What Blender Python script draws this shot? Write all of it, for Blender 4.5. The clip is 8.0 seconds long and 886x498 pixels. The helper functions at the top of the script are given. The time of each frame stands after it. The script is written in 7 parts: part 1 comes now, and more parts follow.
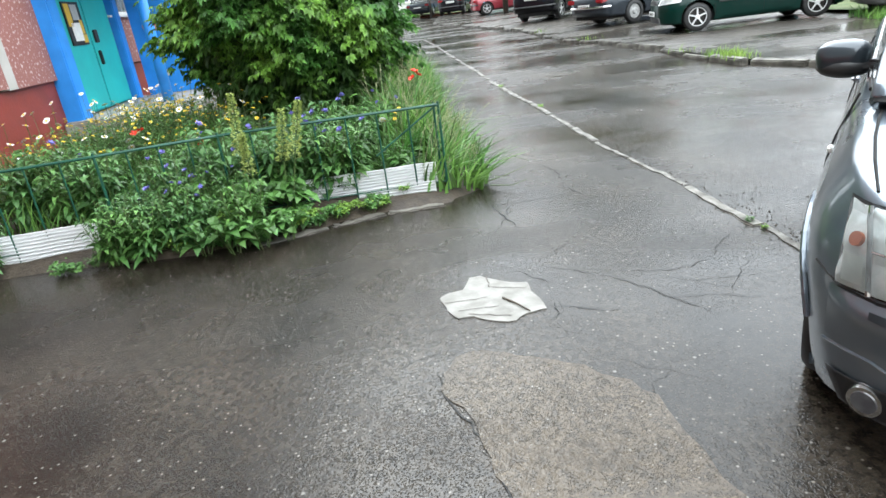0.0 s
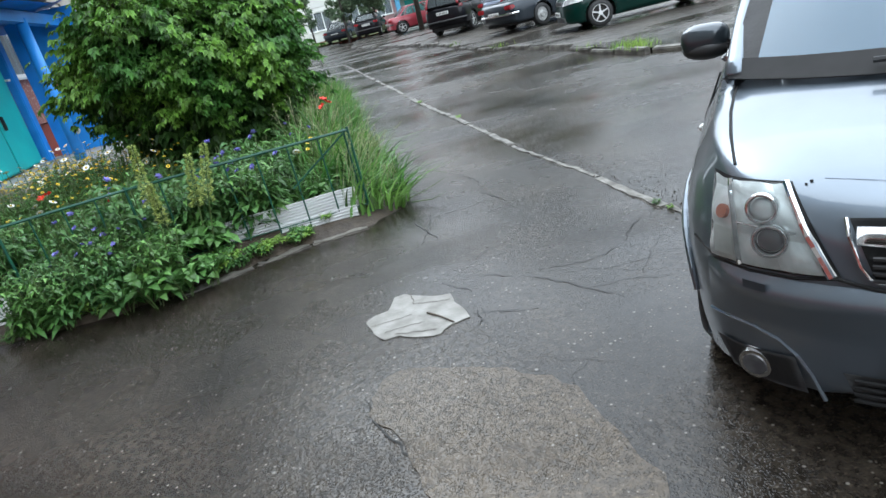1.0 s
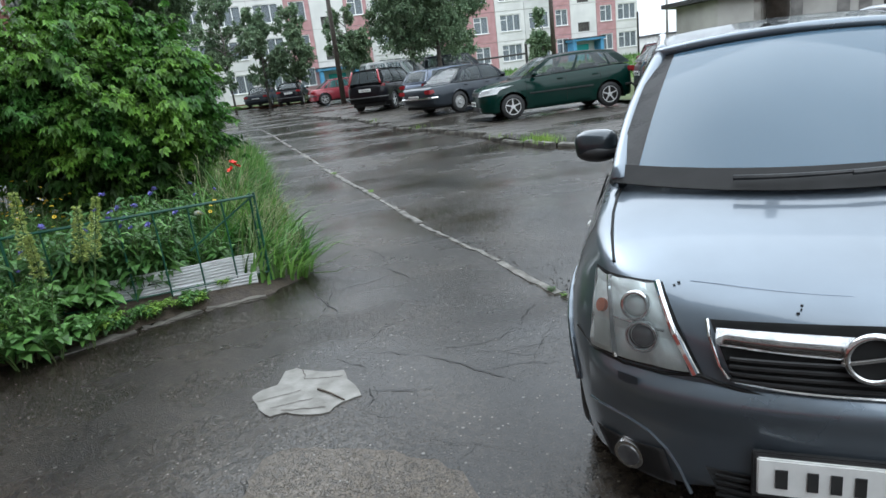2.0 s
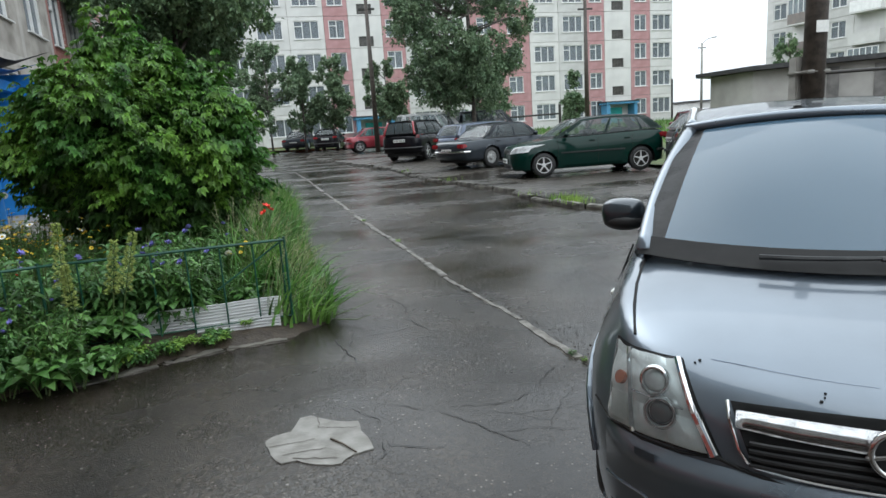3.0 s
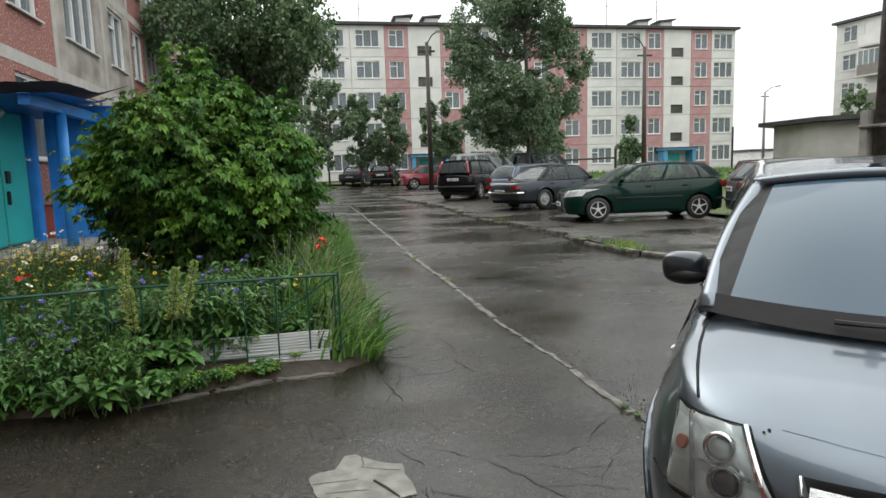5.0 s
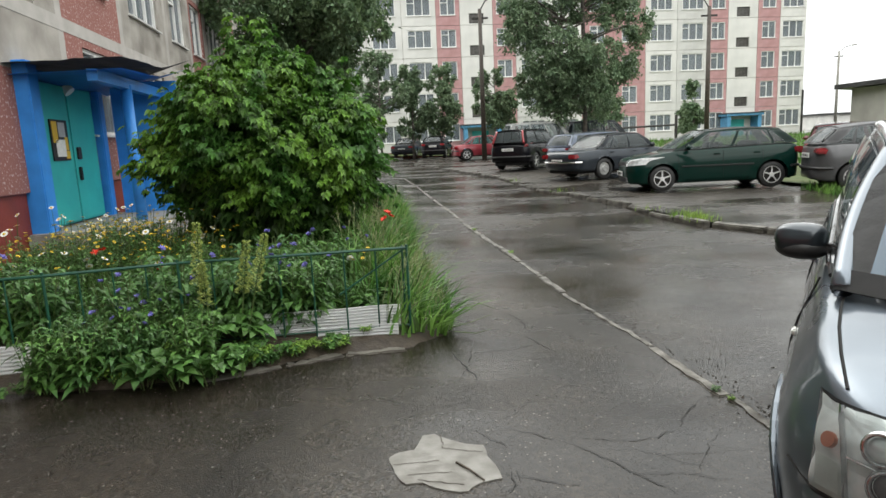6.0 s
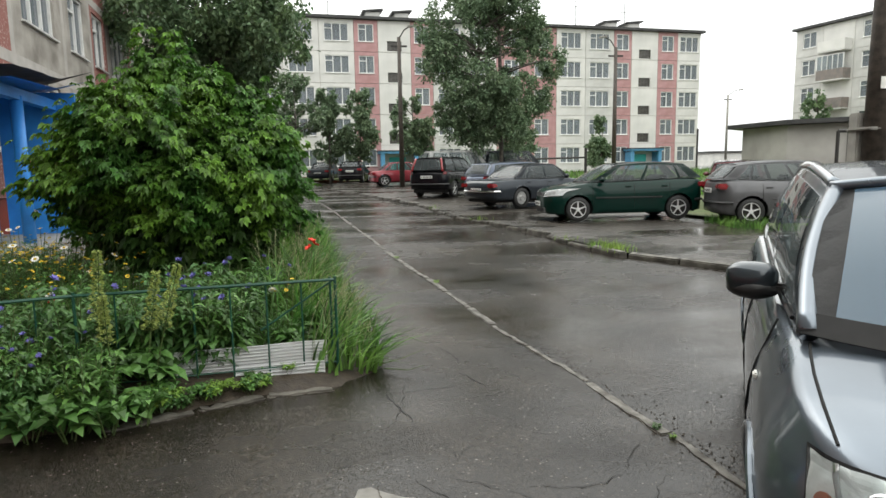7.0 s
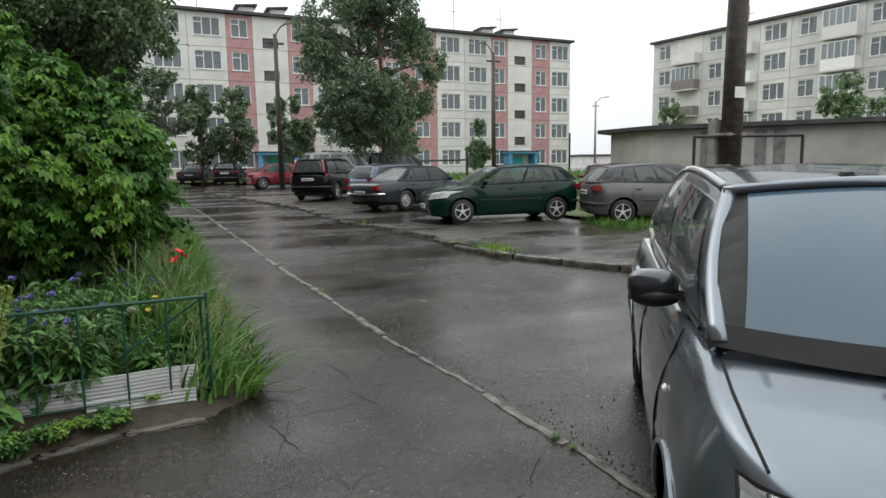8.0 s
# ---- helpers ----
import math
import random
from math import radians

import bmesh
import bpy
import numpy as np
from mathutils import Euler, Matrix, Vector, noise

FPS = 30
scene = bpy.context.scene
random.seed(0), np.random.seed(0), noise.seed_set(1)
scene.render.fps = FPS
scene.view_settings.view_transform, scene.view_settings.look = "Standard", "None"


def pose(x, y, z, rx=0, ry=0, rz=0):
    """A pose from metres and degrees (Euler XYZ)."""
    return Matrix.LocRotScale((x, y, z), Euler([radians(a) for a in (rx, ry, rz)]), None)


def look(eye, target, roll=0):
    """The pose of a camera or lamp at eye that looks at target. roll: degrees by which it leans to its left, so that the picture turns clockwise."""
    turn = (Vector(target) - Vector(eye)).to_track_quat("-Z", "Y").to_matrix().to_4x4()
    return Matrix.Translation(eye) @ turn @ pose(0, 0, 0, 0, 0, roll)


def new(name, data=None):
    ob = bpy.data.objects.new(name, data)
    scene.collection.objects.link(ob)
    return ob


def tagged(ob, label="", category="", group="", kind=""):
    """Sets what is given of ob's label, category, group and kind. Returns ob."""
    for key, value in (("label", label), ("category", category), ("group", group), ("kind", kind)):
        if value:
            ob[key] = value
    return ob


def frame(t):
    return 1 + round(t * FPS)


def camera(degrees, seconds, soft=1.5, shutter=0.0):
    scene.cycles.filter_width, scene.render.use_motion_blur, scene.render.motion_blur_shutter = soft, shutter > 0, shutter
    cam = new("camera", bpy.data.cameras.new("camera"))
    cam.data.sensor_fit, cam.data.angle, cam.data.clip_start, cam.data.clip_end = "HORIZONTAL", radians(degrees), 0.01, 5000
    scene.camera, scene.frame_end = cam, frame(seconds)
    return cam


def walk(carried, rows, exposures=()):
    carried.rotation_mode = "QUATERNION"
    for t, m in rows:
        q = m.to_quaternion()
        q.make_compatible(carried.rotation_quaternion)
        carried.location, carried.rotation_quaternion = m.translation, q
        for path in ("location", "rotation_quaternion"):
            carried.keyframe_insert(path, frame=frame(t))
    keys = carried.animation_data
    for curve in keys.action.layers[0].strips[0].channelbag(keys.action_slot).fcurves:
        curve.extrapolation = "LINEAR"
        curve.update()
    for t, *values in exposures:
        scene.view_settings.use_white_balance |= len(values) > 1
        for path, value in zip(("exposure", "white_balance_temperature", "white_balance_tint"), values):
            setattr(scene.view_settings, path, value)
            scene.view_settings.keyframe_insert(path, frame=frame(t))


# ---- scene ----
cam = camera(71.2, 8.0)
PATH = [
    (0, (0.475, 0.103, 1.514), (0.305, 1.955, 0.779), -7.6),
    (0.5, (0.594, 0.076, 1.5), (0.643, 1.941, 0.781), -8.0),
    (1, (0.667, 0.089, 1.497), (0.657, 1.957, 0.783), -14.0),
    (1.5, (0.667, 0.063, 1.519), (0.959, 1.969, 0.989), -7.8),
    (1.7, (0.688, 0.063, 1.509), (1.017, 1.955, 0.95), -7.5),
    (2.8, (0.757, 0.133, 1.52), (1.015, 2.073, 1.11), -4.9),
    (3, (0.726, 0.051, 1.548), (0.991, 1.997, 1.171), -3.9),
    (3.5, (0.715, 0.04, 1.556), (0.965, 1.997, 1.231), -2.7),
    (4, (0.725, 0.053, 1.574), (0.971, 2.021, 1.315), -2.1),
    (4.2, (0.717, 0.048, 1.578), (0.95, 2.021, 1.348), -2.3),
    (5.3, (0.681, 0.102, 1.57), (0.736, 2.082, 1.288), -1.4),
    (5.5, (0.658, 0.135, 1.564), (0.67, 2.105, 1.219), -1.4),
    (6, (0.54, 0.252, 1.565), (0.491, 2.223, 1.232), -2.7),
    (6.5, (0.438, 0.351, 1.576), (0.549, 2.321, 1.25), -1.5),
    (7, (0.408, 0.484, 1.582), (0.637, 2.454, 1.322), -1.0),
    (7.5, (0.422, 0.671, 1.598), (0.722, 2.641, 1.434), -1.8),
    (8, (0.429, 0.765, 1.592), (1.022, 2.657, 1.332), -0.9),
]
# the phone's exposure and white balance settle after the start
EXPOSURES = [(0, 1.4, 6100, 6), (0.5, 0.93, 5800, 6), (1, 0.83, 5800, 6), (1.5, 0.62, 5800, 6), (3, 0.16, 6050, 6), (3.5, 0.08, 6100, 6), (4.2, 0.05, 6250, 6), (5.5, 0.05, 6700, 7), (6, 0.36, 6710, 7), (6.5, 0.38, 6720, 7), (7, 0.25, 6750, 7), (8, -0.15, 6500, 7)]
walk(cam, [(t, look(eye, target, roll)) for t, eye, target, roll in PATH], EXPOSURES)

# ---------------------------------------------------------------- light: overcast rain sky
world = bpy.data.worlds.new("world")
scene.world = world
world.use_nodes = True
wn, wl = world.node_tree.nodes, world.node_tree.links
wn.clear()
w_out = wn.new("ShaderNodeOutputWorld")
w_bg = wn.new("ShaderNodeBackground")
w_sky = wn.new("ShaderNodeTexSky")
w_sky.sky_type = "NISHITA"
w_sky.sun_disc = False
w_sky.sun_elevation, w_sky.sun_rotation = radians(48), radians(-20)
w_sky.air_density, w_sky.dust_density = 1.0, 6.0
w_hs = wn.new("ShaderNodeHueSaturation")
w_hs.inputs["Saturation"].default_value = 0.12
w_mix = wn.new("ShaderNodeMix")
w_mix.data_type = "RGBA"
w_mix.inputs["Factor"].default_value = 0.75
w_mix.inputs["B"].default_value = (9.0, 9.3, 9.6, 1)
# broad cloud bands
w_tc = wn.new("ShaderNodeTexCoord")
w_cl = wn.new("ShaderNodeTexNoise")
w_cl.inputs["Scale"].default_value, w_cl.inputs["Detail"].default_value = 2.2, 4
w_rp = wn.new("ShaderNodeMapRange")
w_rp.inputs["From Min"].default_value, w_rp.inputs["From Max"].default_value = 0.3, 0.75
w_rp.inputs["To Min"].default_value, w_rp.inputs["To Max"].default_value = 0.82, 1.12
w_mul = wn.new("ShaderNodeMix")
w_mul.data_type, w_mul.blend_type = "RGBA", "MULTIPLY"
w_mul.inputs["Factor"].default_value = 1.0
wl.new(w_tc.outputs["Generated"], w_cl.inputs["Vector"])
wl.new(w_cl.outputs["Fac"], w_rp.inputs["Value"])
wl.new(w_sky.outputs["Color"], w_hs.inputs["Color"])
wl.new(w_hs.outputs["Color"], w_mix.inputs["A"])
wl.new(w_mix.outputs["Result"], w_mul.inputs["A"])
wl.new(w_rp.outputs["Result"], w_mul.inputs["B"])
# an overcast dome: brighter overhead than at the horizon
w_sep = wn.new("ShaderNodeSeparateXYZ")
w_dome = wn.new("ShaderNodeMapRange")
w_dome.interpolation_type = "SMOOTHSTEP"
w_dome.inputs["From Min"].default_value, w_dome.inputs["From Max"].default_value = 0.0, 1.0
w_dome.inputs["To Min"].default_value, w_dome.inputs["To Max"].default_value = 0.88, 1.36
w_lum = wn.new("ShaderNodeMix")
w_lum.data_type, w_lum.blend_type = "RGBA", "MULTIPLY"
w_lum.inputs["Factor"].default_value = 1.0
wl.new(w_tc.outputs["Generated"], w_sep.inputs["Vector"])
wl.new(w_sep.outputs["Z"], w_dome.inputs["Value"])
wl.new(w_mul.outputs["Result"], w_lum.inputs["A"])
wl.new(w_dome.outputs["Result"], w_lum.inputs["B"])
wl.new(w_lum.outputs["Result"], w_bg.inputs["Color"])
wl.new(w_bg.outputs["Background"], w_out.inputs["Surface"])
w_bg.inputs["Strength"].default_value = 0.182
sun = new("sun", bpy.data.lights.new("sun", "SUN"))
sun.data.energy, sun.data.angle, sun.data.color = 1.5, radians(120), (1.0, 0.98, 0.95)
sun.matrix_world = look((0, 0, 30), (5, 9, 0))


# ---------------------------------------------------------------- materials
def mat(name, a, b=None, scale=8.0, rough=0.6, rough2=None, metal=0.0, bump=0.0, bscale=60.0, spec=0.5,
        coat=0.0, detail=6.0, lo=0.35, hi=0.65, rnd=0.0, island=0.0, trans=0.0, ior=1.45, subs=0.0):
    """Node material: colour a to b by noise at 'scale' per metre, fine relief, gloss that varies with the same noise."""
    m = bpy.data.materials.new(name)
    m.use_nodes = True
    n, l = m.node_tree.nodes, m.node_tree.links
    p = n["Principled BSDF"]
    b = b or tuple(c * 0.7 for c in a)
    tc = n.new("ShaderNodeTexCoord")
    nz = n.new("ShaderNodeTexNoise")
    nz.inputs["Scale"].default_value, nz.inputs["Detail"].default_value = scale, detail
    l.new(tc.outputs["Object"], nz.inputs["Vector"])
    mr = n.new("ShaderNodeMapRange")
    mr.inputs["From Min"].default_value, mr.inputs["From Max"].default_value = lo, hi
    l.new(nz.outputs["Fac"], mr.inputs["Value"])
    mx = n.new("ShaderNodeMix")
    mx.data_type = "RGBA"
    mx.inputs["A"].default_value, mx.inputs["B"].default_value = (*a, 1), (*b, 1)
    l.new(mr.outputs["Result"], mx.inputs["Factor"])
    col = mx.outputs["Result"]
    if rnd or island:
        hs = n.new("ShaderNodeHueSaturation")
        rr = n.new("ShaderNodeMapRange")
        amount = rnd or island
        rr.inputs["To Min"].default_value, rr.inputs["To Max"].default_value = 1 - amount, 1 + amount
        if rnd:
            l.new(n.new("ShaderNodeObjectInfo").outputs["Random"], rr.inputs["Value"])
        else:
            l.new(n.new("ShaderNodeNewGeometry").outputs["Random Per Island"], rr.inputs["Value"])
        l.new(rr.outputs["Result"], hs.inputs["Value"])
        l.new(col, hs.inputs["Color"])
        col = hs.outputs["Color"]
    l.new(col, p.inputs["Base Color"])
    if rough2 is not None:
        r = n.new("ShaderNodeMapRange")
        r.inputs["To Min"].default_value, r.inputs["To Max"].default_value = rough, rough2
        l.new(mr.outputs["Result"], r.inputs["Value"])
        l.new(r.outputs["Result"], p.inputs["Roughness"])
    else:
        p.inputs["Roughness"].default_value = rough
    p.inputs["Metallic"].default_value = metal
    p.inputs["Specular IOR Level"].default_value = spec
    p.inputs["Coat Weight"].default_value = coat
    p.inputs["Coat Roughness"].default_value = 0.05
    p.inputs["Transmission Weight"].default_value = trans
    p.inputs["IOR"].default_value = ior
    if bump:
        bz = n.new("ShaderNodeTexNoise")
        bz.inputs["Scale"].default_value, bz.inputs["Detail"].default_value = bscale, 4
        l.new(tc.outputs["Object"], bz.inputs["Vector"])
        bp = n.new("ShaderNodeBump")
        bp.inputs["Strength"].default_value, bp.inputs["Distance"].default_value = min(1, bump), 0.01
        l.new(bz.outputs["Fac"], bp.inputs["Height"])
        l.new(bp.outputs["Normal"], p.inputs["Normal"])
    return m


def wet_ground(name, dark, light, puddle=0.5, grain=220.0, streak=0.55):
    """Wet asphalt: stones in tar, silt stains, a thin water film that gathers in shallow puddles, raindrop ripples."""
    m = bpy.data.materials.new(name)
    m.use_nodes = True
    n, l = m.node_tree.nodes, m.node_tree.links
    p = n["Principled BSDF"]
    tc = n.new("ShaderNodeTexCoord")

    def noise_at(scale, detail=5, stretch=(1, 1, 1), rot=0.0):
        mp = n.new("ShaderNodeMapping")
        mp.inputs["Scale"].default_value = stretch
        mp.inputs["Rotation"].default_value = (0, 0, rot)
        l.new(tc.outputs["Object"], mp.inputs["Vector"])
        z = n.new("ShaderNodeTexNoise")
        z.inputs["Scale"].default_value, z.inputs["Detail"].default_value = scale, detail
        l.new(mp.outputs["Vector"], z.inputs["Vector"])
        return z.outputs["Fac"]

    def rng(v, a, b, c=0.0, d=1.0):
        r = n.new("ShaderNodeMapRange")
        for key, x in (("From Min", a), ("From Max", b), ("To Min", c), ("To Max", d)):
            r.inputs[key].default_value = x
        l.new(v, r.inputs["Value"])
        return r.outputs["Result"]

    def mix(f, a, b):
        x = n.new("ShaderNodeMix")
        x.data_type = "RGBA"
        l.new(f, x.inputs["Factor"])
        for key, c in (("A", a), ("B", b)):
            if isinstance(c, tuple):
                x.inputs[key].default_value = (*c, 1)
            else:
                l.new(c, x.inputs[key])
        return x.outputs["Result"]

    stains = rng(noise_at(1.3, 10, (1, 0.7, 1), 0.4), 0.36, 0.64)
    base = mix(stains, dark, light)
    silt = rng(noise_at(0.45, 5, (1, 1, 1), 1.1), 0.56, 0.72, 0, 0.55)
    base = mix(silt, base, (0.085, 0.07, 0.052))
    mottle = rng(noise_at(26.0, 6, (1, 0.8, 1), 0.7), 0.42, 0.60, 0, 0.62)
    base = mix(mottle, base, tuple(0.4 * c for c in dark))
    worn = rng(noise_at(75.0, 3), 0.56, 0.68, 0, 0.5)
    base = mix(worn, base, tuple(1.7 * c for c in light))
    vo = n.new("ShaderNodeTexVoronoi")
    vo.inputs["Scale"].default_value = grain
    l.new(tc.outputs["Object"], vo.inputs["Vector"])
    stone = rng(vo.outputs["Distance"], 0.05, 0.5, 0.7, 0.0)
    sparse = n.new("ShaderNodeTexVoronoi")
    sparse.inputs["Scale"].default_value = grain * 0.16
    l.new(tc.outputs["Object"], sparse.inputs["Vector"])
    fleck = rng(sparse.outputs["Distance"], 0.08, 0.14, 0.5, 0.0)
    base = mix(fleck, base, (0.27, 0.25, 0.22))
    chips = n.new("ShaderNodeTexVoronoi")
    chips.inputs["Scale"].default_value = grain * 0.055
    l.new(tc.outputs["Object"], chips.inputs["Vector"])
    base = mix(rng(chips.outputs["Distance"], 0.04, 0.075, 0.5, 0.0), base, (0.26, 0.25, 0.225))
    l.new(base, p.inputs["Base Color"])
    film = rng(noise_at(0.38, 4, (0.75, 1.5, 1), 0.25), 0.53 - 0.12 * puddle, 0.60)
    dryish = rng(noise_at(3.0, 5, (1, 1, 1)), 0.3, 0.7, 0.26, streak)
    rough = n.new("ShaderNodeMix")
    rough.data_type = "FLOAT"
    l.new(film, rough.inputs[0])
    l.new(dryish, rough.inputs[2])
    rough.inputs[3].default_value = 0.10
    l.new(rough.outputs[0], p.inputs["Roughness"])
    p.inputs["Specular IOR Level"].default_value = 0.62
    p.inputs["IOR"].default_value = 1.36
    # relief: stones show where the film is thin, ripples where it is deep
    inv = rng(film, 0, 1, 1.0, 0.18)
    fine = n.new("ShaderNodeBump")
    fine.inputs["Distance"].default_value = 0.0038
    l.new(inv, fine.inputs["Strength"])
    l.new(stone, fine.inputs["Height"])
    wave = n.new("ShaderNodeBump")
    wave.inputs["Strength"].default_value, wave.inputs["Distance"].default_value = 0.13, 0.010
    l.new(noise_at(24.0, 5, (1, 0.6, 1)), wave.inputs["Height"])
    l.new(fine.outputs["Normal"], wave.inputs["Normal"])
    grit = n.new("ShaderNodeBump")
    grit.inputs["Distance"].default_value = 0.006
    l.new(rng(film, 0, 1, 0.55, 0.12), grit.inputs["Strength"])
    l.new(noise_at(58.0, 4), grit.inputs["Height"])
    l.new(wave.outputs["Normal"], grit.inputs["Normal"])
    l.new(grit.outputs["Normal"], p.inputs["Normal"])
    return m


def leaf_mat(name, a, b, var=0.35, rough=0.42):
    """Wet foliage: two greens by clump, brightness from leaf to leaf, light through the blade."""
    m = mat(name, a, b, scale=1.6, rough=rough, island=var, spec=0.4, lo=0.38, hi=0.62)
    n, l = m.node_tree.nodes, m.node_tree.links
    p = n["Principled BSDF"]
    src = p.inputs["Base Color"].links[0].from_socket
    tr = n.new("ShaderNodeBsdfTranslucent")
    l.new(src, tr.inputs["Color"])
    mx = n.new("ShaderNodeMixShader")
    mx.inputs[0].default_value = 0.24
    l.new(p.outputs[0], mx.inputs[1])
    l.new(tr.outputs[0], mx.inputs[2])
    l.new(mx.outputs[0], n["Material Output"].inputs["Surface"])
    return m


def glass_mat(name, tint, clear=0.5, rough=0.02):
    """Car or window glass: tinted see-through with a mirror coat by angle."""
    m = bpy.data.materials.new(name)
    m.use_nodes = True
    n, l = m.node_tree.nodes, m.node_tree.links
    p = n["Principled BSDF"]
    p.inputs["Base Color"].default_value = (*tint, 1)
    p.inputs["Roughness"].default_value = rough
    p.inputs["Specular IOR Level"].default_value = 0.6
    t = n.new("ShaderNodeBsdfTransparent")
    t.inputs["Color"].default_value = (0.8, 0.86, 0.87, 1)
    fr = n.new("ShaderNodeFresnel")
    fr.inputs["IOR"].default_value = 1.5
    mr = n.new("ShaderNodeMapRange")
    mr.inputs["To Min"].default_value, mr.inputs["To Max"].default_value = 1 - clear, 1.0
    l.new(fr.outputs[0], mr.inputs["Value"])
    mx = n.new("ShaderNodeMixShader")
    l.new(mr.outputs["Result"], mx.inputs[0])
    l.new(t.outputs[0], mx.inputs[1])
    l.new(p.outputs[0], mx.inputs[2])
    l.new(mx.outputs[0], n["Material Output"].inputs["Surface"])
    return m


def paint_mat(name, c, metal=0.5, rough=0.3, spec=0.3, coat=1.0):
    return mat(name, c, tuple(x * 0.88 for x in c), scale=2.5, rough=rough, rough2=rough + 0.1, metal=metal, coat=coat, bump=0.02, bscale=90, spec=spec)


M_ROAD = wet_ground("wet_asphalt", (0.010, 0.0080, 0.0060), (0.040, 0.0325, 0.0245), 1.4, 130.0, 0.46)
M_LOT = wet_ground("wet_gravel_asphalt", (0.034, 0.030, 0.025), (0.070, 0.062, 0.052), 0.6, 120.0)
M_SOIL = mat("dark_wet_soil", (0.030, 0.022, 0.015), (0.055, 0.042, 0.028), 14, 0.6, bump=0.9, bscale=40)
M_GRASSGROUND = mat("turf_ground", (0.055, 0.085, 0.025), (0.10, 0.12, 0.04), 1.3, 0.8, bump=0.8, bscale=30)
M_KERB = mat("worn_kerb_concrete", (0.15, 0.14, 0.118), (0.04, 0.036, 0.029), 5, 0.5, 0.7, bump=0.6, bscale=50, rnd=0.15)
M_STRIP = mat("mossy_flush_kerb", (0.19, 0.18, 0.155), (0.06, 0.054, 0.044), 7, 0.4, 0.65, bump=0.6, bscale=70, rnd=0.18)
M_PATCH = mat("smooth_cement", (0.215, 0.207, 0.185), (0.145, 0.137, 0.12), 9, 0.35, 0.55, bump=0.25, bscale=25)
M_CRACK = mat("crack_tar", (0.010, 0.010, 0.010), (0.02, 0.02, 0.018), 20, 0.7)
M_CONC = mat("grey_panel_concrete", (0.58, 0.575, 0.55), (0.48, 0.475, 0.455), 0.9, 0.75, bump=0.3, bscale=60)
M_CONC2 = mat("pale_panel_concrete", (0.66, 0.65, 0.62), (0.56, 0.555, 0.53), 0.7, 0.75, bump=0.3, bscale=60)
M_RED = mat("faded_red_panel", (0.46, 0.270, 0.270), (0.38, 0.21, 0.21), 1.4, 0.75, bump=0.3, bscale=60)
M_REDSPECK = mat("red_chippings_panel", (0.30, 0.125, 0.105), (0.66, 0.54, 0.50), 22, 0.7, bump=0.7, bscale=80, lo=0.56, hi=0.70, detail=3)
M_CONCNEAR = mat("stained_chippings_concrete", (0.44, 0.41, 0.37), (0.22, 0.20, 0.175), 1.3, 0.75, bump=0.7, bscale=80, lo=0.4, hi=0.7)
M_JOINT = mat("panel_joint_mortar", (0.50, 0.47, 0.44), (0.40, 0.38, 0.35), 3, 0.8)
M_JOINTPINK = mat("pink_joint_mortar", (0.50, 0.32, 0.28), (0.42, 0.27, 0.23), 3, 0.8)
M_PLINTH = mat("oxide_red_plinth", (0.26, 0.045, 0.03), (0.20, 0.04, 0.028), 3, 0.55, bump=0.4, bscale=40)
M_BLUE = mat("bright_blue_paint", (0.04, 0.27, 0.74), (0.03, 0.21, 0.60), 3, 0.4, bump=0.2, bscale=30)
# the porch blue made paler: distance haze is put into this colour
M_HAZEBLUE = mat("haze_paled_blue_paint", (0.10, 0.31, 0.52), (0.08, 0.25, 0.42), 3, 0.5, bump=0.2, bscale=30)
M_TEAL = mat("turquoise_door_paint", (0.04, 0.46, 0.43), (0.035, 0.38, 0.37), 2, 0.4, bump=0.15, bscale=30)
M_TAR = mat("roofing_felt", (0.025, 0.025, 0.026), (0.05, 0.05, 0.05), 4, 0.5, bump=0.4, bscale=30)
M_WHITE = mat("white_frame_paint", (0.78, 0.78, 0.76), (0.68, 0.68, 0.66), 4, 0.4)
# pale base: part of the sky's reflection is painted into the panes
M_WIN = glass_mat("window_glass", (0.30, 0.33, 0.36), 0.60)
M_CURTAIN = mat("net_curtain", (0.74, 0.73, 0.70), (0.52, 0.51, 0.49), 1.1, 0.9, rnd=0.25)
# shade of unlit rooms, put into the colour of one backing sheet
M_ROOMDARK = mat("room_shade", (0.06, 0.055, 0.05), (0.10, 0.09, 0.08), 1, 0.9)
M_METALDARK = mat("dark_iron", (0.03, 0.03, 0.03), (0.05, 0.045, 0.04), 12, 0.5, metal=0.5)
M_GREENIRON = mat("green_fence_paint", (0.015, 0.085, 0.05), (0.012, 0.06, 0.04), 12, 0.35)
M_ASBESTOS = mat("whitewashed_corrugated_sheet", (0.820, 0.820, 0.820), (0.820, 0.820, 0.820), 6, 0.6, bump=0.2, bscale=40)
M_WOODPOLE = mat("dark_wet_pole_wood", (0.035, 0.028, 0.022), (0.075, 0.06, 0.048), 9, 0.55, bump=0.7, bscale=30)
M_POLECONC = mat("grey_pole_concrete", (0.33, 0.32, 0.29), (0.22, 0.21, 0.19), 4, 0.6, bump=0.4, bscale=40)
M_BARK = mat("birch_bark", (0.16, 0.14, 0.12), (0.055, 0.048, 0.042), 6, 0.7, bump=0.6, bscale=30)
M_STEM = mat("green_stem", (0.06, 0.11, 0.025), (0.09, 0.12, 0.04), 9, 0.5)
M_TWIG = mat("brown_twig", (0.07, 0.05, 0.03), (0.04, 0.03, 0.02), 9, 0.6)
M_BUSH = leaf_mat("shrub_leaf", (0.054, 0.145, 0.027), (0.145, 0.280, 0.040), 0.65, 0.45)
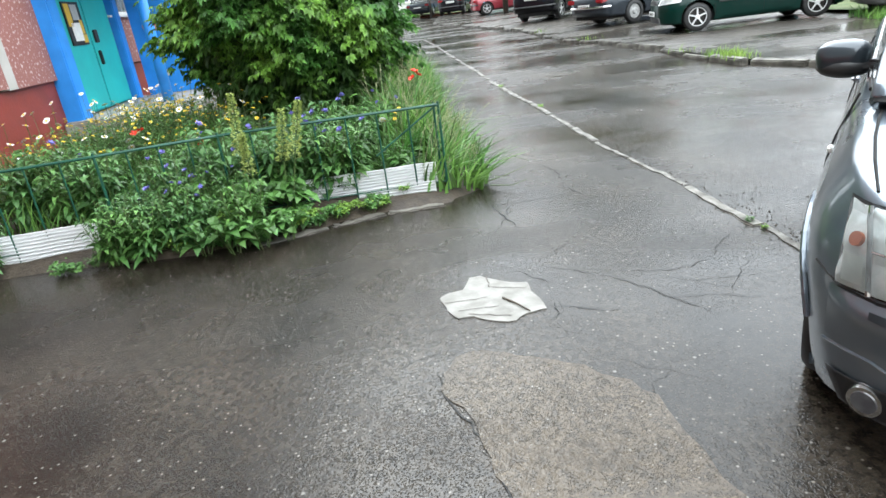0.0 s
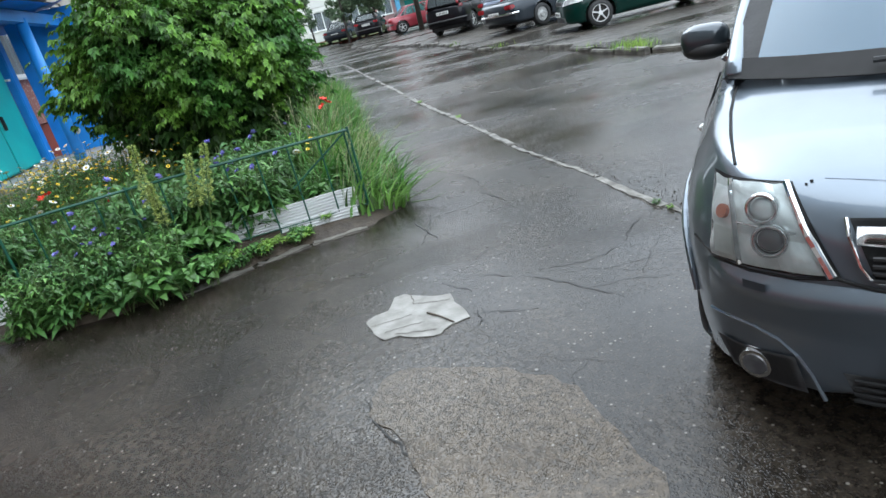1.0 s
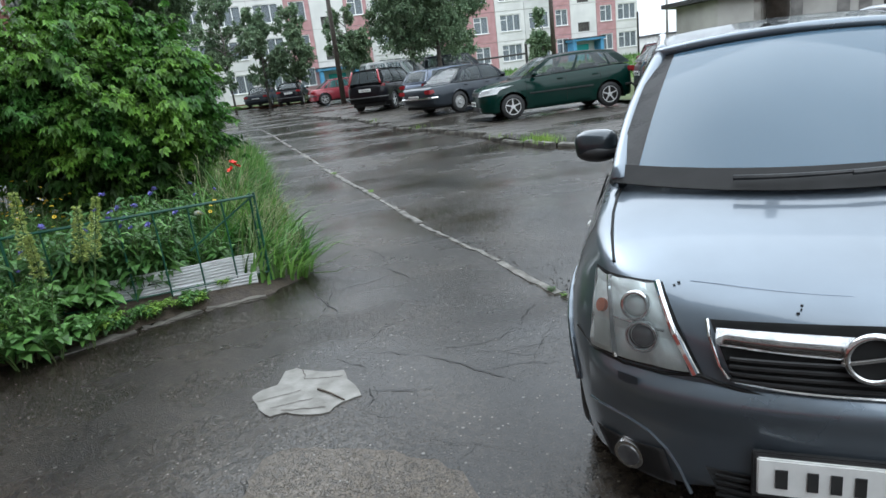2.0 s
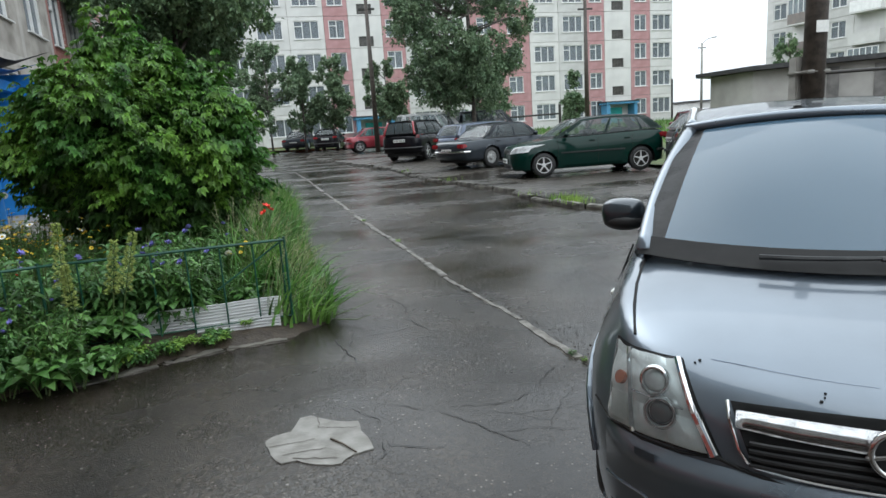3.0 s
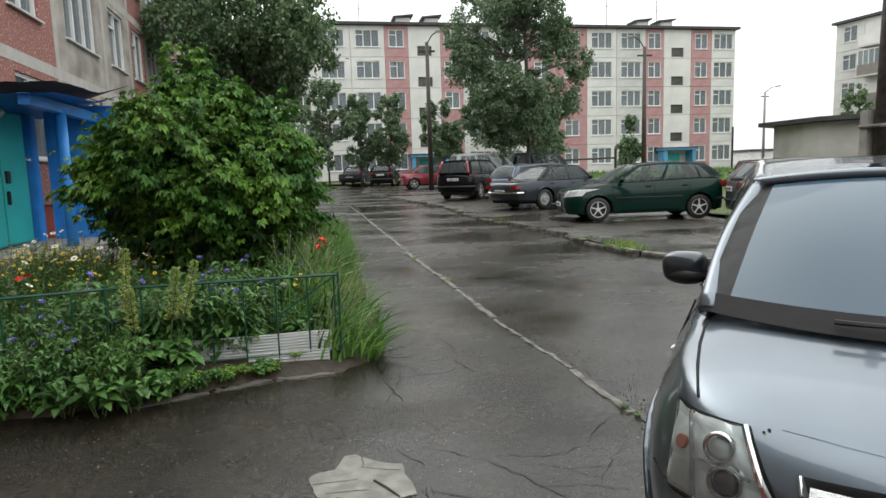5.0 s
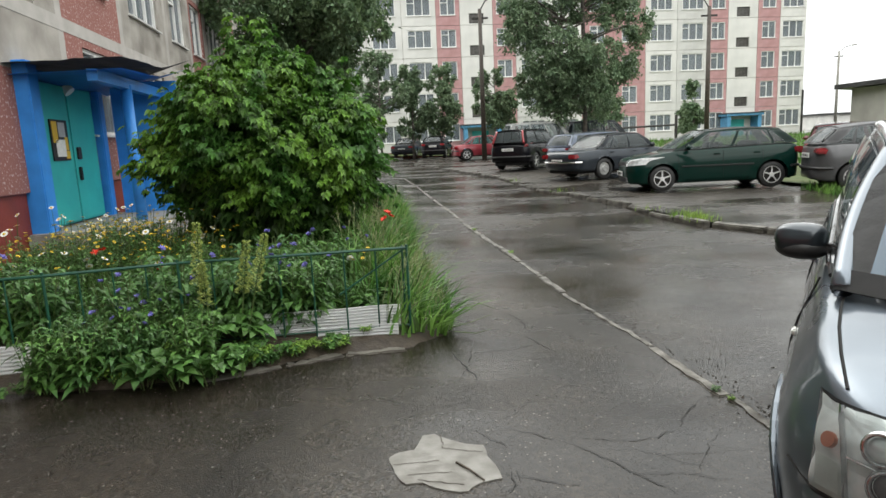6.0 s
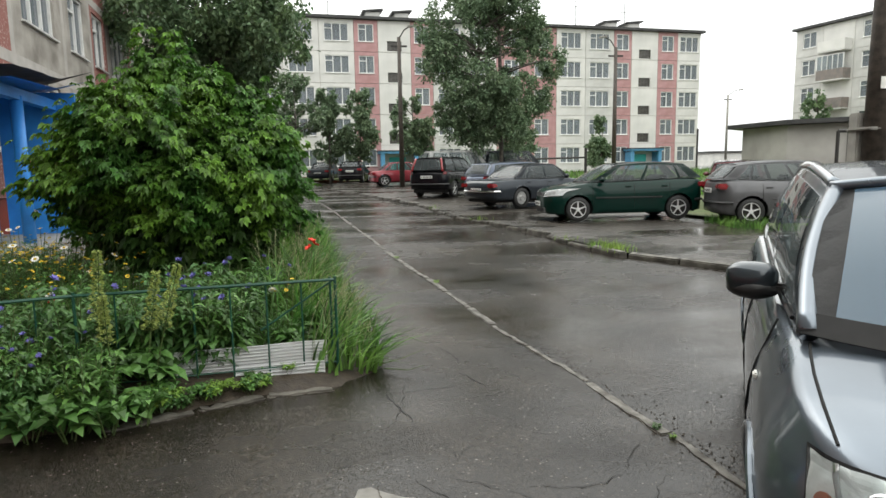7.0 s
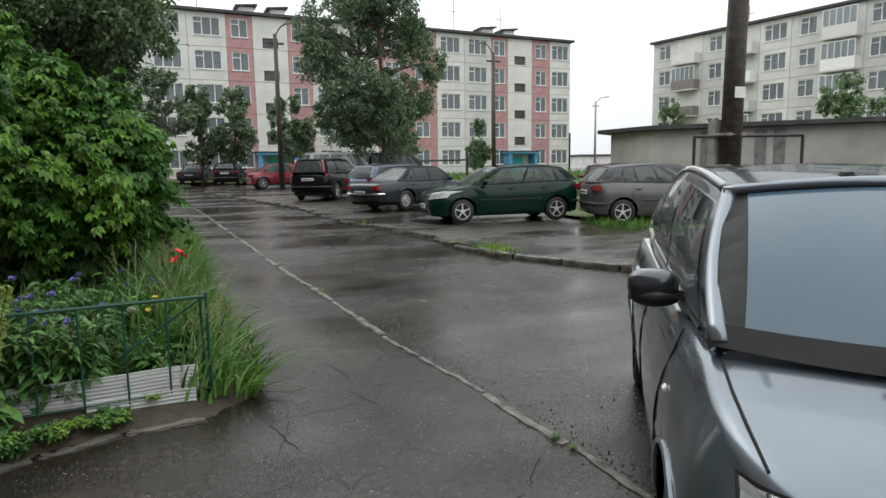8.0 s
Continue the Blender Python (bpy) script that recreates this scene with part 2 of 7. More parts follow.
# darker copy of the shrub leaf: inner shade is put into its colour
M_BUSHSHADE = leaf_mat("shrub_shade_leaf", (0.035, 0.085, 0.02), (0.06, 0.12, 0.025), 0.35)
M_BIRCH = leaf_mat("birch_leaf", (0.115, 0.18, 0.10), (0.17, 0.235, 0.13), 0.4)
M_DARKTREE = leaf_mat("dark_leaf", (0.10, 0.17, 0.085), (0.15, 0.22, 0.10), 0.4)
M_HERB = leaf_mat("broad_herb_leaf", (0.060, 0.150, 0.038), (0.112, 0.222, 0.048), 0.55)
M_HERB2 = leaf_mat("dark_herb_leaf", (0.058, 0.145, 0.044), (0.098, 0.205, 0.055), 0.45)
M_LIME = leaf_mat("lime_herb_leaf", (0.17, 0.31, 0.05), (0.24, 0.36, 0.07), 0.3)
M_GRASS = leaf_mat("tall_grass_blade", (0.060, 0.155, 0.032), (0.130, 0.240, 0.050), 0.65)
M_DOCK = leaf_mat("dock_seed", (0.34, 0.42, 0.12), (0.42, 0.47, 0.17), 0.4)
M_SEED = leaf_mat("grass_seed_head", (0.26, 0.28, 0.14), (0.33, 0.33, 0.19), 0.4)
M_PETALW = mat("white_petal", (0.80, 0.80, 0.76), (0.70, 0.70, 0.66), 20, 0.6)
M_PETALB = mat("violet_blue_petal", (0.22, 0.20, 0.52), (0.15, 0.14, 0.42), 30, 0.6, rnd=0.2)
M_PETALR = mat("poppy_red_petal", (0.75, 0.05, 0.02), (0.62, 0.03, 0.015), 20, 0.5)
M_PETALY = mat("yellow_petal", (0.66, 0.48, 0.03), (0.58, 0.38, 0.02), 20, 0.6)
M_RUBBER = mat("tyre_rubber", (0.018, 0.018, 0.018), (0.03, 0.03, 0.03), 20, 0.55, bump=0.2)
M_ALLOY = mat("alloy_rim", (0.80, 0.80, 0.80), (0.68, 0.68, 0.68), 9, 0.32, metal=0.35)
M_CHROME = mat("chrome", (0.78, 0.78, 0.78), (0.6, 0.6, 0.6), 30, 0.12, metal=1.0)
M_PLASTIC = mat("black_plastic", (0.022, 0.022, 0.023), (0.035, 0.035, 0.035), 12, 0.4, bump=0.1)
M_GAP = mat("panel_gap", (0.008, 0.008, 0.008), (0.012, 0.012, 0.012), 12, 0.8)
# grey base colour stands in for sky reflected in the car windows
M_CARGLASS = glass_mat("sky_paled_car_glass", (0.16, 0.18, 0.185), 0.68)
# blue-grey base paints in the sky mirrored on the windscreen
M_SCREEN = glass_mat("windscreen_glass", (0.060, 0.105, 0.15), 0.10, 0.04)
M_LENS = glass_mat("clear_lens", (0.55, 0.55, 0.55), 0.97, 0.03)
M_TAIL = mat("red_lamp", (0.30, 0.015, 0.022), (0.20, 0.012, 0.016), 20, 0.15, coat=1.0)
M_AMBER = mat("amber_bulb", (0.55, 0.16, 0.08), (0.4, 0.12, 0.06), 20, 0.3)
M_REFLECT = mat("lamp_reflector", (0.94, 0.94, 0.92), (0.74, 0.74, 0.72), 26, 0.10, metal=0.2)
M_LAMPWHITE = mat("lamp_bowl", (0.85, 0.86, 0.86), (0.60, 0.61, 0.62), 12, 0.15, coat=1.0)
M_PLATE = mat("number_plate_white", (0.72, 0.72, 0.70), (0.66, 0.66, 0.64), 20, 0.35)
M_INK = mat("black_ink", (0.02, 0.02, 0.02), (0.03, 0.03, 0.03), 20, 0.5)
M_SEAT = mat("grey_seat_cloth", (0.09, 0.09, 0.095), (0.06, 0.06, 0.065), 20, 0.9)
M_SILVER = paint_mat("silver_blue_paint", (0.150, 0.178, 0.210), 0.72, 0.27)
M_DKGREEN = paint_mat("dark_green_paint", (0.001, 0.021, 0.0155), 0.0, 0.35, 0.05, 0.5)
M_DKGREY = paint_mat("dark_grey_paint", (0.030, 0.037, 0.046), 0.3, 0.4, 0.1, 0.6)
M_BLACKCAR = paint_mat("black_paint", (0.006, 0.006, 0.008), 0.0, 0.5, 0.05, 0.5)
M_BLUEGREY = paint_mat("blue_grey_paint", (0.20, 0.24, 0.32), 0.6, 0.3)
M_REDCAR = paint_mat("faded_red_paint", (0.30, 0.035, 0.05), 0.2, 0.35)
M_MAROON = paint_mat("dark_maroon_paint", (0.12, 0.022, 0.028), 0.2, 0.35)
M_MIDGREY = paint_mat("grey_car_paint", (0.105, 0.105, 0.11), 0.4, 0.35, 0.2, 0.6)
M_WHITECAR = paint_mat("white_paint", (0.66, 0.67, 0.66), 0.0, 0.35)


# ---------------------------------------------------------------- mesh tools
def mesh_object(name, verts, faces, material, parent=None, smooth=False, label=""):
    me = bpy.data.meshes.new(name)
    me.from_pydata([tuple(v) for v in verts], [], faces)
    me.materials.append(material)
    if smooth:
        me.polygons.foreach_set("use_smooth", [True] * len(me.polygons))
    me.update()
    ob = new(name, me)
    if parent:
        ob.parent = parent
    return tagged(ob, label)


def part(name, bm, material, parent=None, label="", smooth=False):
    bmesh.ops.recalc_face_normals(bm, faces=bm.faces)
    me = bpy.data.meshes.new(name)
    bm.to_mesh(me)
    bm.free()
    me.materials.append(material)
    if smooth:
        me.polygons.foreach_set("use_smooth", [True] * len(me.polygons))
    ob = new(name, me)
    if parent:
        ob.parent = parent
    return tagged(ob, label)


def holder(name, m, label, category, group="", kind=""):
    ob = new(name)
    ob.empty_display_size = 0.1
    ob.matrix_world = m
    return tagged(ob, label, category, group, kind)


def box(bm, size, at=(0, 0, 0), rot=(0, 0, 0), bevel=0.0):
    m = pose(*at, *rot) @ Matrix.Diagonal((*size, 1))
    r = bmesh.ops.create_cube(bm, size=1, matrix=m)
    if bevel:
        edges = list({e for v in r["verts"] for e in v.link_edges})
        bmesh.ops.bevel(bm, geom=edges, offset=bevel, segments=2, affect="EDGES")
    return bm


def boxed(size, at=(0, 0, 0), rot=(0, 0, 0), bevel=0.0):
    return box(bmesh.new(), size, at, rot, bevel)


def rod(bm, a, b, r1, r2=None, seg=10):
    a, b = Vector(a), Vector(b)
    d = b - a
    m = Matrix.Translation((a + b) / 2) @ d.to_track_quat("Z", "Y").to_matrix().to_4x4()
    bmesh.ops.create_cone(bm, cap_ends=True, segments=seg, radius1=r1, radius2=r1 if r2 is None else r2, depth=d.length, matrix=m)
    return bm


def tube(points, radius, seg=6, taper=1.0):
    """A bent bar through the points."""
    bm = bmesh.new()
    pts = [Vector(p) for p in points]
    rings = []
    for i, p in enumerate(pts):
        d = (pts[min(i + 1, len(pts) - 1)] - pts[max(i - 1, 0)]).normalized()
        q = d.to_track_quat("Z", "Y")
        r = radius * (1 + (taper - 1) * i / max(1, len(pts) - 1))
        rings.append([bm.verts.new(p + q @ Vector((r * math.cos(2 * math.pi * k / seg), r * math.sin(2 * math.pi * k / seg), 0))) for k in range(seg)])
    for a, b in zip(rings, rings[1:]):
        for k in range(seg):
            bm.faces.new((a[k], a[(k + 1) % seg], b[(k + 1) % seg], b[k]))
    bm.faces.new(rings[0][::-1])
    bm.faces.new(rings[-1])
    return bm


def grid(fn, nu, nv, thick=0.0, us=(0.0, 1.0), vs=(0.0, 1.0)):
    """A sheet fn(u, v) -> point, with a back at 'thick' behind it."""
    bm = bmesh.new()
    rows = [[bm.verts.new(fn(us[0] + (us[1] - us[0]) * i / nu, vs[0] + (vs[1] - vs[0]) * j / nv)) for j in range(nv + 1)] for i in range(nu + 1)]
    for i in range(nu):
        for j in range(nv):
            bm.faces.new((rows[i][j], rows[i + 1][j], rows[i + 1][j + 1], rows[i][j + 1]))
    if thick:
        bmesh.ops.solidify(bm, geom=bm.faces[:], thickness=thick)
    return bm


def slab(outline, z0, z1):
    """A prism on a plan outline."""
    bm = bmesh.new()
    lower = [bm.verts.new((x, y, z0)) for x, y in outline]
    upper = [bm.verts.new((x, y, z1)) for x, y in outline]
    bm.faces.new(upper)
    bm.faces.new(lower[::-1])
    for i in range(len(outline)):
        j = (i + 1) % len(outline)
        bm.faces.new((lower[i], lower[j], upper[j], upper[i]))
    return bm


def lerp(a, b, t):
    return a + (b - a) * t


def table(x, pts):
    """Piecewise linear look-up in rising pairs."""
    if x <= pts[0][0]:
        return pts[0][1]
    for (a, p), (b, q) in zip(pts, pts[1:]):
        if x <= b:
            return p + (q - p) * (x - a) / (b - a)
    return pts[-1][1]


def along(pts, d):
    """Point and heading at distance d along a plan polyline."""
    for (a, b) in zip(pts, pts[1:]):
        a, b = Vector(a), Vector(b)
        s = (b - a).length
        if d <= s or b == Vector(pts[-1]):
            return a + (b - a) * (d / s), (b - a).normalized()
        d -= s


def rise(y):
    """The yard climbs gently towards the far house."""
    return 0.018 * max(0.0, min(y, 64.0) - 12.0)


# ---------------------------------------------------------------- ground
def build_ground():
    ys = [-300, -60, -20, -5, 0, 3, 6, 9, 12, 16, 20, 25, 30, 36, 42, 50, 58, 64, 90, 400, 1500]
    xs = [-1500, -300, -80, -30, -12, -6, -3, 0, 3, 6, 12, 30, 80, 300, 1500]
    v = [(x, y, rise(y)) for y in ys for x in xs]
    n = len(xs)
    f = [(j * n + i, j * n + i + 1, (j + 1) * n + i + 1, (j + 1) * n + i) for j in range(len(ys) - 1) for i in range(n - 1)]
    tagged(mesh_object("ground", v, f, M_ROAD), "wet dark asphalt yard with puddles and cracks", "ground", kind="structure")


build_ground()

KERB = [(14.0, 3.6), (9.6, 5.2), (7.2, 6.9), (5.66, 8.97), (4.62, 10.88), (4.36, 12.67), (4.03, 14.6), (2.86, 18.5), (2.15, 23.3), (1.0, 27.0), (-0.2, 31.0), (-1.8, 36.0)]


def draped(name, outline, lift, material, label, category, step=1.0, z_of=None, seed=0, rough_h=0.02):
    """A sheet inside a plan outline that follows the rise of the yard."""
    xs0, xs1 = min(p[0] for p in outline), max(p[0] for p in outline)
    ys0, ys1 = min(p[1] for p in outline), max(p[1] for p in outline)
    bm = slab(outline, 0, 1)
    bmesh.ops.delete(bm, geom=[f for f in bm.faces if f.calc_center_median().z < 0.9], context="FACES")
    for ax, lo, hi in (((1, 0, 0), xs0, xs1), ((0, 1, 0), ys0, ys1)):
        k = lo + step
        while k < hi:
            co = (k, 0, 0) if ax[0] else (0, k, 0)
            bmesh.ops.bisect_plane(bm, geom=bm.verts[:] + bm.edges[:] + bm.faces[:], plane_co=co, plane_no=ax)
            k += step
    for w in bm.verts:
        w.co.z = rise(w.co.y) + lift + rough_h * noise.noise(Vector((w.co.x * 0.6, w.co.y * 0.6, seed)))
    bmesh.ops.triangulate(bm, faces=bm.faces[:])
    return tagged(part(name, bm, material, smooth=True), label, category, kind="structure")


draped("parking_lot", KERB + [(-1.8, 44), (40, 44), (60, 30), (60, 3.6)], 0.085, M_LOT, "wet worn gravelly asphalt parking area behind a kerb", "parking lot", 1.5)
draped("lawn", [(9.4, 13.2), (8.9, 15.9), (9.1, 20.2), (8.6, 29.0), (7.4, 36.0), (5.0, 42.0), (-4, 50), (-20, 50), (-20, 54), (34, 60.5), (60, 64), (62, 30), (17.4, 24.2), (14.0, 20.0), (12.6, 13.3)], 0.14, M_GRASSGROUND, "rough green grass behind the parked cars", "lawn", 1.5, rough_h=0.06)


def build_kerb():
    """Kerb stones one by one, tilted and sunk unevenly."""
    rng = random.Random(4)
    top = holder("kerb", pose(0, 0, 0), "row of worn grey concrete kerb stones", "kerb", kind="structure")
    base = boxed((0.96, 0.15, 0.30), (0, 0, -0.15), bevel=0.018)
    for v in base.verts:
        v.co += Vector((0, noise.noise(v.co * 9) * 0.025, noise.noise(v.co * 7) * 0.02))
    stone = part("kerb_stone", base, M_KERB, top)
    first, d = True, 0.5
    total = sum((Vector(a) - Vector(b)).length for a, b in zip(KERB, KERB[1:]))
    while d < total - 0.5:
        p, h = along(KERB, d)
        ob = stone if first else stone.copy()
        if not first:
            scene.collection.objects.link(ob)
        first = False
        ob.matrix_basis = pose(p.x + rng.uniform(-0.02, 0.02), p.y, rise(p.y) + 0.098 + rng.uniform(-0.035, 0.018), rng.uniform(-7, 7), rng.uniform(-1.2, 1.2), math.degrees(math.atan2(h.y, h.x)) + rng.uniform(-2, 2))
        d += 1.0


build_kerb()

STRIP = [(2.42, 1.2), (2.30, 2.3), (2.17, 3.34), (2.08, 3.88), (1.88, 5.06), (1.66, 6.1), (1.26, 8.8), (0.83, 11.4), (0.42, 14.1), (-0.1, 17.2), (-0.7, 21.0), (-1.6, 26.0)]


def build_strip():
    """A kerb laid flush with the asphalt, in broken lengths."""
    rng = random.Random(8)
    top = holder("flush_kerb", pose(0, 0, 0), "sunken pale concrete kerb flush with the asphalt", "kerb", kind="structure")
    total = sum((Vector(a) - Vector(b)).length for a, b in zip(STRIP, STRIP[1:]))
    d = 0.0
    while d < total - 0.3:
        ln = rng.choice((0.55, 0.8, 0.98, 0.98))
        p, h = along(STRIP, d + ln / 2)
        bm = boxed((ln - rng.uniform(0.01, 0.05), 0.080 + rng.uniform(-0.025, 0.012), 0.08), (0, 0, -0.04), bevel=0.008)
        bmesh.ops.subdivide_edges(bm, edges=[e for e in bm.edges if abs((e.verts[0].co - e.verts[1].co).x) > 0.3], cuts=7)
        for v in bm.verts:
            v.co.y += noise.noise(Vector((v.co.x * 12 + d * 7, v.co.y * 5, 0))) * 0.030
            v.co.z += noise.noise(Vector((v.co.x * 9 + d * 5, v.co.y * 9, 3))) * 0.006
        ob = part("kerb_length", bm, M_STRIP, top)
        ob.matrix_basis = pose(p.x, p.y, rise(p.y) + 0.012 + rng.uniform(-0.006, 0.003), 0, rng.uniform(-0.6, 0.6), math.degrees(math.atan2(h.y, h.x)) + rng.uniform(-1.5, 1.5))
        d += ln


build_strip()


def ragged(outline, amount, seed, per=5):
    pts = []
    for i, (x, y) in enumerate(outline):
        x2, y2 = outline[(i + 1) % len(outline)]
        for k in range(per):
            t = k / per
            px, py = lerp(x, x2, t), lerp(y, y2, t)
            pts.append((px + amount * noise.noise(Vector((px * 9, py * 9, seed))), py + amount * noise.noise(Vector((px * 9, py * 9, seed + 5)))))
    return pts


def build_patch():
    bm = slab(ragged([(0.141, 3.17), (0.194, 3.225), (0.256, 3.257), (0.292, 3.405), (0.363, 3.424), (0.484, 3.322), (0.641, 3.277), (0.651, 3.151), (0.705, 2.943), (0.602, 2.922), (0.533, 2.848), (0.417, 2.864), (0.319, 2.923), (0.255, 2.917), (0.189, 3.015)], 0.022, 2, 3), -0.02, 0.006)
    cement = tagged(part("cement_patch", bm, M_PATCH), "pale grey cement patch on the wet asphalt", "patch", kind="structure")
    for a, b, w in (((0.40, 3.41), (0.42, 3.25), 0.006), ((0.17, 3.10), (0.40, 3.13), 0.005), ((0.25, 3.0), (0.47, 3.02), 0.005), ((0.42, 3.25), (0.62, 3.20), 0.004), ((0.30, 2.95), (0.52, 2.90), 0.005)):
        n = 9
        v = []
        for k in range(n):
            x, y = lerp(a[0], b[0], k / 8), lerp(a[1], b[1], k / 8)
            x, y = x + 0.012 * noise.noise(Vector((x * 30, y * 30, 4))), y + 0.012 * noise.noise(Vector((x * 30, y * 30, 9)))
            v += [(x - w / 3, y - w / 2, 0.0085), (x + w / 3, y + w / 2, 0.0085)]
        mesh_object("patch_crack", v, [(2 * k, 2 * k + 1, 2 * k + 3, 2 * k + 2) for k in range(n - 1)], M_SOIL, cement)
    bm = tube([(0.485, 3.10, 0.011), (0.55, 3.02, 0.014), (0.617, 2.925, 0.011)], 0.006, 5, 0.6)
    tagged(part("twig", bm, M_TWIG), "dark broken twig lying on the cement patch", "twig")
    bm = slab(ragged([(0.165, 2.42), (0.24, 2.55), (0.37, 2.60), (0.60, 2.50), (0.80, 2.40), (1.05, 2.15), (1.15, 1.6), (1.0, 1.0), (0.7, 0.8), (0.52, 1.45), (0.42, 1.75), (0.36, 1.97), (0.23, 2.21)], 0.04, 7), -0.02, 0.005)
    tagged(part("sunken_slab", bm, wet_ground("sandy_wet_slab", (0.058, 0.045, 0.031), (0.082, 0.064, 0.044), 1.0, 200.0, 0.4)), "sandy brown wet patch of old asphalt", "patch", kind="structure")


build_patch()


def crack(points, width, seed):
    """A split in the asphalt: two ragged lips with a dark floor."""
    rng = random.Random(seed)
    pts = []
    for (x, y), (x2, y2) in zip(points, points[1:]):
        n = max(2, int(math.hypot(x2 - x, y2 - y) / 0.05))
        for k in range(n):
            t = k / n
            pts.append((lerp(x, x2, t) + rng.uniform(-0.012, 0.012), lerp(y, y2, t) + rng.uniform(-0.012, 0.012)))
    v, f = [], []
    for i, (x, y) in enumerate(pts):
        a, b = pts[max(0, i - 1)], pts[min(len(pts) - 1, i + 1)]
        d = Vector((b[0] - a[0], b[1] - a[1])).normalized()
        w = 0.45 * width * (0.35 + 0.65 * math.sin(math.pi * (i + 0.3) / len(pts))) * rng.uniform(0.5, 1.3) / 2
        v += [(x - d.y * w, y + d.x * w, 0.004), (x + d.y * w, y - d.x * w, 0.004)]
        if i:
            k = 2 * i
            f.append((k - 2, k - 1, k + 1, k))
    tagged(mesh_object("crack", v, f, M_CRACK), "thin dark crack in the wet asphalt", "crack", "cracks in the asphalt", "structure")


for i, (pts, w) in enumerate((
        ([(0.47, 4.71), (0.55, 4.45), (0.65, 4.15)], 0.018), ([(0.62, 4.95), (0.58, 4.5), (0.50, 4.1)], 0.010),
        ([(0.45, 4.72), (0.9, 4.78), (1.25, 4.95)], 0.010), ([(1.05, 3.3), (1.18, 3.17), (1.33, 2.94), (1.5, 2.75)], 0.014),
        ([(0.75, 3.5), (0.95, 3.35), (1.05, 3.3)], 0.012), ([(1.15, 3.32), (1.35, 3.28), (1.55, 3.30), (1.7, 3.42)], 0.014),
        ([(1.7, 3.42), (1.78, 3.55), (1.93, 3.75)], 0.012), ([(0.72, 3.0), (0.9, 2.92), (1.1, 2.85)], 0.012), ([(0.60, 3.45), (0.72, 3.3), (0.78, 3.2)], 0.012),
        ([(1.3, 2.95), (1.55, 2.95), (1.8, 2.85)], 0.010), ([(1.05, 5.1), (1.18, 4.8), (1.24, 4.6)], 0.016), ([(0.70, 2.8), (0.76, 2.9), (0.74, 3.05)], 0.012),
        ([(0.3, 4.05), (0.05, 3.9), (-0.3, 3.95)], 0.008), ([(0.165, 2.43), (0.226, 2.21), (0.364, 1.97), (0.421, 1.75), (0.55, 1.3)], 0.026),
        ([(0.9, 5.9), (1.05, 5.6), (1.1, 5.3)], 0.018), ([(1.45, 5.9), (1.62, 5.8), (1.8, 5.75)], 0.014), ([(0.9, 6.4), (1.2, 6.2), (1.5, 6.1)], 0.012))):
    crack(pts, w, i)



def crack_web():
    """Fine branching splits round the patched stretch of the road."""
    rng = random.Random(41)
    n = 40
    for cx, cy, reach, a0 in ((1.25, 3.2, 0.55, 0.3), (1.0, 2.6, 0.5, 2.2), (1.6, 2.9, 0.5, 1.2), (0.75, 3.6, 0.45, 0.1), (1.45, 3.9, 0.5, 2.8), (0.8, 4.55, 0.55, 0.2), (1.1, 5.0, 0.5, 2.6), (1.45, 4.7, 0.4, 1.0),
                              (0.1, 3.6, 0.5, 0.2), (-0.3, 3.1, 0.5, 2.4), (0.0, 2.5, 0.45, 0.9), (1.3, 2.2, 0.4, 2.0), (0.9, 6.6, 0.6, 0.4), (1.2, 7.4, 0.6, 2.5), (2.6, 5.6, 0.7, 0.5), (2.9, 7.2, 0.8, 2.7)):
        a = a0 + rng.uniform(-0.3, 0.3)
        pts = [(cx, cy)]
        for _ in range(5):
            a += rng.uniform(-0.6, 0.6)
            pts.append((pts[-1][0] + reach / 4 * math.cos(a), pts[-1][1] + reach / 4 * math.sin(a)))
        crack(pts, rng.uniform(0.005, 0.008), n)
        b = pts[rng.randint(1, 3)]
        a2 = a + rng.choice((-1.2, 1.2))
        crack([b, (b[0] + 0.12 * math.cos(a2), b[1] + 0.12 * math.sin(a2)), (b[0] + 0.28 * math.cos(a2 + 0.4), b[1] + 0.28 * math.sin(a2 + 0.4))], rng.uniform(0.004, 0.006), n + 1)
        n += 2


crack_web()

# flower bed: a low bank of soil with a broken concrete edge
BED = [(-6.5, 3.2), (-4.2, 3.9), (-2.75, 4.22), (-2.05, 4.22), (-1.35, 4.32), (-0.75, 4.62), (-0.35, 4.80), (0.10, 4.88), (0.32, 5.03), (0.50, 5.35), (0.42, 6.0), (0.26, 7.0), (0.06, 8.4), (-0.15, 10.0), (-0.55, 13.4), (-1.1, 17.0), (-3.5, 18.5), (-6.6, 11.5)]


def inside(x, y, outline):
    hit, j = False, len(outline) - 1
    for i in range(len(outline)):
        (xi, yi), (xj, yj) = outline[i], outline[j]
        if (yi > y) != (yj > y) and x < (xj - xi) * (y - yi) / (yj - yi) + xi:
            hit = not hit
        j = i
    return hit


def edge_gap(x, y, outline):
    best = 9.0
    for (a, b), (c, d) in zip(outline, outline[1:] + outline[:1]):
        t = max(0, min(1, ((x - a) * (c - a) + (y - b) * (d - b)) / ((c - a) ** 2 + (d - b) ** 2)))
        best = min(best, math.hypot(x - lerp(a, c, t), y - lerp(b, d, t)))
    return best


def soil(x, y):
    return rise(y) + 0.005 + 0.13 * min(1.0, edge_gap(x, y, BED) / 0.45) + 0.02 * noise.noise(Vector((x * 3, y * 3, 1)))


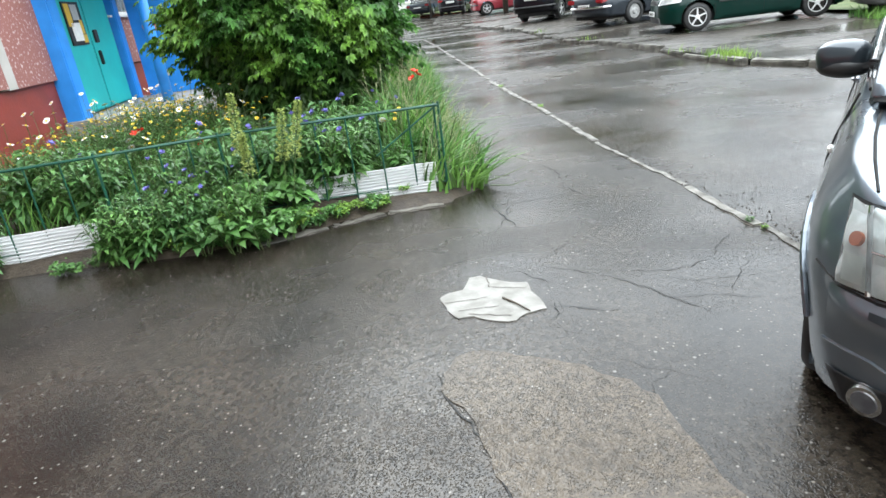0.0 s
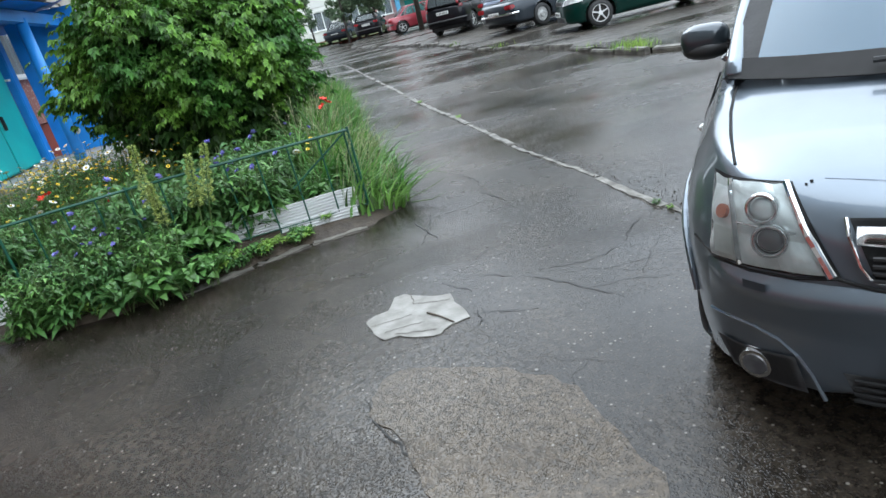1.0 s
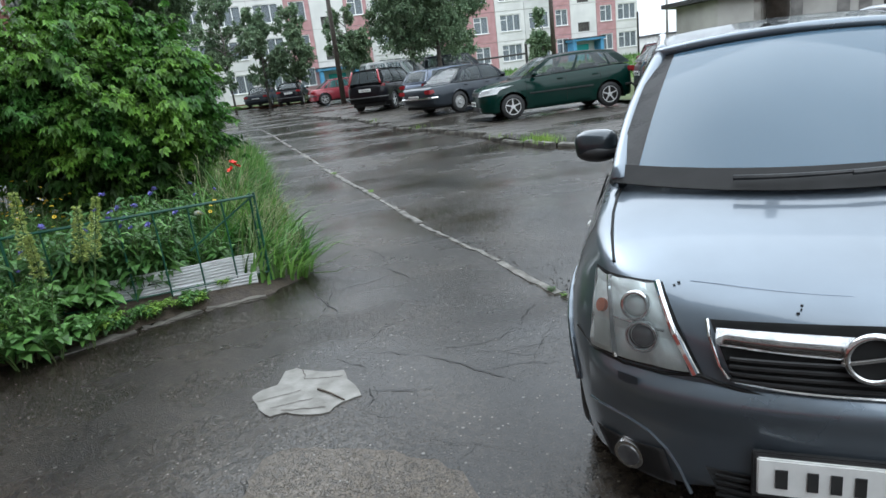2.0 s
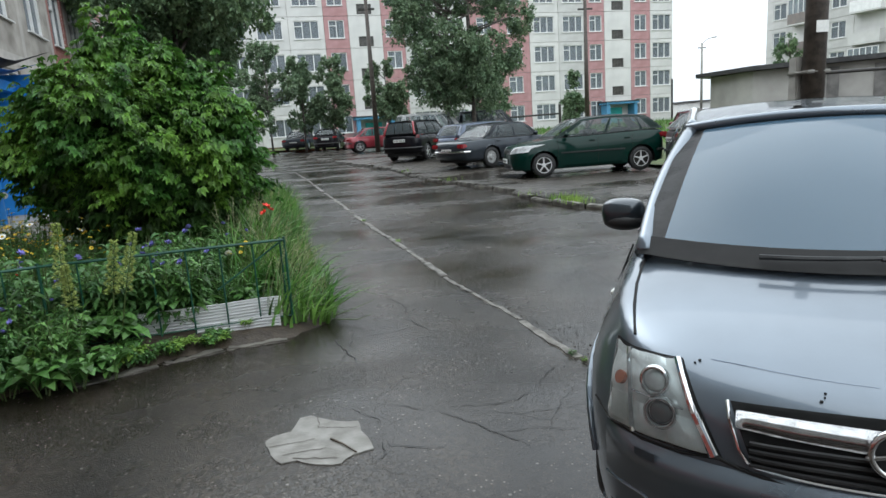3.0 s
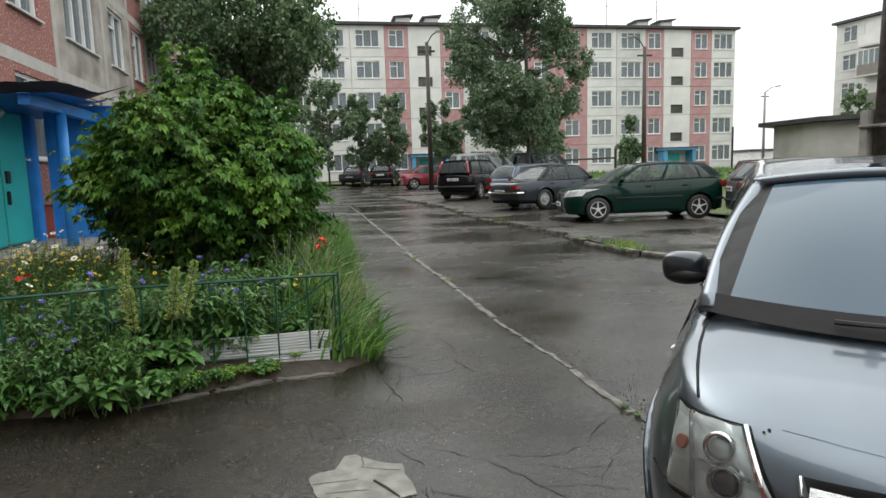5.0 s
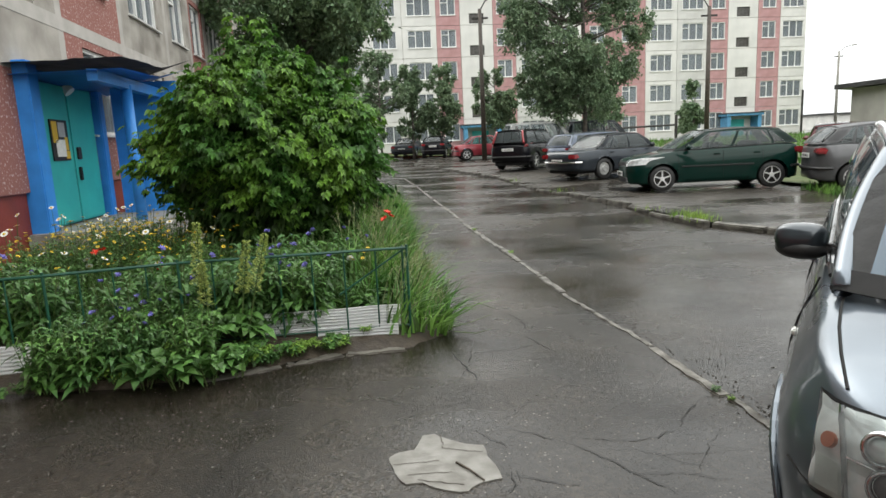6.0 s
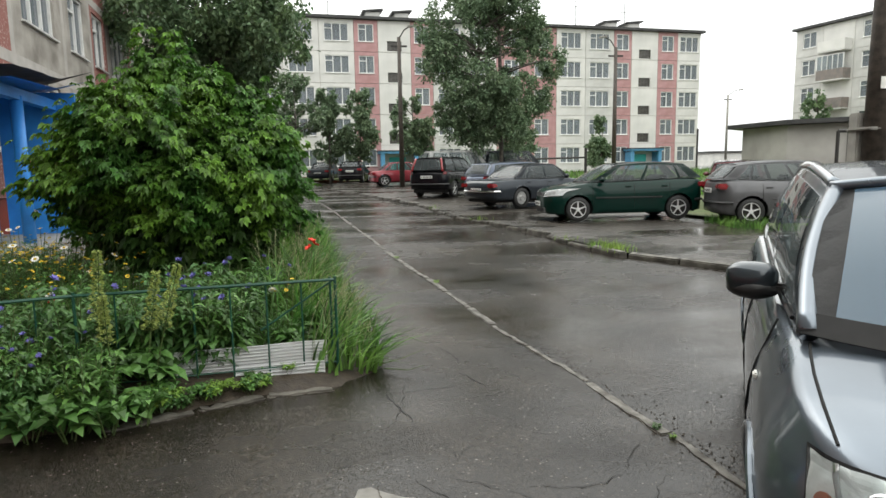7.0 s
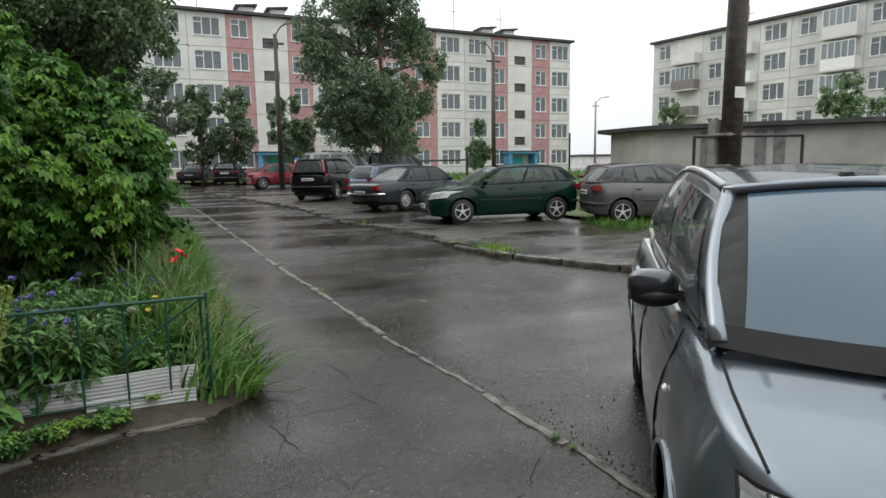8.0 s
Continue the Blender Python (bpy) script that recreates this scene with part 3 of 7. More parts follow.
def build_bed():
    bm = slab(BED, 0, 1)
    bmesh.ops.delete(bm, geom=[f for f in bm.faces if f.calc_center_median().z < 0.9], context="FACES")
    for k in range(48):
        for co, no in (((0, 3.3 + k * 0.33, 0), (0, 1, 0)), ((-6.4 + k * 0.145 * 1.0, 0, 0), (1, 0, 0))):
            bmesh.ops.bisect_plane(bm, geom=bm.verts[:] + bm.edges[:] + bm.faces[:], plane_co=co, plane_no=no)
    for v in bm.verts:
        v.co.z = soil(v.co.x, v.co.y) if edge_gap(v.co.x, v.co.y, BED) > 0.01 else -0.03
    tagged(part("flower_bed_soil", bm, M_SOIL, smooth=True), "dark wet raised soil of the flower bed", "soil", kind="structure")
    for (a, b) in (((0.10, 4.87), (-0.36, 4.79)), ((-0.38, 4.78), (-0.78, 4.60)), ((-0.8, 4.58), (-1.3, 4.33))):
        a, b = Vector(a), Vector(b)
        d = b - a
        bm = boxed((d.length, 0.12, 0.07), bevel=0.012)
        bmesh.ops.subdivide_edges(bm, edges=[e for e in bm.edges if abs((e.verts[0].co - e.verts[1].co).x) > 0.2], cuts=6)
        for v in bm.verts:
            v.co += Vector((0, 0.02 * noise.noise(v.co * 8 + Vector((a.x, 0, 0))), 0.015 * noise.noise(v.co * 10 + Vector((0, a.x, 0)))))
        ob = tagged(part("edging_stone", bm, M_KERB), "broken mossy concrete edging of the flower bed", "edging", "bed edging", "structure")
        ob.matrix_world = pose((a.x + b.x) / 2, (a.y + b.y) / 2 + 0.03, -0.026, 3, 0, math.degrees(math.atan2(d.y, d.x)))


build_bed()


# ---------------------------------------------------------------- houses
PANELS = {}


def panel_mesh(w, h, opening, material):
    """A wall slab, with a hole for its window: opening = (x, z, width, height) or None. Origin at lower left, front face at y = 0."""
    key = (round(w, 3), round(h, 3), opening, material.name)
    if key in PANELS:
        return PANELS[key]
    bm = bmesh.new()
    g = 0.02
    if opening:
        ox, oz, ow, oh = opening
        for x0, x1, z0, z1 in ((g, ox, g, h - g), (ox + ow, w - g, g, h - g), (ox, ox + ow, g, oz), (ox, ox + ow, oz + oh, h - g)):
            if x1 - x0 > 0.01 and z1 - z0 > 0.01:
                box(bm, (x1 - x0, 0.30, z1 - z0), ((x0 + x1) / 2, 0.15, (z0 + z1) / 2))
    else:
        box(bm, (w - 2 * g, 0.30, h - 2 * g), (w / 2, 0.15, h / 2))
    me = bpy.data.meshes.new("wall_panel")
    bm.to_mesh(me)
    bm.free()
    me.materials.append(material)
    PANELS[key] = me
    return me


def linked(name, me, parent, at):
    ob = new(name, me)
    ob.parent = parent
    ob.matrix_basis = Matrix.Translation(at)
    return ob


def window_parts(w, h, lights, curtained):
    """Meshes of one window: frame with mullions and sill, pane, curtain."""
    key = ("win", w, h, lights, curtained)
    if key in PANELS:
        return PANELS[key]
    out = []
    bm = bmesh.new()
    t = 0.07
    xs = [0, t] + [q for k in range(1, lights) for q in (w * k / lights - t / 2, w * k / lights + t / 2)] + [w - t, w]
    zs = [0, t, h * 0.70 - t * 0.4, h * 0.70 + t * 0.4, h - t, h]
    vv = [[bm.verts.new((x, 0.05, z)) for z in zs] for x in xs]
    for i in range(len(xs) - 1):
        for j in range(5):
            if i % 2 == 0 or j in (0, 4) or (j == 2 and i == 1 and lights > 1):
                bm.faces.new((vv[i][j], vv[i + 1][j], vv[i + 1][j + 1], vv[i][j + 1]))
    bmesh.ops.delete(bm, geom=[v for v in bm.verts if not v.link_faces], context="VERTS")
    bmesh.ops.solidify(bm, geom=bm.faces[:], thickness=0.06)
    sill = boxed((w + 0.1, 0.16, 0.035), (w / 2, 0.0, -0.01), (8, 0, 0))
    specs = [("frame", bm, M_WHITE), ("sill", sill, M_WHITE), ("pane", boxed((w - 0.02, 0.01, h - 0.02), (w / 2, 0.115, h / 2)), M_WIN)]
    bm = bmesh.new()
    if curtained:
        n = 24
        for side in ((0.0, 1.0),) if curtained == 1 else ((0.0, 0.34), (0.66, 1.0)):
            rows = [[bm.verts.new((w * lerp(side[0], side[1], i / n), 0.22 + 0.02 * math.sin(i * 2.1), z)) for z in (0.0, h)] for i in range(n + 1)]
            for a, b in zip(rows, rows[1:]):
                bm.faces.new((a[0], b[0], b[1], a[1]))
    else:
        box(bm, (w, 0.02, 0.25), (w / 2, 0.25, h - 0.12))
    specs.append(("curtain", bm, M_CURTAIN))
    for nm, b, m in specs:
        me = bpy.data.meshes.new(nm)
        b.to_mesh(me)
        b.free()
        me.materials.append(m)
        out.append((nm, me))
    PANELS[key] = out
    return out


def add_window(house, at, w, h, lights, curtained):
    (n0, frame_me), *rest = window_parts(w, h, lights, curtained)
    win = linked("window", frame_me, house, at)
    for nm, me in rest:
        linked(nm, me, win, (0, 0, 0))
    return win


def build_house(name, left, right, z0, columns, storeys, storey, plinth, depth, label, seed, plinth_mat, skip=(), smear=0.0):
    """A panel house. left/right: plan ends of its front as one faces it. columns from left: (width, wall material, kind)."""
    rng = random.Random(seed)
    L, R = Vector(left), Vector(right)
    d = R - L
    h = holder(name, pose(L.x, L.y, z0, 0, 0, math.degrees(math.atan2(d.y, d.x))), label, "house")
    total = sum(c[0] for c in columns)
    part("plinth", boxed((total, 0.36, plinth + 0.6), (total / 2, 0.24, plinth / 2 - 0.3)), plinth_mat, h, "red painted plinth" if plinth_mat is M_PLINTH else "")
    top = plinth + storeys * storey
    # dark sheet behind all windows in place of shaded rooms
    part("room_backing", boxed((total, 0.06, top - plinth), (total / 2, 0.62, (top + plinth) / 2)), M_ROOMDARK, h)
    part("side_wall", boxed((0.3, depth, top), (0.15, depth / 2 + 0.31, top / 2)), M_CONC2, h)
    part("side_wall", boxed((0.3, depth, top), (total - 0.15, depth / 2 + 0.31, top / 2)), M_CONC2, h)
    part("back_wall", boxed((total, 0.3, top), (total / 2, depth + 0.3, top / 2)), M_CONC, h)
    roof = part("roof", boxed((total + 0.5, depth + 1.0, 0.22), (total / 2, depth / 2 + 0.1, top + 0.13)), M_TAR, h, "dark roofing edge")
    x = 0.0
    for ci, (w, m, kind) in enumerate(columns):
        jm = M_JOINTPINK if m is M_RED else M_JOINT
        for s in range(storeys):
            z = plinth + s * storey
            opening = None
            if (ci, s) in skip:
                continue
            if kind.startswith("w"):
                ww = {"w1": 1.35, "w2": 1.45, "w3": 2.1}[kind]
                ww = min(ww, w - 0.5)
                opening = (round((w - ww) / 2, 3), 0.85, ww, 1.5)
            elif kind == "s" and s:
                opening = (round(w / 2 - 0.65, 3), -0.0 + 0.12, 1.3, 0.85)
            linked("wall_panel", panel_mesh(w, storey, opening, m), h, (x, 0.0, z))
            if opening:
                ox, oz, ow, oh = opening
                if kind == "s":
                    win = linked("window", PANELS.setdefault("stair", stair_window(ow, oh)), h, (x + ox, 0.0, z + oz))
                else:
                    add_window(h, (x + ox, 0.0, z + oz), ow, oh, 3 if ow > 1.6 else 2, rng.choice((0, 1, 1, 1, 2, 2)))
        part("joint", boxed((0.08 + smear, 0.1, top - plinth), (x, 0.14 - 0.7 * smear, (top + plinth) / 2)), jm, h)
        x += w
    for s in range(1 if smear else 0, storeys + 1):
        part("joint", boxed((total, 0.1, 0.09 + smear), (total / 2, 0.135 - 0.7 * smear, plinth + s * storey)), M_JOINT, h)
    return h, total, top, roof


def stair_window(w, h):
    bm = boxed((w, 0.05, h), (w / 2, 0.16, h / 2))
    for k in range(4):
        box(bm, (w, 0.06, 0.025), (w / 2, 0.13, h * (k + 0.5) / 4))
    me = bpy.data.meshes.new("stair_window")
    bm.to_mesh(me)
    bm.free()
    me.materials.append(M_STAIRGLASS)
    return me


# dark opaque colour of the barred stair windows
M_STAIRGLASS = mat("dark_wired_glass", (0.10, 0.095, 0.085), (0.06, 0.055, 0.05), 4, 0.25)


def entrance(h, x, mats_top):
    """A far porch: blue canopy, side posts, turquoise door."""
    p = part("porch", boxed((3.6, 1.5, 0.22), (x, -0.75, 2.75), bevel=0.03), M_HAZEBLUE, h, "blue entrance canopy")
    for dx in (-1.5, 1.5):
        part("post", boxed((0.32, 0.32, 2.65), (x + dx, -1.2, 1.32)), M_HAZEBLUE, p)
        part("side_screen", boxed((0.1, 1.0, 2.6), (x + dx, -0.5, 1.3)), M_HAZEBLUE, p)
    part("roofing", boxed((3.8, 1.7, 0.06), (x, -0.75, 2.90)), M_TAR, p)
    part("door", boxed((1.5, 0.08, 2.1), (x, -0.05, 1.3)), M_TEAL, p, "turquoise entrance door")
    part("step", boxed((2.4, 1.4, 0.25), (x, -0.7, 0.12)), M_POLECONC, p)


def chimney(h, x, y, top):
    c = part("chimney", boxed((1.3, 1.3, 1.3), (x, y, top + 0.85)), M_CONC, h)
    part("cap", boxed((1.9, 1.8, 0.14), (x, y, top + 1.62), (0, -6, 0)), M_TAR, c)


def antenna(h, x, y, top, tall):
    a = part("antenna", rod(bmesh.new(), (x, y, top), (x, y, top + tall), 0.035, seg=6), M_METALDARK, h)
    part("aerial", rod(bmesh.new(), (x - 0.6, y, top + tall * 0.7), (x + 0.6, y, top + tall * 0.7), 0.025, seg=6), M_METALDARK, a)


far_cols = [(3.0, M_CONC2, "w3"), (3.0, M_CONC, "w3"), (3.1, M_CONC2, "w3"), (3.0, M_CONC2, "w3"), (2.1, M_RED, "w1"), (2.9, M_CONC2, "s"), (2.0, M_RED, "w1"),
            (3.0, M_CONC, "w3"), (3.0, M_CONC2, "w3"), (3.0, M_RED, "w2"), (3.0, M_RED, "w2"), (3.0, M_CONC2, "w3"), (3.0, M_CONC, "w3"),
            (1.9, M_RED, "w1"), (2.9, M_CONC2, "s"), (2.2, M_RED, "w1"), (2.6, M_CONC2, "w3")]
FAR_LEN = sum(c[0] for c in far_cols)
far_dir = Vector((39.5, 5.3)).normalized()
far_right = Vector((33.75, 61.0))
far_left = far_right - far_dir * FAR_LEN
far_house, far_len, far_top, far_roof = build_house("apartment_building", far_left, far_right, 0.25, far_cols, 5, 2.68, 0.75, 11, "five-storey panel building with pale and faded red bays", 3, M_PLINTH)
entrance(far_house, 15.65, None)
entrance(far_house, 40.05, None)
for cx in (14.3, 17.0, 38.6, 41.2):
    chimney(far_house, cx, 4.0, far_top)
for cx, tl in ((6.0, 4.0), (10.2, 3.0), (34.5, 4.0), (39.9, 3.5)):
    antenna(far_house, cx, 3.0, far_top, tl)

side_cols = [(2.9, M_CONC, "w2"), (3.1, M_CONC2, "b"), (2.9, M_CONC, "w2"), (3.1, M_CONC, "b"), (2.9, M_CONC2, "w3"), (2.9, M_CONC, "w2"), (3.1, M_CONC2, "b"), (2.9, M_CONC, "w3"), (3.1, M_CONC2, "b"),
             (2.9, M_CONC, "w2"), (2.9, M_CONC2, "w3"), (3.1, M_CONC, "b"), (2.9, M_CONC, "w2"), (3.1, M_CONC2, "b")]
side_len = sum(c[0] for c in side_cols)
side_left = Vector((43.7, 60.5))
side_dir = Vector((0.269, -0.963))
side_house, side_len, side_top, side_roof = build_house("apartment_building", side_left, side_left + side_dir * side_len, 0.4, side_cols, 5, 2.68, 0.75, 11, "five-storey grey panel building with balconies", 5, M_CONC)


def balcony(h, x, z, w, style, rng):
    b = part("balcony", boxed((w, 1.1, 0.14), (x + w / 2, -0.5, z)), M_CONC, h)
    m = rng.choice((M_CONC, M_CONC2, M_WHITE, M_WHITE, M_BALCDARK))
    part("parapet", boxed((w, 0.06, 0.95), (x + w / 2, -1.02, z + 0.52)), m, b)
    for dx in (0.03, w - 0.03):
        part("side_panel", boxed((0.06, 1.0, 0.95), (x + dx, -0.5, z + 0.52)), m, b)
    if style:
        g = bmesh.new()
        for k in range(6):
            box(g, (0.06, 0.06, 1.35), (x + 0.03 + (w - 0.06) * k / 5, -1.02, z + 1.67))
        box(g, (w, 0.06, 0.06), (x + w / 2, -1.02, z + 2.32))
        fr = part("glazing_frame", g, M_WHITE, b)
        part("glazing", boxed((w - 0.1, 0.012, 1.3), (x + w / 2, -1.02, z + 1.66)), M_WIN, fr)


M_BALCDARK = mat("weathered_balcony_board", (0.16, 0.15, 0.14), (0.24, 0.2, 0.18), 2, 0.7)
brng = random.Random(11)
bx = 0.0
for ci, (w, m, kind) in enumerate(side_cols):
    if kind == "b":
        for s in range(5):
            add_window(side_house, (bx + 0.6, -0.004, 0.75 + s * 2.68 + 0.5), 1.9, 1.75, 3, brng.choice((0, 1, 2)))
            if s:
                balcony(side_house, bx + 0.2, 0.75 + s * 2.68 + 0.0, w - 0.4, brng.random() < 0.45, brng)
    bx += w
antenna(side_house, 9.0, 3.0, side_top, 2.5)


# the near house: its front runs past the bed; s metres along it, n metres out from it
NH0, NHU, NHN = Vector((-3.86, -0.45)), Vector((-0.165, 0.9863)), Vector((0.9863, 0.165))
NH_Z = 0.22


def near_house():
    a = NH0 + NHU * 40.0
    b = NH0 - NHU * 12.0
    # as one faces it, the left end is the near one
    cols = [(3.0, M_CONCNEAR, "w3")] * 4 + [(3.0, M_CONCNEAR, "w3"), (3.1, M_REDSPECK, "w2"), (2.2, M_REDSPECK, "w1"), (2.9, M_CONCNEAR, "s"), (2.9, M_REDSPECK, "w1"),
            (3.4, M_CONCNEAR, "w3"), (2.6, M_CONCNEAR, "w2"), (2.0, M_REDSPECK, "w1"), (3.0, M_CONCNEAR, "w3"), (3.0, M_REDSPECK, "w2"), (3.0, M_CONCNEAR, "w3"), (3.0, M_REDSPECK, "w2"), (3.0, M_CONCNEAR, "w3")]
    # the entrance bay begins 8.25 m along
    before = sum(c[0] for c in cols[:7])
    start = NH0 + NHU * (8.25 - before)
    total = sum(c[0] for c in cols)
    h, ln, top, roof = build_house("apartment_building", start, start + NHU * total, NH_Z, cols, 5, 2.60, 0.95, 11, "near panel building of stained grey and speckled red slabs", 7, M_PLINTH, skip={(7, 0)}, smear=0.13)
    e0 = before
    # entrance bay on the ground floor: wall beside and above a double door
    for x0, x1, z0, z1 in ((0.02, 1.35, 0.95, 2.64), (0.02, 2.88, 2.64, 3.53)):
        part("wall_panel", boxed((x1 - x0, 0.3, z1 - z0), (e0 + (x0 + x1) / 2, 0.15, (z0 + z1) / 2)), M_REDSPECK if z1 < 3 else M_CONCNEAR, h)
    return h, e0


nh, NE = near_house()


def porch():
    """Entrance of the near house: pilasters, double door with notices, pierced side screen, column, sagging canopy."""
    def P(name, bm, m, parent=None, label="", smooth=False):
        return part(name, bm, m, parent or nh, label, smooth)
    x0, x1 = NE + 1.30, NE + 3.95
    por = P("porch", boxed((x1 - x0 + 0.6, 1.5, 0.36), ((x0 + x1) / 2, -0.7, 0.18), bevel=0.02), M_POLECONC, None, "blue painted entrance porch")
    P("pilaster", boxed((0.30, 0.34, 2.6), (x0 + 0.02, -0.02, 1.45), bevel=0.015), M_BLUE, por)
    P("pilaster", boxed((0.22, 0.30, 2.4), (x1 - 0.12, 0.02, 1.35), bevel=0.015), M_BLUE, por)
    door = P("entrance_door", boxed((2.1, 0.08, 2.25), ((x0 + x1) / 2 - 0.02, 0.02, 1.50), bevel=0.01), M_TEAL, por, "turquoise painted double door")
    P("door_leaf", boxed((0.98, 0.04, 2.12), ((x0 + x1) / 2 - 0.53, -0.035, 1.46), bevel=0.012), M_TEAL, door)
    P("door_leaf", boxed((0.96, 0.04, 2.12), ((x0 + x1) / 2 + 0.47, -0.035, 1.46), bevel=0.012), M_TEAL, door)
    P("door_gap", boxed((0.02, 0.03, 2.12), ((x0 + x1) / 2 - 0.03, -0.032, 1.46)), M_GAP, door)
    P("intercom", boxed((0.14, 0.03, 0.20), ((x0 + x1) / 2 + 0.16, -0.07, 1.48), bevel=0.01), M_METALDARK, door)
    P("door_handle", boxed((0.04, 0.05, 0.22), ((x0 + x1) / 2 + 0.10, -0.08, 1.15), bevel=0.01), M_METALDARK, door)
    bx = (x0 + x1) / 2 - 0.48
    board = P("notice_board", boxed((0.56, 0.02, 0.62), (bx, -0.07, 1.68)), M_METALDARK, door, "dark notice board with paper notices")
    for dx, dz, w, hh, m in ((-0.17, 0.12, 0.16, 0.32, M_NOTICEY), (0.06, 0.16, 0.22, 0.22, M_NOTICEG), (-0.02, -0.12, 0.30, 0.26, M_PETALW), (0.18, -0.05, 0.10, 0.2, M_NOTICEY), (0.19, -0.22, 0.14, 0.12, M_NOTICEY)):
        note = P("notice", boxed((w, 0.006, hh), (bx + dx, -0.086, 1.68 + dz)), m, board)
    # side screen with round cut-outs, across the far end of the porch
    sx = x1 + 0.15
    scr = P("side_screen", boxed((0.10, 1.15, 2.62), (sx, -0.80, 1.42)), M_BLUE, por, "blue side screen with round ornaments")
    for yy, zz, m in ((-0.55, 1.55, M_DISCPINK), (-1.18, 1.05, M_DISCPALE), (-0.62, 0.72, M_DISCPALE)):
        r = 0.13 if zz > 1 else 0.06
        P("ornament", rod(bmesh.new(), (sx - 0.055, yy, zz), (sx - 0.068, yy, zz), r, seg=20), m, scr)
    P("column", rod(bmesh.new(), (x0 + 1.15, -1.02, 0.1), (x0 + 1.15, -1.02, 2.50), 0.085, seg=20), M_BLUE, por, "round blue column", True)
    P("beam", boxed((x1 - x0 + 0.4, 0.14, 0.16), ((x0 + x1) / 2 + 0.05, -1.02, 2.52)), M_BLUE, por)

    def deck(u, v):
        x = lerp(x0 - 0.28, x1 + 0.75, u)
        y = lerp(0.05, -1.45, v)
        return Vector((x, y, 2.66 + 0.04 * v + 0.42 * u * u * v + 0.02 * math.sin(u * 9)))
    can = P("canopy", grid(lambda u, v: deck(u, v) - Vector((0, 0, 0.12)), 14, 6, 0.12), M_BLUE, por, "sagging blue canopy with felt roofing")
    P("roofing_felt", grid(lambda u, v: deck(-0.03 + 1.06 * u, 1.04 * v) + Vector((0, 0, 0.02 + 0.02 * noise.noise(Vector((u * 9, v * 9, 0))))), 24, 8, 0.045), M_TAR, can)
    P("lamp", rod(bmesh.new(), ((x0 + x1) / 2, -0.12, 2.44), ((x0 + x1) / 2, -0.05, 2.52), 0.09, seg=12), M_WHITE, por, "small round porch lamp")
    P("soffit_panel", boxed((x1 - x0, 0.04, 0.3), ((x0 + x1) / 2, 0.0, 2.55)), M_BLUEDK, por)


M_NOTICEY = mat("yellow_paper", (0.62, 0.40, 0.04), (0.55, 0.36, 0.05), 9, 0.7)
M_NOTICEG = mat("grey_paper", (0.42, 0.43, 0.44), (0.34, 0.35, 0.36), 9, 0.7)
M_DISCPINK = mat("salmon_disc", (0.60, 0.27, 0.20), (0.52, 0.22, 0.17), 6, 0.6)
M_DISCPALE = mat("pale_disc", (0.55, 0.52, 0.47), (0.45, 0.42, 0.38), 6, 0.6)
M_BLUEDK = mat("dull_blue_paint", (0.03, 0.12, 0.32), (0.025, 0.10, 0.27), 3, 0.5)
porch()


def garage():
    out = [(17.42, 27.4), (17.62, 24.6), (27.5, 15.8), (32.0, 20.5), (21.0, 30.5)]
    z = 0.30
    h = holder("garage", pose(17.6, 24.6, z), "low flat-roofed grey plastered garage block", "garage")

    loc = [(x - 17.6, y - 24.6) for x, y in out]
    part("wall", slab(loc, 0, 2.78), M_GARAGE, h)
    big = [(-0.75, 3.1), (-0.25, -0.35), (10.0, -9.4), (15.0, -4.0), (3.5, 6.6)]
    part("roof", slab(big, 2.80, 2.98), M_TAR, h, "dark felt roof edge")
    d = Vector((9.88, -8.8)).normalized()
    for s, hh in ((2.3, 1.9), (2.85, 1.7), (4.4, 2.0), (5.1, 1.6)):
        st = part("damp_stain", boxed((0.42, 0.012, hh), (0.02 + d.x * s - 0.02, d.y * s - 0.02, 2.75 - hh / 2 - 0.1), (0, 0, math.degrees(math.atan2(d.y, d.x)))), M_STAIN, h)


M_GARAGE = mat("grey_plaster", (0.40, 0.385, 0.36), (0.28, 0.27, 0.25), 0.8, 0.8, bump=0.3)
M_STAIN = mat("damp_plaster", (0.11, 0.105, 0.10), (0.2, 0.19, 0.18), 3, 0.7)
garage()


def far_wood():
    """Low far woods and roofs on the horizon."""
    rng = random.Random(2)
    v, f = [], []
    for k in range(9000):
        a = rng.uniform(0.15, 1.1)
        d = rng.uniform(190, 260)
        x, y = d * math.sin(a), d * math.cos(a)
        r = rng.uniform(0.5, 1.3)
        z = 0.6 + 4.6 * rng.random() * (0.55 + 0.45 * noise.noise(Vector((a * 40, d * 0.02, 0))))
        i = len(v)
        for _ in range(3):
            t = Vector((rng.gauss(0, 1), rng.gauss(0, 1), rng.gauss(0, 1))).normalized() * r
            v.append((x + t.x, y + t.y, max(0.3, z + t.z)))
        f.append((i, i + 1, i + 2))
    tagged(mesh_object("far_woods", v, f, M_BIRCH), "hazy low woods on the horizon", "woods", kind="stuff")
    for x, y, w, m in ((96, 150, 24, M_CONC2), (128, 150, 30, M_CONC)):
        s = holder("shed", pose(x, y, 0.9), "long low pale shed in the distance", "shed")
        part("wall", boxed((w, 8, 3.2), (0, 0, 1.6)), m, s)
        part("roof", boxed((w + 1, 9, 0.4), (0, 0, 3.4)), M_TAR, s)


far_wood()

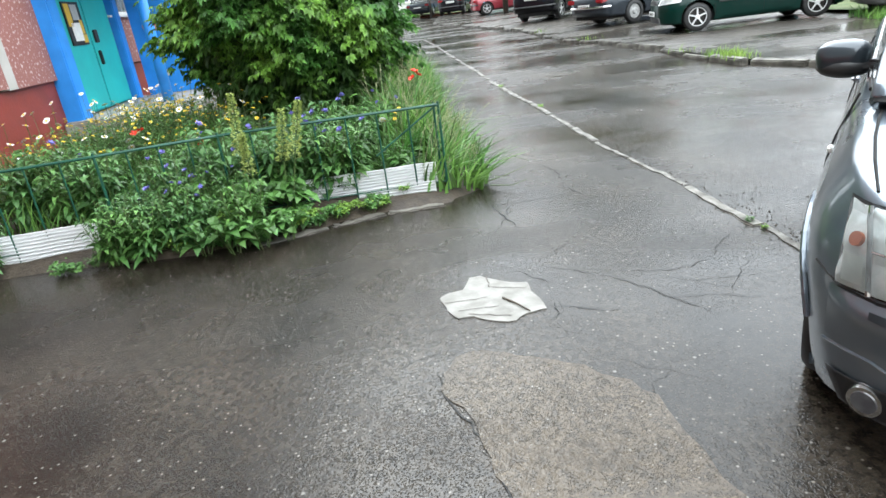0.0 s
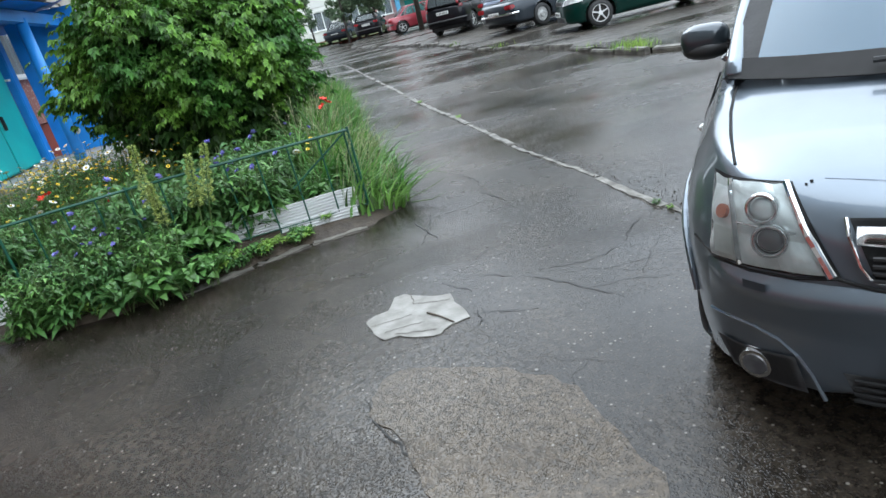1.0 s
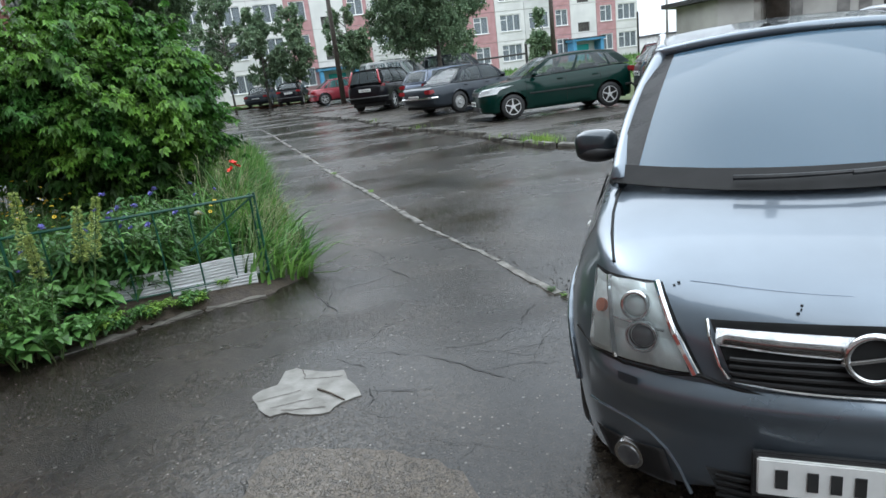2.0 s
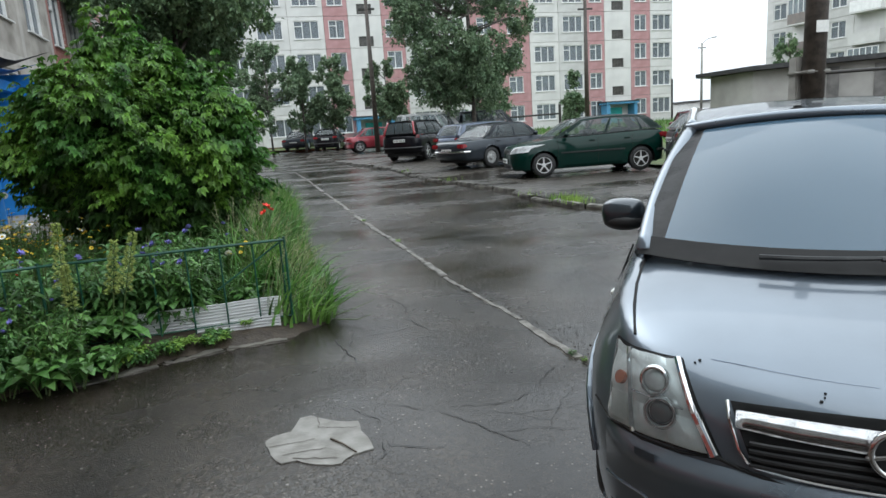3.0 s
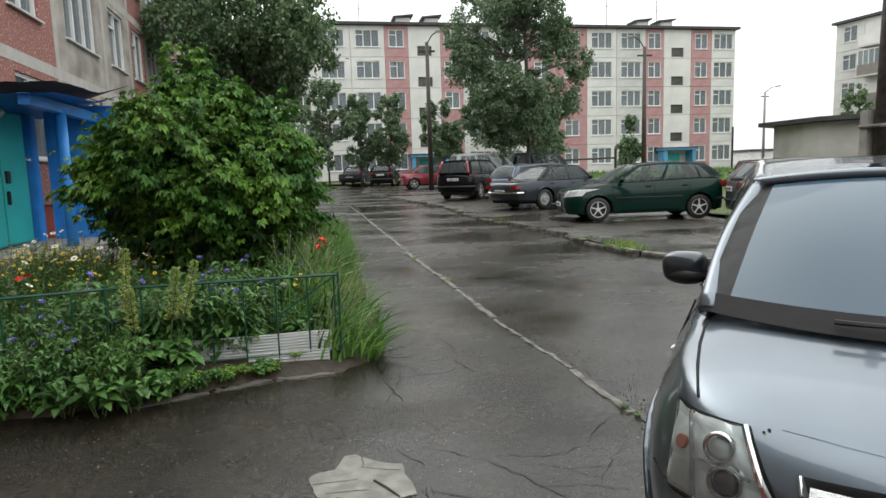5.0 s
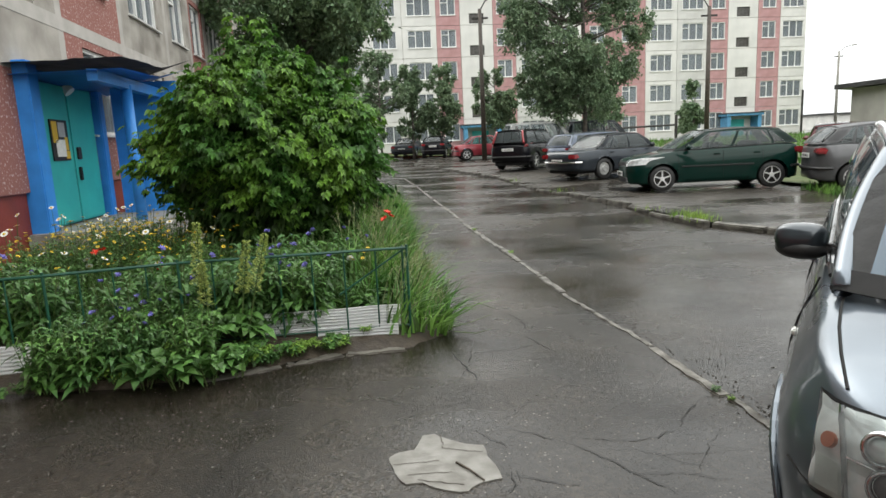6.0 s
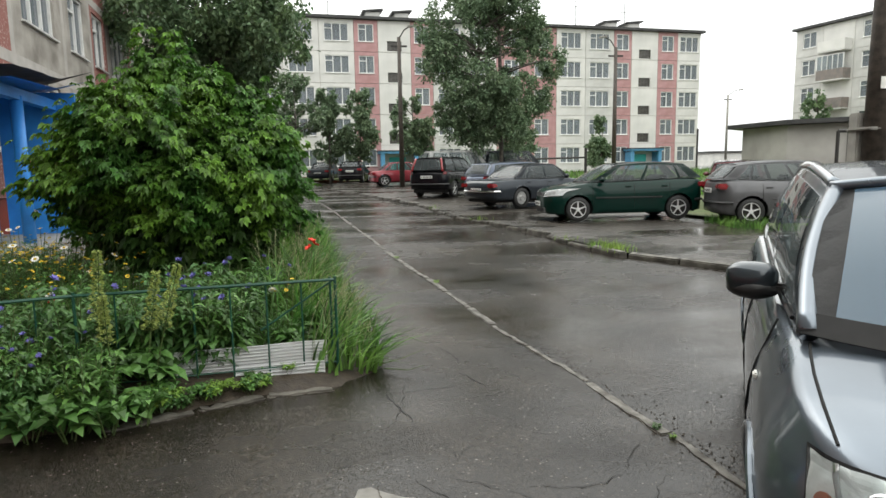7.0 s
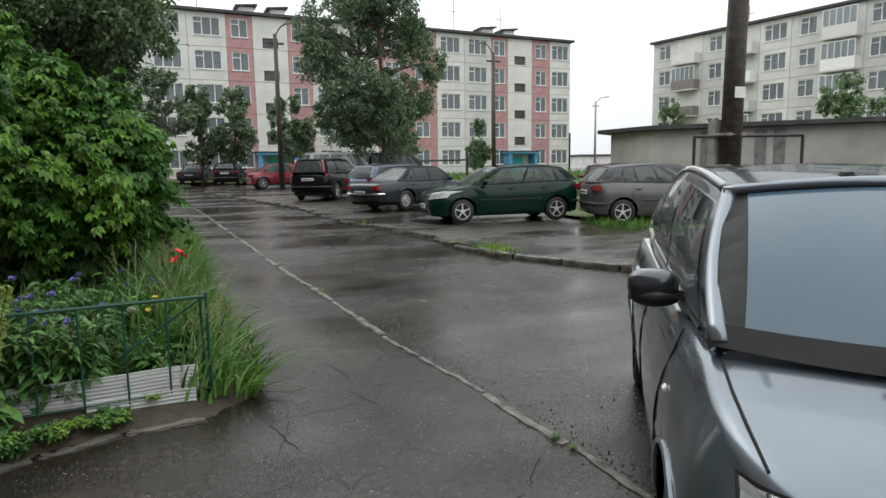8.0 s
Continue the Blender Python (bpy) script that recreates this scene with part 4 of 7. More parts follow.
# unseen wall added behind the camera to hold back horizon light and reflections
tagged(part("unseen_blocking_wall", boxed((80, 0.4, 6.5), (10, -24, 3.2)), M_CONCNEAR), "unseen plain stained concrete wall added to darken reflections from behind", "wall", kind="structure")


def litter():
    """Clods of mud and rotted leaves washed up along the flush kerb."""
    rng = random.Random(77)
    v, f = [], []
    for _ in range(620):
        y = 2.2 + 6.3 * rng.random() ** 1.2
        x = 2.07 - 0.158 * (y - 3.86) + (rng.gauss(0.07, 0.07) if rng.random() < 0.6 else abs(rng.gauss(0, 0.38)))
        s = rng.uniform(0.003, 0.009) * (1.5 if rng.random() < 0.1 else 1)
        a = rng.uniform(0, 6.28)
        k = len(v)
        for j in range(4):
            r = s * rng.uniform(0.6, 1.4)
            v.append((x + r * math.cos(a + j * 1.57), y + r * math.sin(a + j * 1.57), rise(y) + 0.002))
        v.append((x + rng.uniform(-s, s) * 0.3, y + rng.uniform(-s, s) * 0.3, rise(y) + 0.004 + s * rng.uniform(0.3, 0.9)))
        f += [(k + j, k + (j + 1) % 4, k + 4) for j in range(4)]
    tagged(mesh_object("mud_litter", v, f, M_SOIL), "dark clods of mud and rotted leaves along the kerb", "litter", kind="stuff")


litter()


# ---------------------------------------------------------------- cars
# Car space: x = 0 at the nose and falls to the tail, y to the car's left, z up from the ground.
def round_end(x, length, half, reach, power):
    """Half width of the plan outline at x behind an end that is rounded over 'reach'."""
    t = max(0.0, min(1.0, x / reach))
    return half * max(0.0, 1 - (1 - t) ** power) ** (1 / power)


def body_ring(x, c, n_side=7, n_top=9):
    L, half = c["L"], c["W"] / 2
    w = min(round_end(-x, L, half, c["nose"], 2.6), round_end(L + x, L, half, c["tail"], 3.2))
    w = max(w, 0.02)
    zt = table(-x, c["top"])
    zb = table(-x, c["under"])
    zs = min(zt, table(-x, c["shoulder"]))
    ws = w * table(-x, c["tuck"])
    mid = lerp(zb, zs, 0.55)
    pts = []
    for k in range(n_side + 1):
        t = k / n_side
        z = lerp(zb, zs, t)
        if z < mid:
            y = lerp(w * 0.95, w, math.sin((z - zb) / max(1e-4, mid - zb) * math.pi / 2))
        else:
            q = (z - mid) / max(1e-4, zs - mid)
            y = lerp(w, ws, q ** 2.2)
        pts.append((y, z))
    for k in range(1, n_top + 1):
        t = k / n_top
        a = t * math.pi / 2
        pts.append((ws * math.cos(a) ** 0.8 if t < 1 else 0.0, zs + (zt - zs) * math.sin(a) ** 0.75))
    return pts


def body_shell(c, wheels):
    """Painted lower body as one skin, with wheel arches cut out."""
    bm = bmesh.new()
    L = c["L"]
    xs = [0.0, -0.012, -0.03, -0.055, -0.085, -0.12, -0.16, -0.21, -0.27, -0.34] + [-0.42 - 0.09 * k for k in range(int((L - 0.84) / 0.09) + 1)]
    xs = [x for x in xs if x > -L + 0.36] + [-L + d for d in (0.34, 0.24, 0.16, 0.10, 0.05, 0.02, 0.0)]
    rows = []
    for x in xs:
        ring = body_ring(x, c)
        full = [(-y, z) for y, z in ring] + [(y, z) for y, z in ring[-2::-1]]
        rows.append([bm.verts.new((x, y, z)) for y, z in full])
    for a, b in zip(rows, rows[1:]):
        for k in range(len(a) - 1):
            bm.faces.new((a[k], a[k + 1], b[k + 1], b[k]))
    bm.faces.new(rows[0])
    bm.faces.new(rows[-1][::-1])
    for a, b in zip(rows, rows[1:]):
        bm.faces.new((a[0], b[0], b[-1], a[-1]))
    # finer where the arches are, then cut
    r = c["wheel"] + 0.055
    for wx in wheels:
        near = [f for f in bm.faces if abs(f.calc_center_median().x - wx) < r + 0.15 and abs(f.calc_center_median().y) > 0.3 * c["W"] and f.calc_center_median().z < c["wheel"] * 2 + 0.2]
        edges = list({e for f in near for e in f.edges})
        bmesh.ops.subdivide_edges(bm, edges=edges, cuts=1, use_grid_fill=True)
        for v in bm.verts:
            d = Vector((v.co.x - wx, v.co.z - c["wheel"]))
            if abs(v.co.y) > 0.3 * c["W"] and abs(d.length - r) < 0.035 and v.co.z > 0.15:
                d = d.normalized() * r
                v.co.x, v.co.z = wx + d.x, c["wheel"] + d.y
        cut = [f for f in bm.faces if abs(f.calc_center_median().y) > 0.28 * c["W"] and math.hypot(f.calc_center_median().x - wx, f.calc_center_median().z - c["wheel"]) < r - 0.008]
        bmesh.ops.delete(bm, geom=cut, context="FACES")
    return bm


def wheel_parts(car, wx, side, c, spokes, rim_mat=None):
    r, w = c["wheel"], 0.19
    y = side * (c["W"] / 2 - 0.125)
    bm = bmesh.new()
    prof = [(r * 0.66, -w / 2), (r * 0.9, -w / 2), (r * 0.98, -w * 0.38), (r, -w * 0.25), (r, w * 0.25), (r * 0.98, w * 0.38), (r * 0.9, w / 2), (r * 0.66, w / 2)]
    seg = 28
    rings = [[bm.verts.new((wx + rr * math.cos(2 * math.pi * k / seg), y + yy, r + rr * math.sin(2 * math.pi * k / seg))) for k in range(seg)] for rr, yy in prof]
    for a, b in zip(rings, rings[1:]):
        for k in range(seg):
            bm.faces.new((a[k], a[(k + 1) % seg], b[(k + 1) % seg], b[k]))
    wheel = part("wheel", bm, M_RUBBER, car, smooth=True)
    out = y + side * w * 0.36
    bm = bmesh.new()
    if spokes:
        for k in range(spokes):
            a = 2 * math.pi * k / spokes + 0.3
            box(bm, (r * 0.56, 0.03, r * 0.11), (wx + r * 0.36 * math.cos(a), out, r + r * 0.36 * math.sin(a)), (0, -math.degrees(a), 0), 0.008)
        rod(bm, (wx, out - 0.02, r), (wx, out + 0.025 * side, r), r * 0.17, seg=14)
        for k in range(seg):
            a, b = 2 * math.pi * k / seg, 2 * math.pi * (k + 1) / seg
            q = [bm.verts.new((wx + rr * math.cos(t), out + 0.012 * side, r + rr * math.sin(t))) for rr, t in ((r * 0.60, a), (r * 0.60, b), (r * 0.69, b), (r * 0.69, a))]
            bm.faces.new(q)
    else:
        rod(bm, (wx, out - 0.03 * side, r), (wx, out, r), r * 0.66, r * 0.60, 22)
        rod(bm, (wx, out, r), (wx, out + 0.03 * side, r), r * 0.3, r * 0.22, 16)
    part("rim", bm, rim_mat or M_ALLOY, wheel, "" if rim_mat else "alloy rim")
    part("brake_disc", rod(bmesh.new(), (wx, y - 0.02, r), (wx, y + 0.02, r), r * 0.6, seg=18), M_METALDARK, wheel)


def cabin_patches(c):
    """The four sides and the roof of the cabin as ruled, slightly bulged patches of (s, t)."""
    bx0, bx1, rx0, rx1 = -c["screen_base"], -c["rear_base"], -c["roof_front"], -c["roof_rear"]
    zb, zb1, zr, zr1 = c["belt"], c.get("belt_rear", c["belt"]), c["roof"] - 0.045, c.get("roof_tail", c["roof"] - 0.02) - 0.045
    wb, wr = c["W"] / 2 * c.get("belt_w", 0.885), c["W"] / 2 * c.get("roof_w", 0.70)
    bow = c.get("bow", 0.16)

    def front(s, t):
        s2 = 2 * s - 1
        f = 1 - s2 * s2
        x = lerp(bx0 + bow * f, rx0 + bow * 0.55 * f, t)
        return Vector((x + 0.02 * math.sin(t * math.pi), s2 * lerp(wb - 0.02, wr, t), lerp(zb - 0.02 * f, zr + 0.04 * f, t) + 0.035 * math.sin(t * math.pi)))

    def rear(s, t):
        s2 = 1 - 2 * s
        f = 1 - s2 * s2
        return Vector((lerp(bx1 - bow * 0.4 * f, rx1 - bow * 0.3 * f, t) - 0.02 * math.sin(t * math.pi), s2 * lerp(wb - 0.04, wr - 0.02, t), lerp(zb1, zr1 + 0.03 * f, t)))

    def side_of(sg):
        def side(s, t):
            x = lerp(lerp(bx0, bx1, s), lerp(rx0, rx1, s), t)
            wbl = lerp(wb - 0.02, wb, min(1, s * 6)) if s < 0.5 else lerp(wb, wb - 0.04, max(0, (s - 0.7) / 0.3))
            wtl = wr + 0.02 * math.sin(s * math.pi) - 0.02 * max(0, (s - 0.5) / 0.5)
            arch = c.get("arch", 0.05) * math.sin(math.pi * min(1, max(0, s))) * t
            return Vector((x, sg * (lerp(wbl, wtl, t) + 0.035 * math.sin(t * math.pi)), lerp(lerp(zb, zb1, s), lerp(zr, zr1, s), t) + arch))
        return side

    def roof(s, t):
        a = side_of(-1)(s, 1.0)
        b = side_of(1)(s, 1.0)
        p = a.lerp(b, t)
        f = 1 - (2 * t - 1) ** 2
        p.z += 0.042 * f ** 0.6
        p.x += (bow * 0.55 if s < 0.5 else -bow * 0.3) * f * abs(1 - 2 * s)
        return p
    return front, rear, side_of, roof


def inset(fn, s0, s1, t0, t1, out, out_dir, s0t=None, s1t=None, n=10):
    """A pane on a patch: between s0..s1 and t0..t1 (s at the top may differ), 'out' metres proud."""
    s0t = s0 if s0t is None else s0t
    s1t = s1 if s1t is None else s1t

    def f(u, v):
        t = lerp(t0, t1, v)
        return fn(lerp(lerp(s0, s0t, v), lerp(s1, s1t, v), u), t) + Vector(out_dir) * out
    return grid(f, n, n)


def pierced(fn, panes, t0, t1):
    """A frame on a patch, with openings from t0 to t1 at the panes (s at foot and head)."""
    bm = bmesh.new()

    def sheet_part(a, b, at, bt, lo, hi, n):
        rows = []
        for i in range(n + 1):
            u = i / n
            rows.append([bm.verts.new(fn(lerp(lerp(a, at, v), lerp(b, bt, v), u), lerp(lo, hi, v))) for v in [j / 5 for j in range(6)]])
        for p, q in zip(rows, rows[1:]):
            for j in range(5):
                bm.faces.new((p[j], q[j], q[j + 1], p[j + 1]))
    sheet_part(0, 1, 0, 1, 0, t0, 20)
    sheet_part(0, 1, 0, 1, t1, 1, 20)
    ends_ = [(0.0, 0.0)] + [q for a, b, at, bt in panes for q in ((a, at), (b, bt))] + [(1.0, 1.0)]
    for (a, at), (b, bt) in zip(ends_[::2], ends_[1::2]):
        sheet_part(a, b, at, bt, t0, t1, 4)
    bmesh.ops.solidify(bm, geom=bm.faces[:], thickness=0.012)
    return bm


def plate(car, at, facing, parent):
    """A number plate with plain bars for its signs."""
    p = part("number_plate", boxed((0.02, 0.52, 0.115), at, bevel=0.004), M_PLATE, parent, "white number plate with dark bars")
    for dy, w in ((-0.20, 0.030), (-0.125, 0.026), (-0.07, 0.026), (-0.015, 0.026), (0.06, 0.030), (0.115, 0.030), (0.2, 0.040)):
        part("mark", boxed((0.004, w, 0.058 if dy < 0.17 else 0.04), (at[0] + facing * 0.0125, at[1] + dy, at[2])), M_INK, p)


def build_car(name, m, c, label, paint, low=None, spokes=5, rim=None, tail="side", details=True):
    """A parked car from its measures. c: lengths in metres; the profile tables go by metres behind the nose."""
    car = holder(name, m, label, "car")
    fw, rw = -c["front_axle"], -c["front_axle"] - c["base"]
    part("body", body_shell(c, (fw, rw)), paint, car, smooth=True)
    part("underbody", boxed((c["L"] - 0.5, c["W"] - 0.34, 0.25), (-c["L"] / 2, 0, 0.33)), M_GAP, car)
    for wx in (fw, rw):
        for sg in (-1, 1):
            wheel_parts(car, wx, sg, c, spokes, rim)
    front, rear, side_of, roof = cabin_patches(c)
    part("roof", grid(roof, 14, 14, 0.02), c.get("roof_paint", paint), car, smooth=True)
    g1 = part("screen_frame", grid(front, 14, 10, 0.015) if "glass" in c else pierced(front, [(0.03, 0.97, 0.03, 0.97)], 0.105, 0.955), M_PLASTIC, car, smooth=True)
    part("windscreen", inset(front, *c.get("glass_in", (0.024, 0.976, 0.105, 0.965)), 0.005, (0.8, 0, 0.6), *c.get("glass_top", (0.022, 0.978))), c.get("glass", M_CARGLASS), g1, smooth=True)
    g2 = part("tailgate_frame", pierced(rear, [(0.08, 0.92, 0.08, 0.92)], 0.11, 0.89), paint, car, smooth=True)
    part("rear_window", inset(rear, 0.07, 0.93, 0.10, 0.90, 0.006, (-0.9, 0, 0.4)), M_CARGLASS, g2, smooth=True)
    for sg in (-1, 1):
        fn = side_of(sg)
        fr = part("side_frame", pierced(fn, [(a + 0.004, b - 0.004, at + 0.004, bt - 0.004) for a, b, at, bt in c["panes"]], 0.06, 0.89), paint, car, smooth=True)
        for a, b, at, bt in c["panes"]:
            part("side_window", inset(fn, a, b, 0.05, 0.90, 0.006, (0, sg, 0.15), at, bt), M_CARGLASS, fr, smooth=True)
        part("sill_trim", tube([fn(s / 20, 0.02) + Vector((0, sg * 0.008, 0)) for s in range(1, 20)], 0.009, 5), M_PLASTIC, fr)
        mx = fn(c.get("mirror_s", 0.1), 0.03)
        mir = part("mirror", boxed((0.11, 0.20, 0.14), (mx.x - 0.02, mx.y + sg * 0.14, mx.z + 0.06), bevel=0.04), paint, car, smooth=True)
        part("mirror_foot", boxed((0.05, 0.10, 0.04), (mx.x, mx.y + sg * 0.03, mx.z + 0.02), bevel=0.01), M_PLASTIC, mir)
        # shut lines, handles, rubbing strip on the flank
        for xk in c["doors"]:
            zz = c["belt"]
            pts = []
            for k in range(9):
                z = lerp(0.30, zz - 0.02, k / 8)
                pts.append(flank(c, xk, z, sg, 0.003))
            part("shut_line", tube(pts, 0.004, 4), M_GAP, car)
        for xk in c["handles"]:
            p = flank(c, xk, c["belt"] - 0.10, sg, 0.012)
            part("door_handle", boxed((0.16, 0.03, 0.03), p, bevel=0.01), c.get("handle", paint), car)
        if c.get("strip"):
            part("rubbing_strip", tube([flank(c, lerp(fw - 0.45, rw + 0.45, k / 12), c["strip"], sg, 0.008) for k in range(13)], 0.018, 5), M_PLASTIC, car)
    # interior
    part("seat", boxed((0.16, 0.5, 0.6), (-c["roof_front"] - 0.35, 0.36, c["belt"] - 0.12), (0, -14, 0), 0.05), M_SEAT, car)
    part("seat", boxed((0.16, 0.5, 0.6), (-c["roof_front"] - 0.35, -0.36, c["belt"] - 0.12), (0, -14, 0), 0.05), M_SEAT, car)
    part("rear_bench", boxed((0.16, 1.2, 0.6), (-c["roof_front"] - 1.25, 0, c["belt"] - 0.12), (0, -14, 0), 0.05), M_SEAT, car)
    if details:
        ends(car, c, paint, tail)
    return car


def flank(c, x, z, sg, out):
    """A point on the side of the body at x and height z."""
    ring = body_ring(x, c)
    pts = [(zz, y) for y, zz in ring[:8]]
    return Vector((x, sg * (table(z, pts) + out), z))


def nose_x(c, y, z, back=False):
    """How far behind the nose (or before the tail) the skin lies at y, z."""
    lo, hi = 0.0, c["nose"] + 0.5 if not back else c["tail"] + 0.4
    for _ in range(24):
        md = (lo + hi) / 2
        x = -md if not back else -c["L"] + md
        ring = body_ring(x, c)
        zt = table(-x, c["top"])
        w = table(z, sorted((zz, yy) for yy, zz in ring[:8])) if z <= ring[7][1] else (ring[7][0] * max(0.0, 1 - ((z - ring[7][1]) / max(1e-3, zt - ring[7][1])) ** 2.667) ** 0.4 if z < zt else -1)
        if w >= abs(y):
            hi = md
        else:
            lo = md
    return -hi if not back else -c["L"] + hi


def on_nose(c, y, z, out, back=False):
    e = 0.01
    x = nose_x(c, y, z, back)
    dy = (nose_x(c, y + e, z, back) - nose_x(c, y - e, z, back)) / (2 * e)
    dz = (nose_x(c, y, z + e, back) - nose_x(c, y, z - e, back)) / (2 * e)
    dy, dz = max(-3, min(3, dy)), max(-3, min(3, dz))
    n = Vector((1, -dy, -dz)).normalized() if not back else Vector((-1, dy, dz)).normalized()
    return Vector((x, y, z)) + n * out


def decal(c, quad, out, n=8, back=False):
    """A curved sheet that lies on the nose or tail inside the four (y, z) corners."""
    (a, b, cc, d) = [Vector(q) for q in quad]

    def f(u, v):
        p = a.lerp(b, u).lerp(d.lerp(cc, u), v)
        return on_nose(c, p.x, p.y, out, back)
    return grid(f, n, n, 0.012)


def ends(car, c, paint, tail):
    """Lamps, grille, bumper strips and plates of a car that is seen from some way off."""
    h = c["W"] / 2
    zl = c["lamp_z"]
    for sg in (-1, 1):
        q = [(sg * h * 0.48, zl - 0.09), (sg * h * 0.97, zl - 0.05), (sg * h * 0.945, zl + 0.115), (sg * h * 0.62, zl + 0.06)]
        part("headlight", decal(c, q, 0.012), M_LAMPWHITE, car, "clear headlight", True)
    part("grille", decal(c, [(-h * 0.42, zl - 0.08), (h * 0.42, zl - 0.08), (h * 0.46, zl + 0.03), (-h * 0.46, zl + 0.03)], 0.004), M_PLASTIC, car, smooth=True)
    part("air_intake", decal(c, [(-h * 0.6, 0.24), (h * 0.6, 0.24), (h * 0.55, 0.36), (-h * 0.55, 0.36)], 0.004), M_PLASTIC, car, smooth=True)
    plate(car, (0.02, 0, 0.45), 1, car)
    plate(car, (-c["L"] - 0.015, 0, c.get("rear_plate", 0.75)), -1, car)
    for sg in (-1, 1):
        if tail == "tall":
            q = [(sg * h * 0.76, 0.95), (sg * h * 0.93, 0.95), (sg * h * 0.90, c["belt"] + 0.02), (sg * h * 0.80, c["belt"] + 0.02)]
            part("tail_light", decal(c, q, 0.004, 6, True), M_TAIL, car, "red tail light", True)
        else:
            part("tail_light", boxed((0.22, h * 0.34, 0.13), (-c["L"] + 0.11, sg * h * 0.76, c["tail_z"]), bevel=0.03), M_TAIL, car, "red tail light")
        if tail == "tall":
            f = cabin_patches(c)[1]
            part("tail_light", tube([f(0.03 if sg > 0 else 0.97, t / 6) + Vector((-0.01, 0, 0)) for t in range(7)], 0.05, 6), M_TAIL, car, "tall red tail light beside the rear window", True)
    part("bumper_strip", tube([(-c["L"] + c["tail"] * (1 - (1 - abs(k / 8 - 1) ** 3.2 * 0.97) ** (1 / 3.2)) - 0.012, h * 1.005 * (k / 8 - 1), c.get("bump_z", 0.52)) for k in range(17)], 0.035, 6), c.get("bumper", M_PLASTIC), car)


M_STEEL = mat("painted_steel_rim", (0.42, 0.42, 0.41), (0.25, 0.25, 0.24), 14, 0.4, metal=0.2)
HATCH = dict(L=4.18, W=1.71, nose=0.60, tail=0.50, wheel=0.315, front_axle=0.84, base=2.60, belt=0.97, belt_rear=1.06, roof=1.455, roof_tail=1.44, arch=0.055, belt_w=0.87, roof_w=0.66,
             top=[(0, 0.64), (0.04, 0.74), (0.14, 0.82), (0.5, 0.905), (0.98, 0.965), (1.15, 0.985), (1.3, 1.0), (3.6, 1.05), (4.0, 1.06), (4.12, 1.0), (4.18, 0.75)],
             under=[(0, 0.34), (0.1, 0.20), (0.6, 0.19), (3.6, 0.21), (4.1, 0.26), (4.18, 0.40)],
             shoulder=[(0, 0.58), (0.14, 0.74), (0.5, 0.85), (1.1, 0.95), (3.6, 1.03), (4.1, 0.98), (4.18, 0.70)], tuck=[(0, 0.92), (0.5, 0.9), (1.2, 0.9), (4.2, 0.9)],
             screen_base=1.10, rear_base=4.08, roof_front=1.90, roof_rear=3.70, lamp_z=0.72, tail_z=0.90, rear_plate=0.80,
             panes=[(0.08, 0.45, 0.09, 0.44), (0.475, 0.79, 0.465, 0.80), (0.81, 0.90, 0.815, 0.86)], doors=(-1.22, -2.28, -3.2), handles=(-2.12, -3.06), strip=0.60)
SEDAN = dict(L=4.85, W=1.80, nose=0.5, tail=0.42, wheel=0.33, front_axle=0.85, base=2.80, belt=0.93, roof=1.43, roof_tail=1.40, arch=0.03,
             top=[(0, 0.6), (0.06, 0.76), (0.4, 0.85), (1.4, 0.95), (3.7, 0.95), (4.6, 0.92), (4.78, 0.86), (4.85, 0.70)],
             under=[(0, 0.40), (0.1, 0.26), (4.6, 0.28), (4.85, 0.42)], shoulder=[(0, 0.55), (0.1, 0.7), (1.4, 0.88), (3.7, 0.90), (4.7, 0.84), (4.85, 0.66)], tuck=[(0, 0.92), (4.9, 0.92)],
             screen_base=1.42, rear_base=3.86, roof_front=2.02, roof_rear=3.26, lamp_z=0.68, tail_z=0.74, rear_plate=0.60, bow=0.1,
             panes=[(0.10, 0.46, 0.08, 0.45), (0.49, 0.80, 0.48, 0.84), (0.82, 0.92, 0.86, 0.92)], doors=(-1.5, -2.55, -3.5), handles=(-2.4, -3.35), bump_z=0.56)
WAGON = dict(SEDAN, L=4.55, W=1.74, base=2.65, wheel=0.31, rear_base=4.46, roof_rear=4.15, roof=1.46, roof_tail=1.42, belt=0.95,
             top=[(0, 0.58), (0.06, 0.72), (0.4, 0.82), (1.3, 0.96), (4.3, 0.97), (4.48, 0.94), (4.55, 0.75)], shoulder=[(0, 0.52), (0.1, 0.68), (1.3, 0.9), (4.3, 0.94), (4.55, 0.7)],
             under=[(0, 0.38), (0.1, 0.24), (4.3, 0.26), (4.55, 0.42)], screen_base=1.3, roof_front=1.95, tail_z=0.84, rear_plate=0.72,
             panes=[(0.08, 0.34, 0.07, 0.33), (0.36, 0.62, 0.35, 0.62), (0.65, 0.94, 0.65, 0.93)], doors=(-1.4, -2.4, -3.35), handles=(-2.25, -3.2))
SUV = dict(WAGON, L=4.5, W=1.77, wheel=0.35, base=2.63, belt=1.08, roof=1.68, roof_tail=1.64, front_axle=0.9,
           top=[(0, 0.7), (0.06, 0.86), (0.4, 0.96), (1.2, 1.08), (4.3, 1.10), (4.45, 1.05), (4.5, 0.85)], shoulder=[(0, 0.62), (0.1, 0.8), (1.2, 1.02), (4.3, 1.06), (4.5, 0.8)],
           under=[(0, 0.46), (0.1, 0.32), (4.3, 0.34), (4.5, 0.5)], screen_base=1.2, roof_front=1.85, roof_rear=4.25, rear_base=4.44, tail_z=0.98, rear_plate=0.85, lamp_z=0.8)
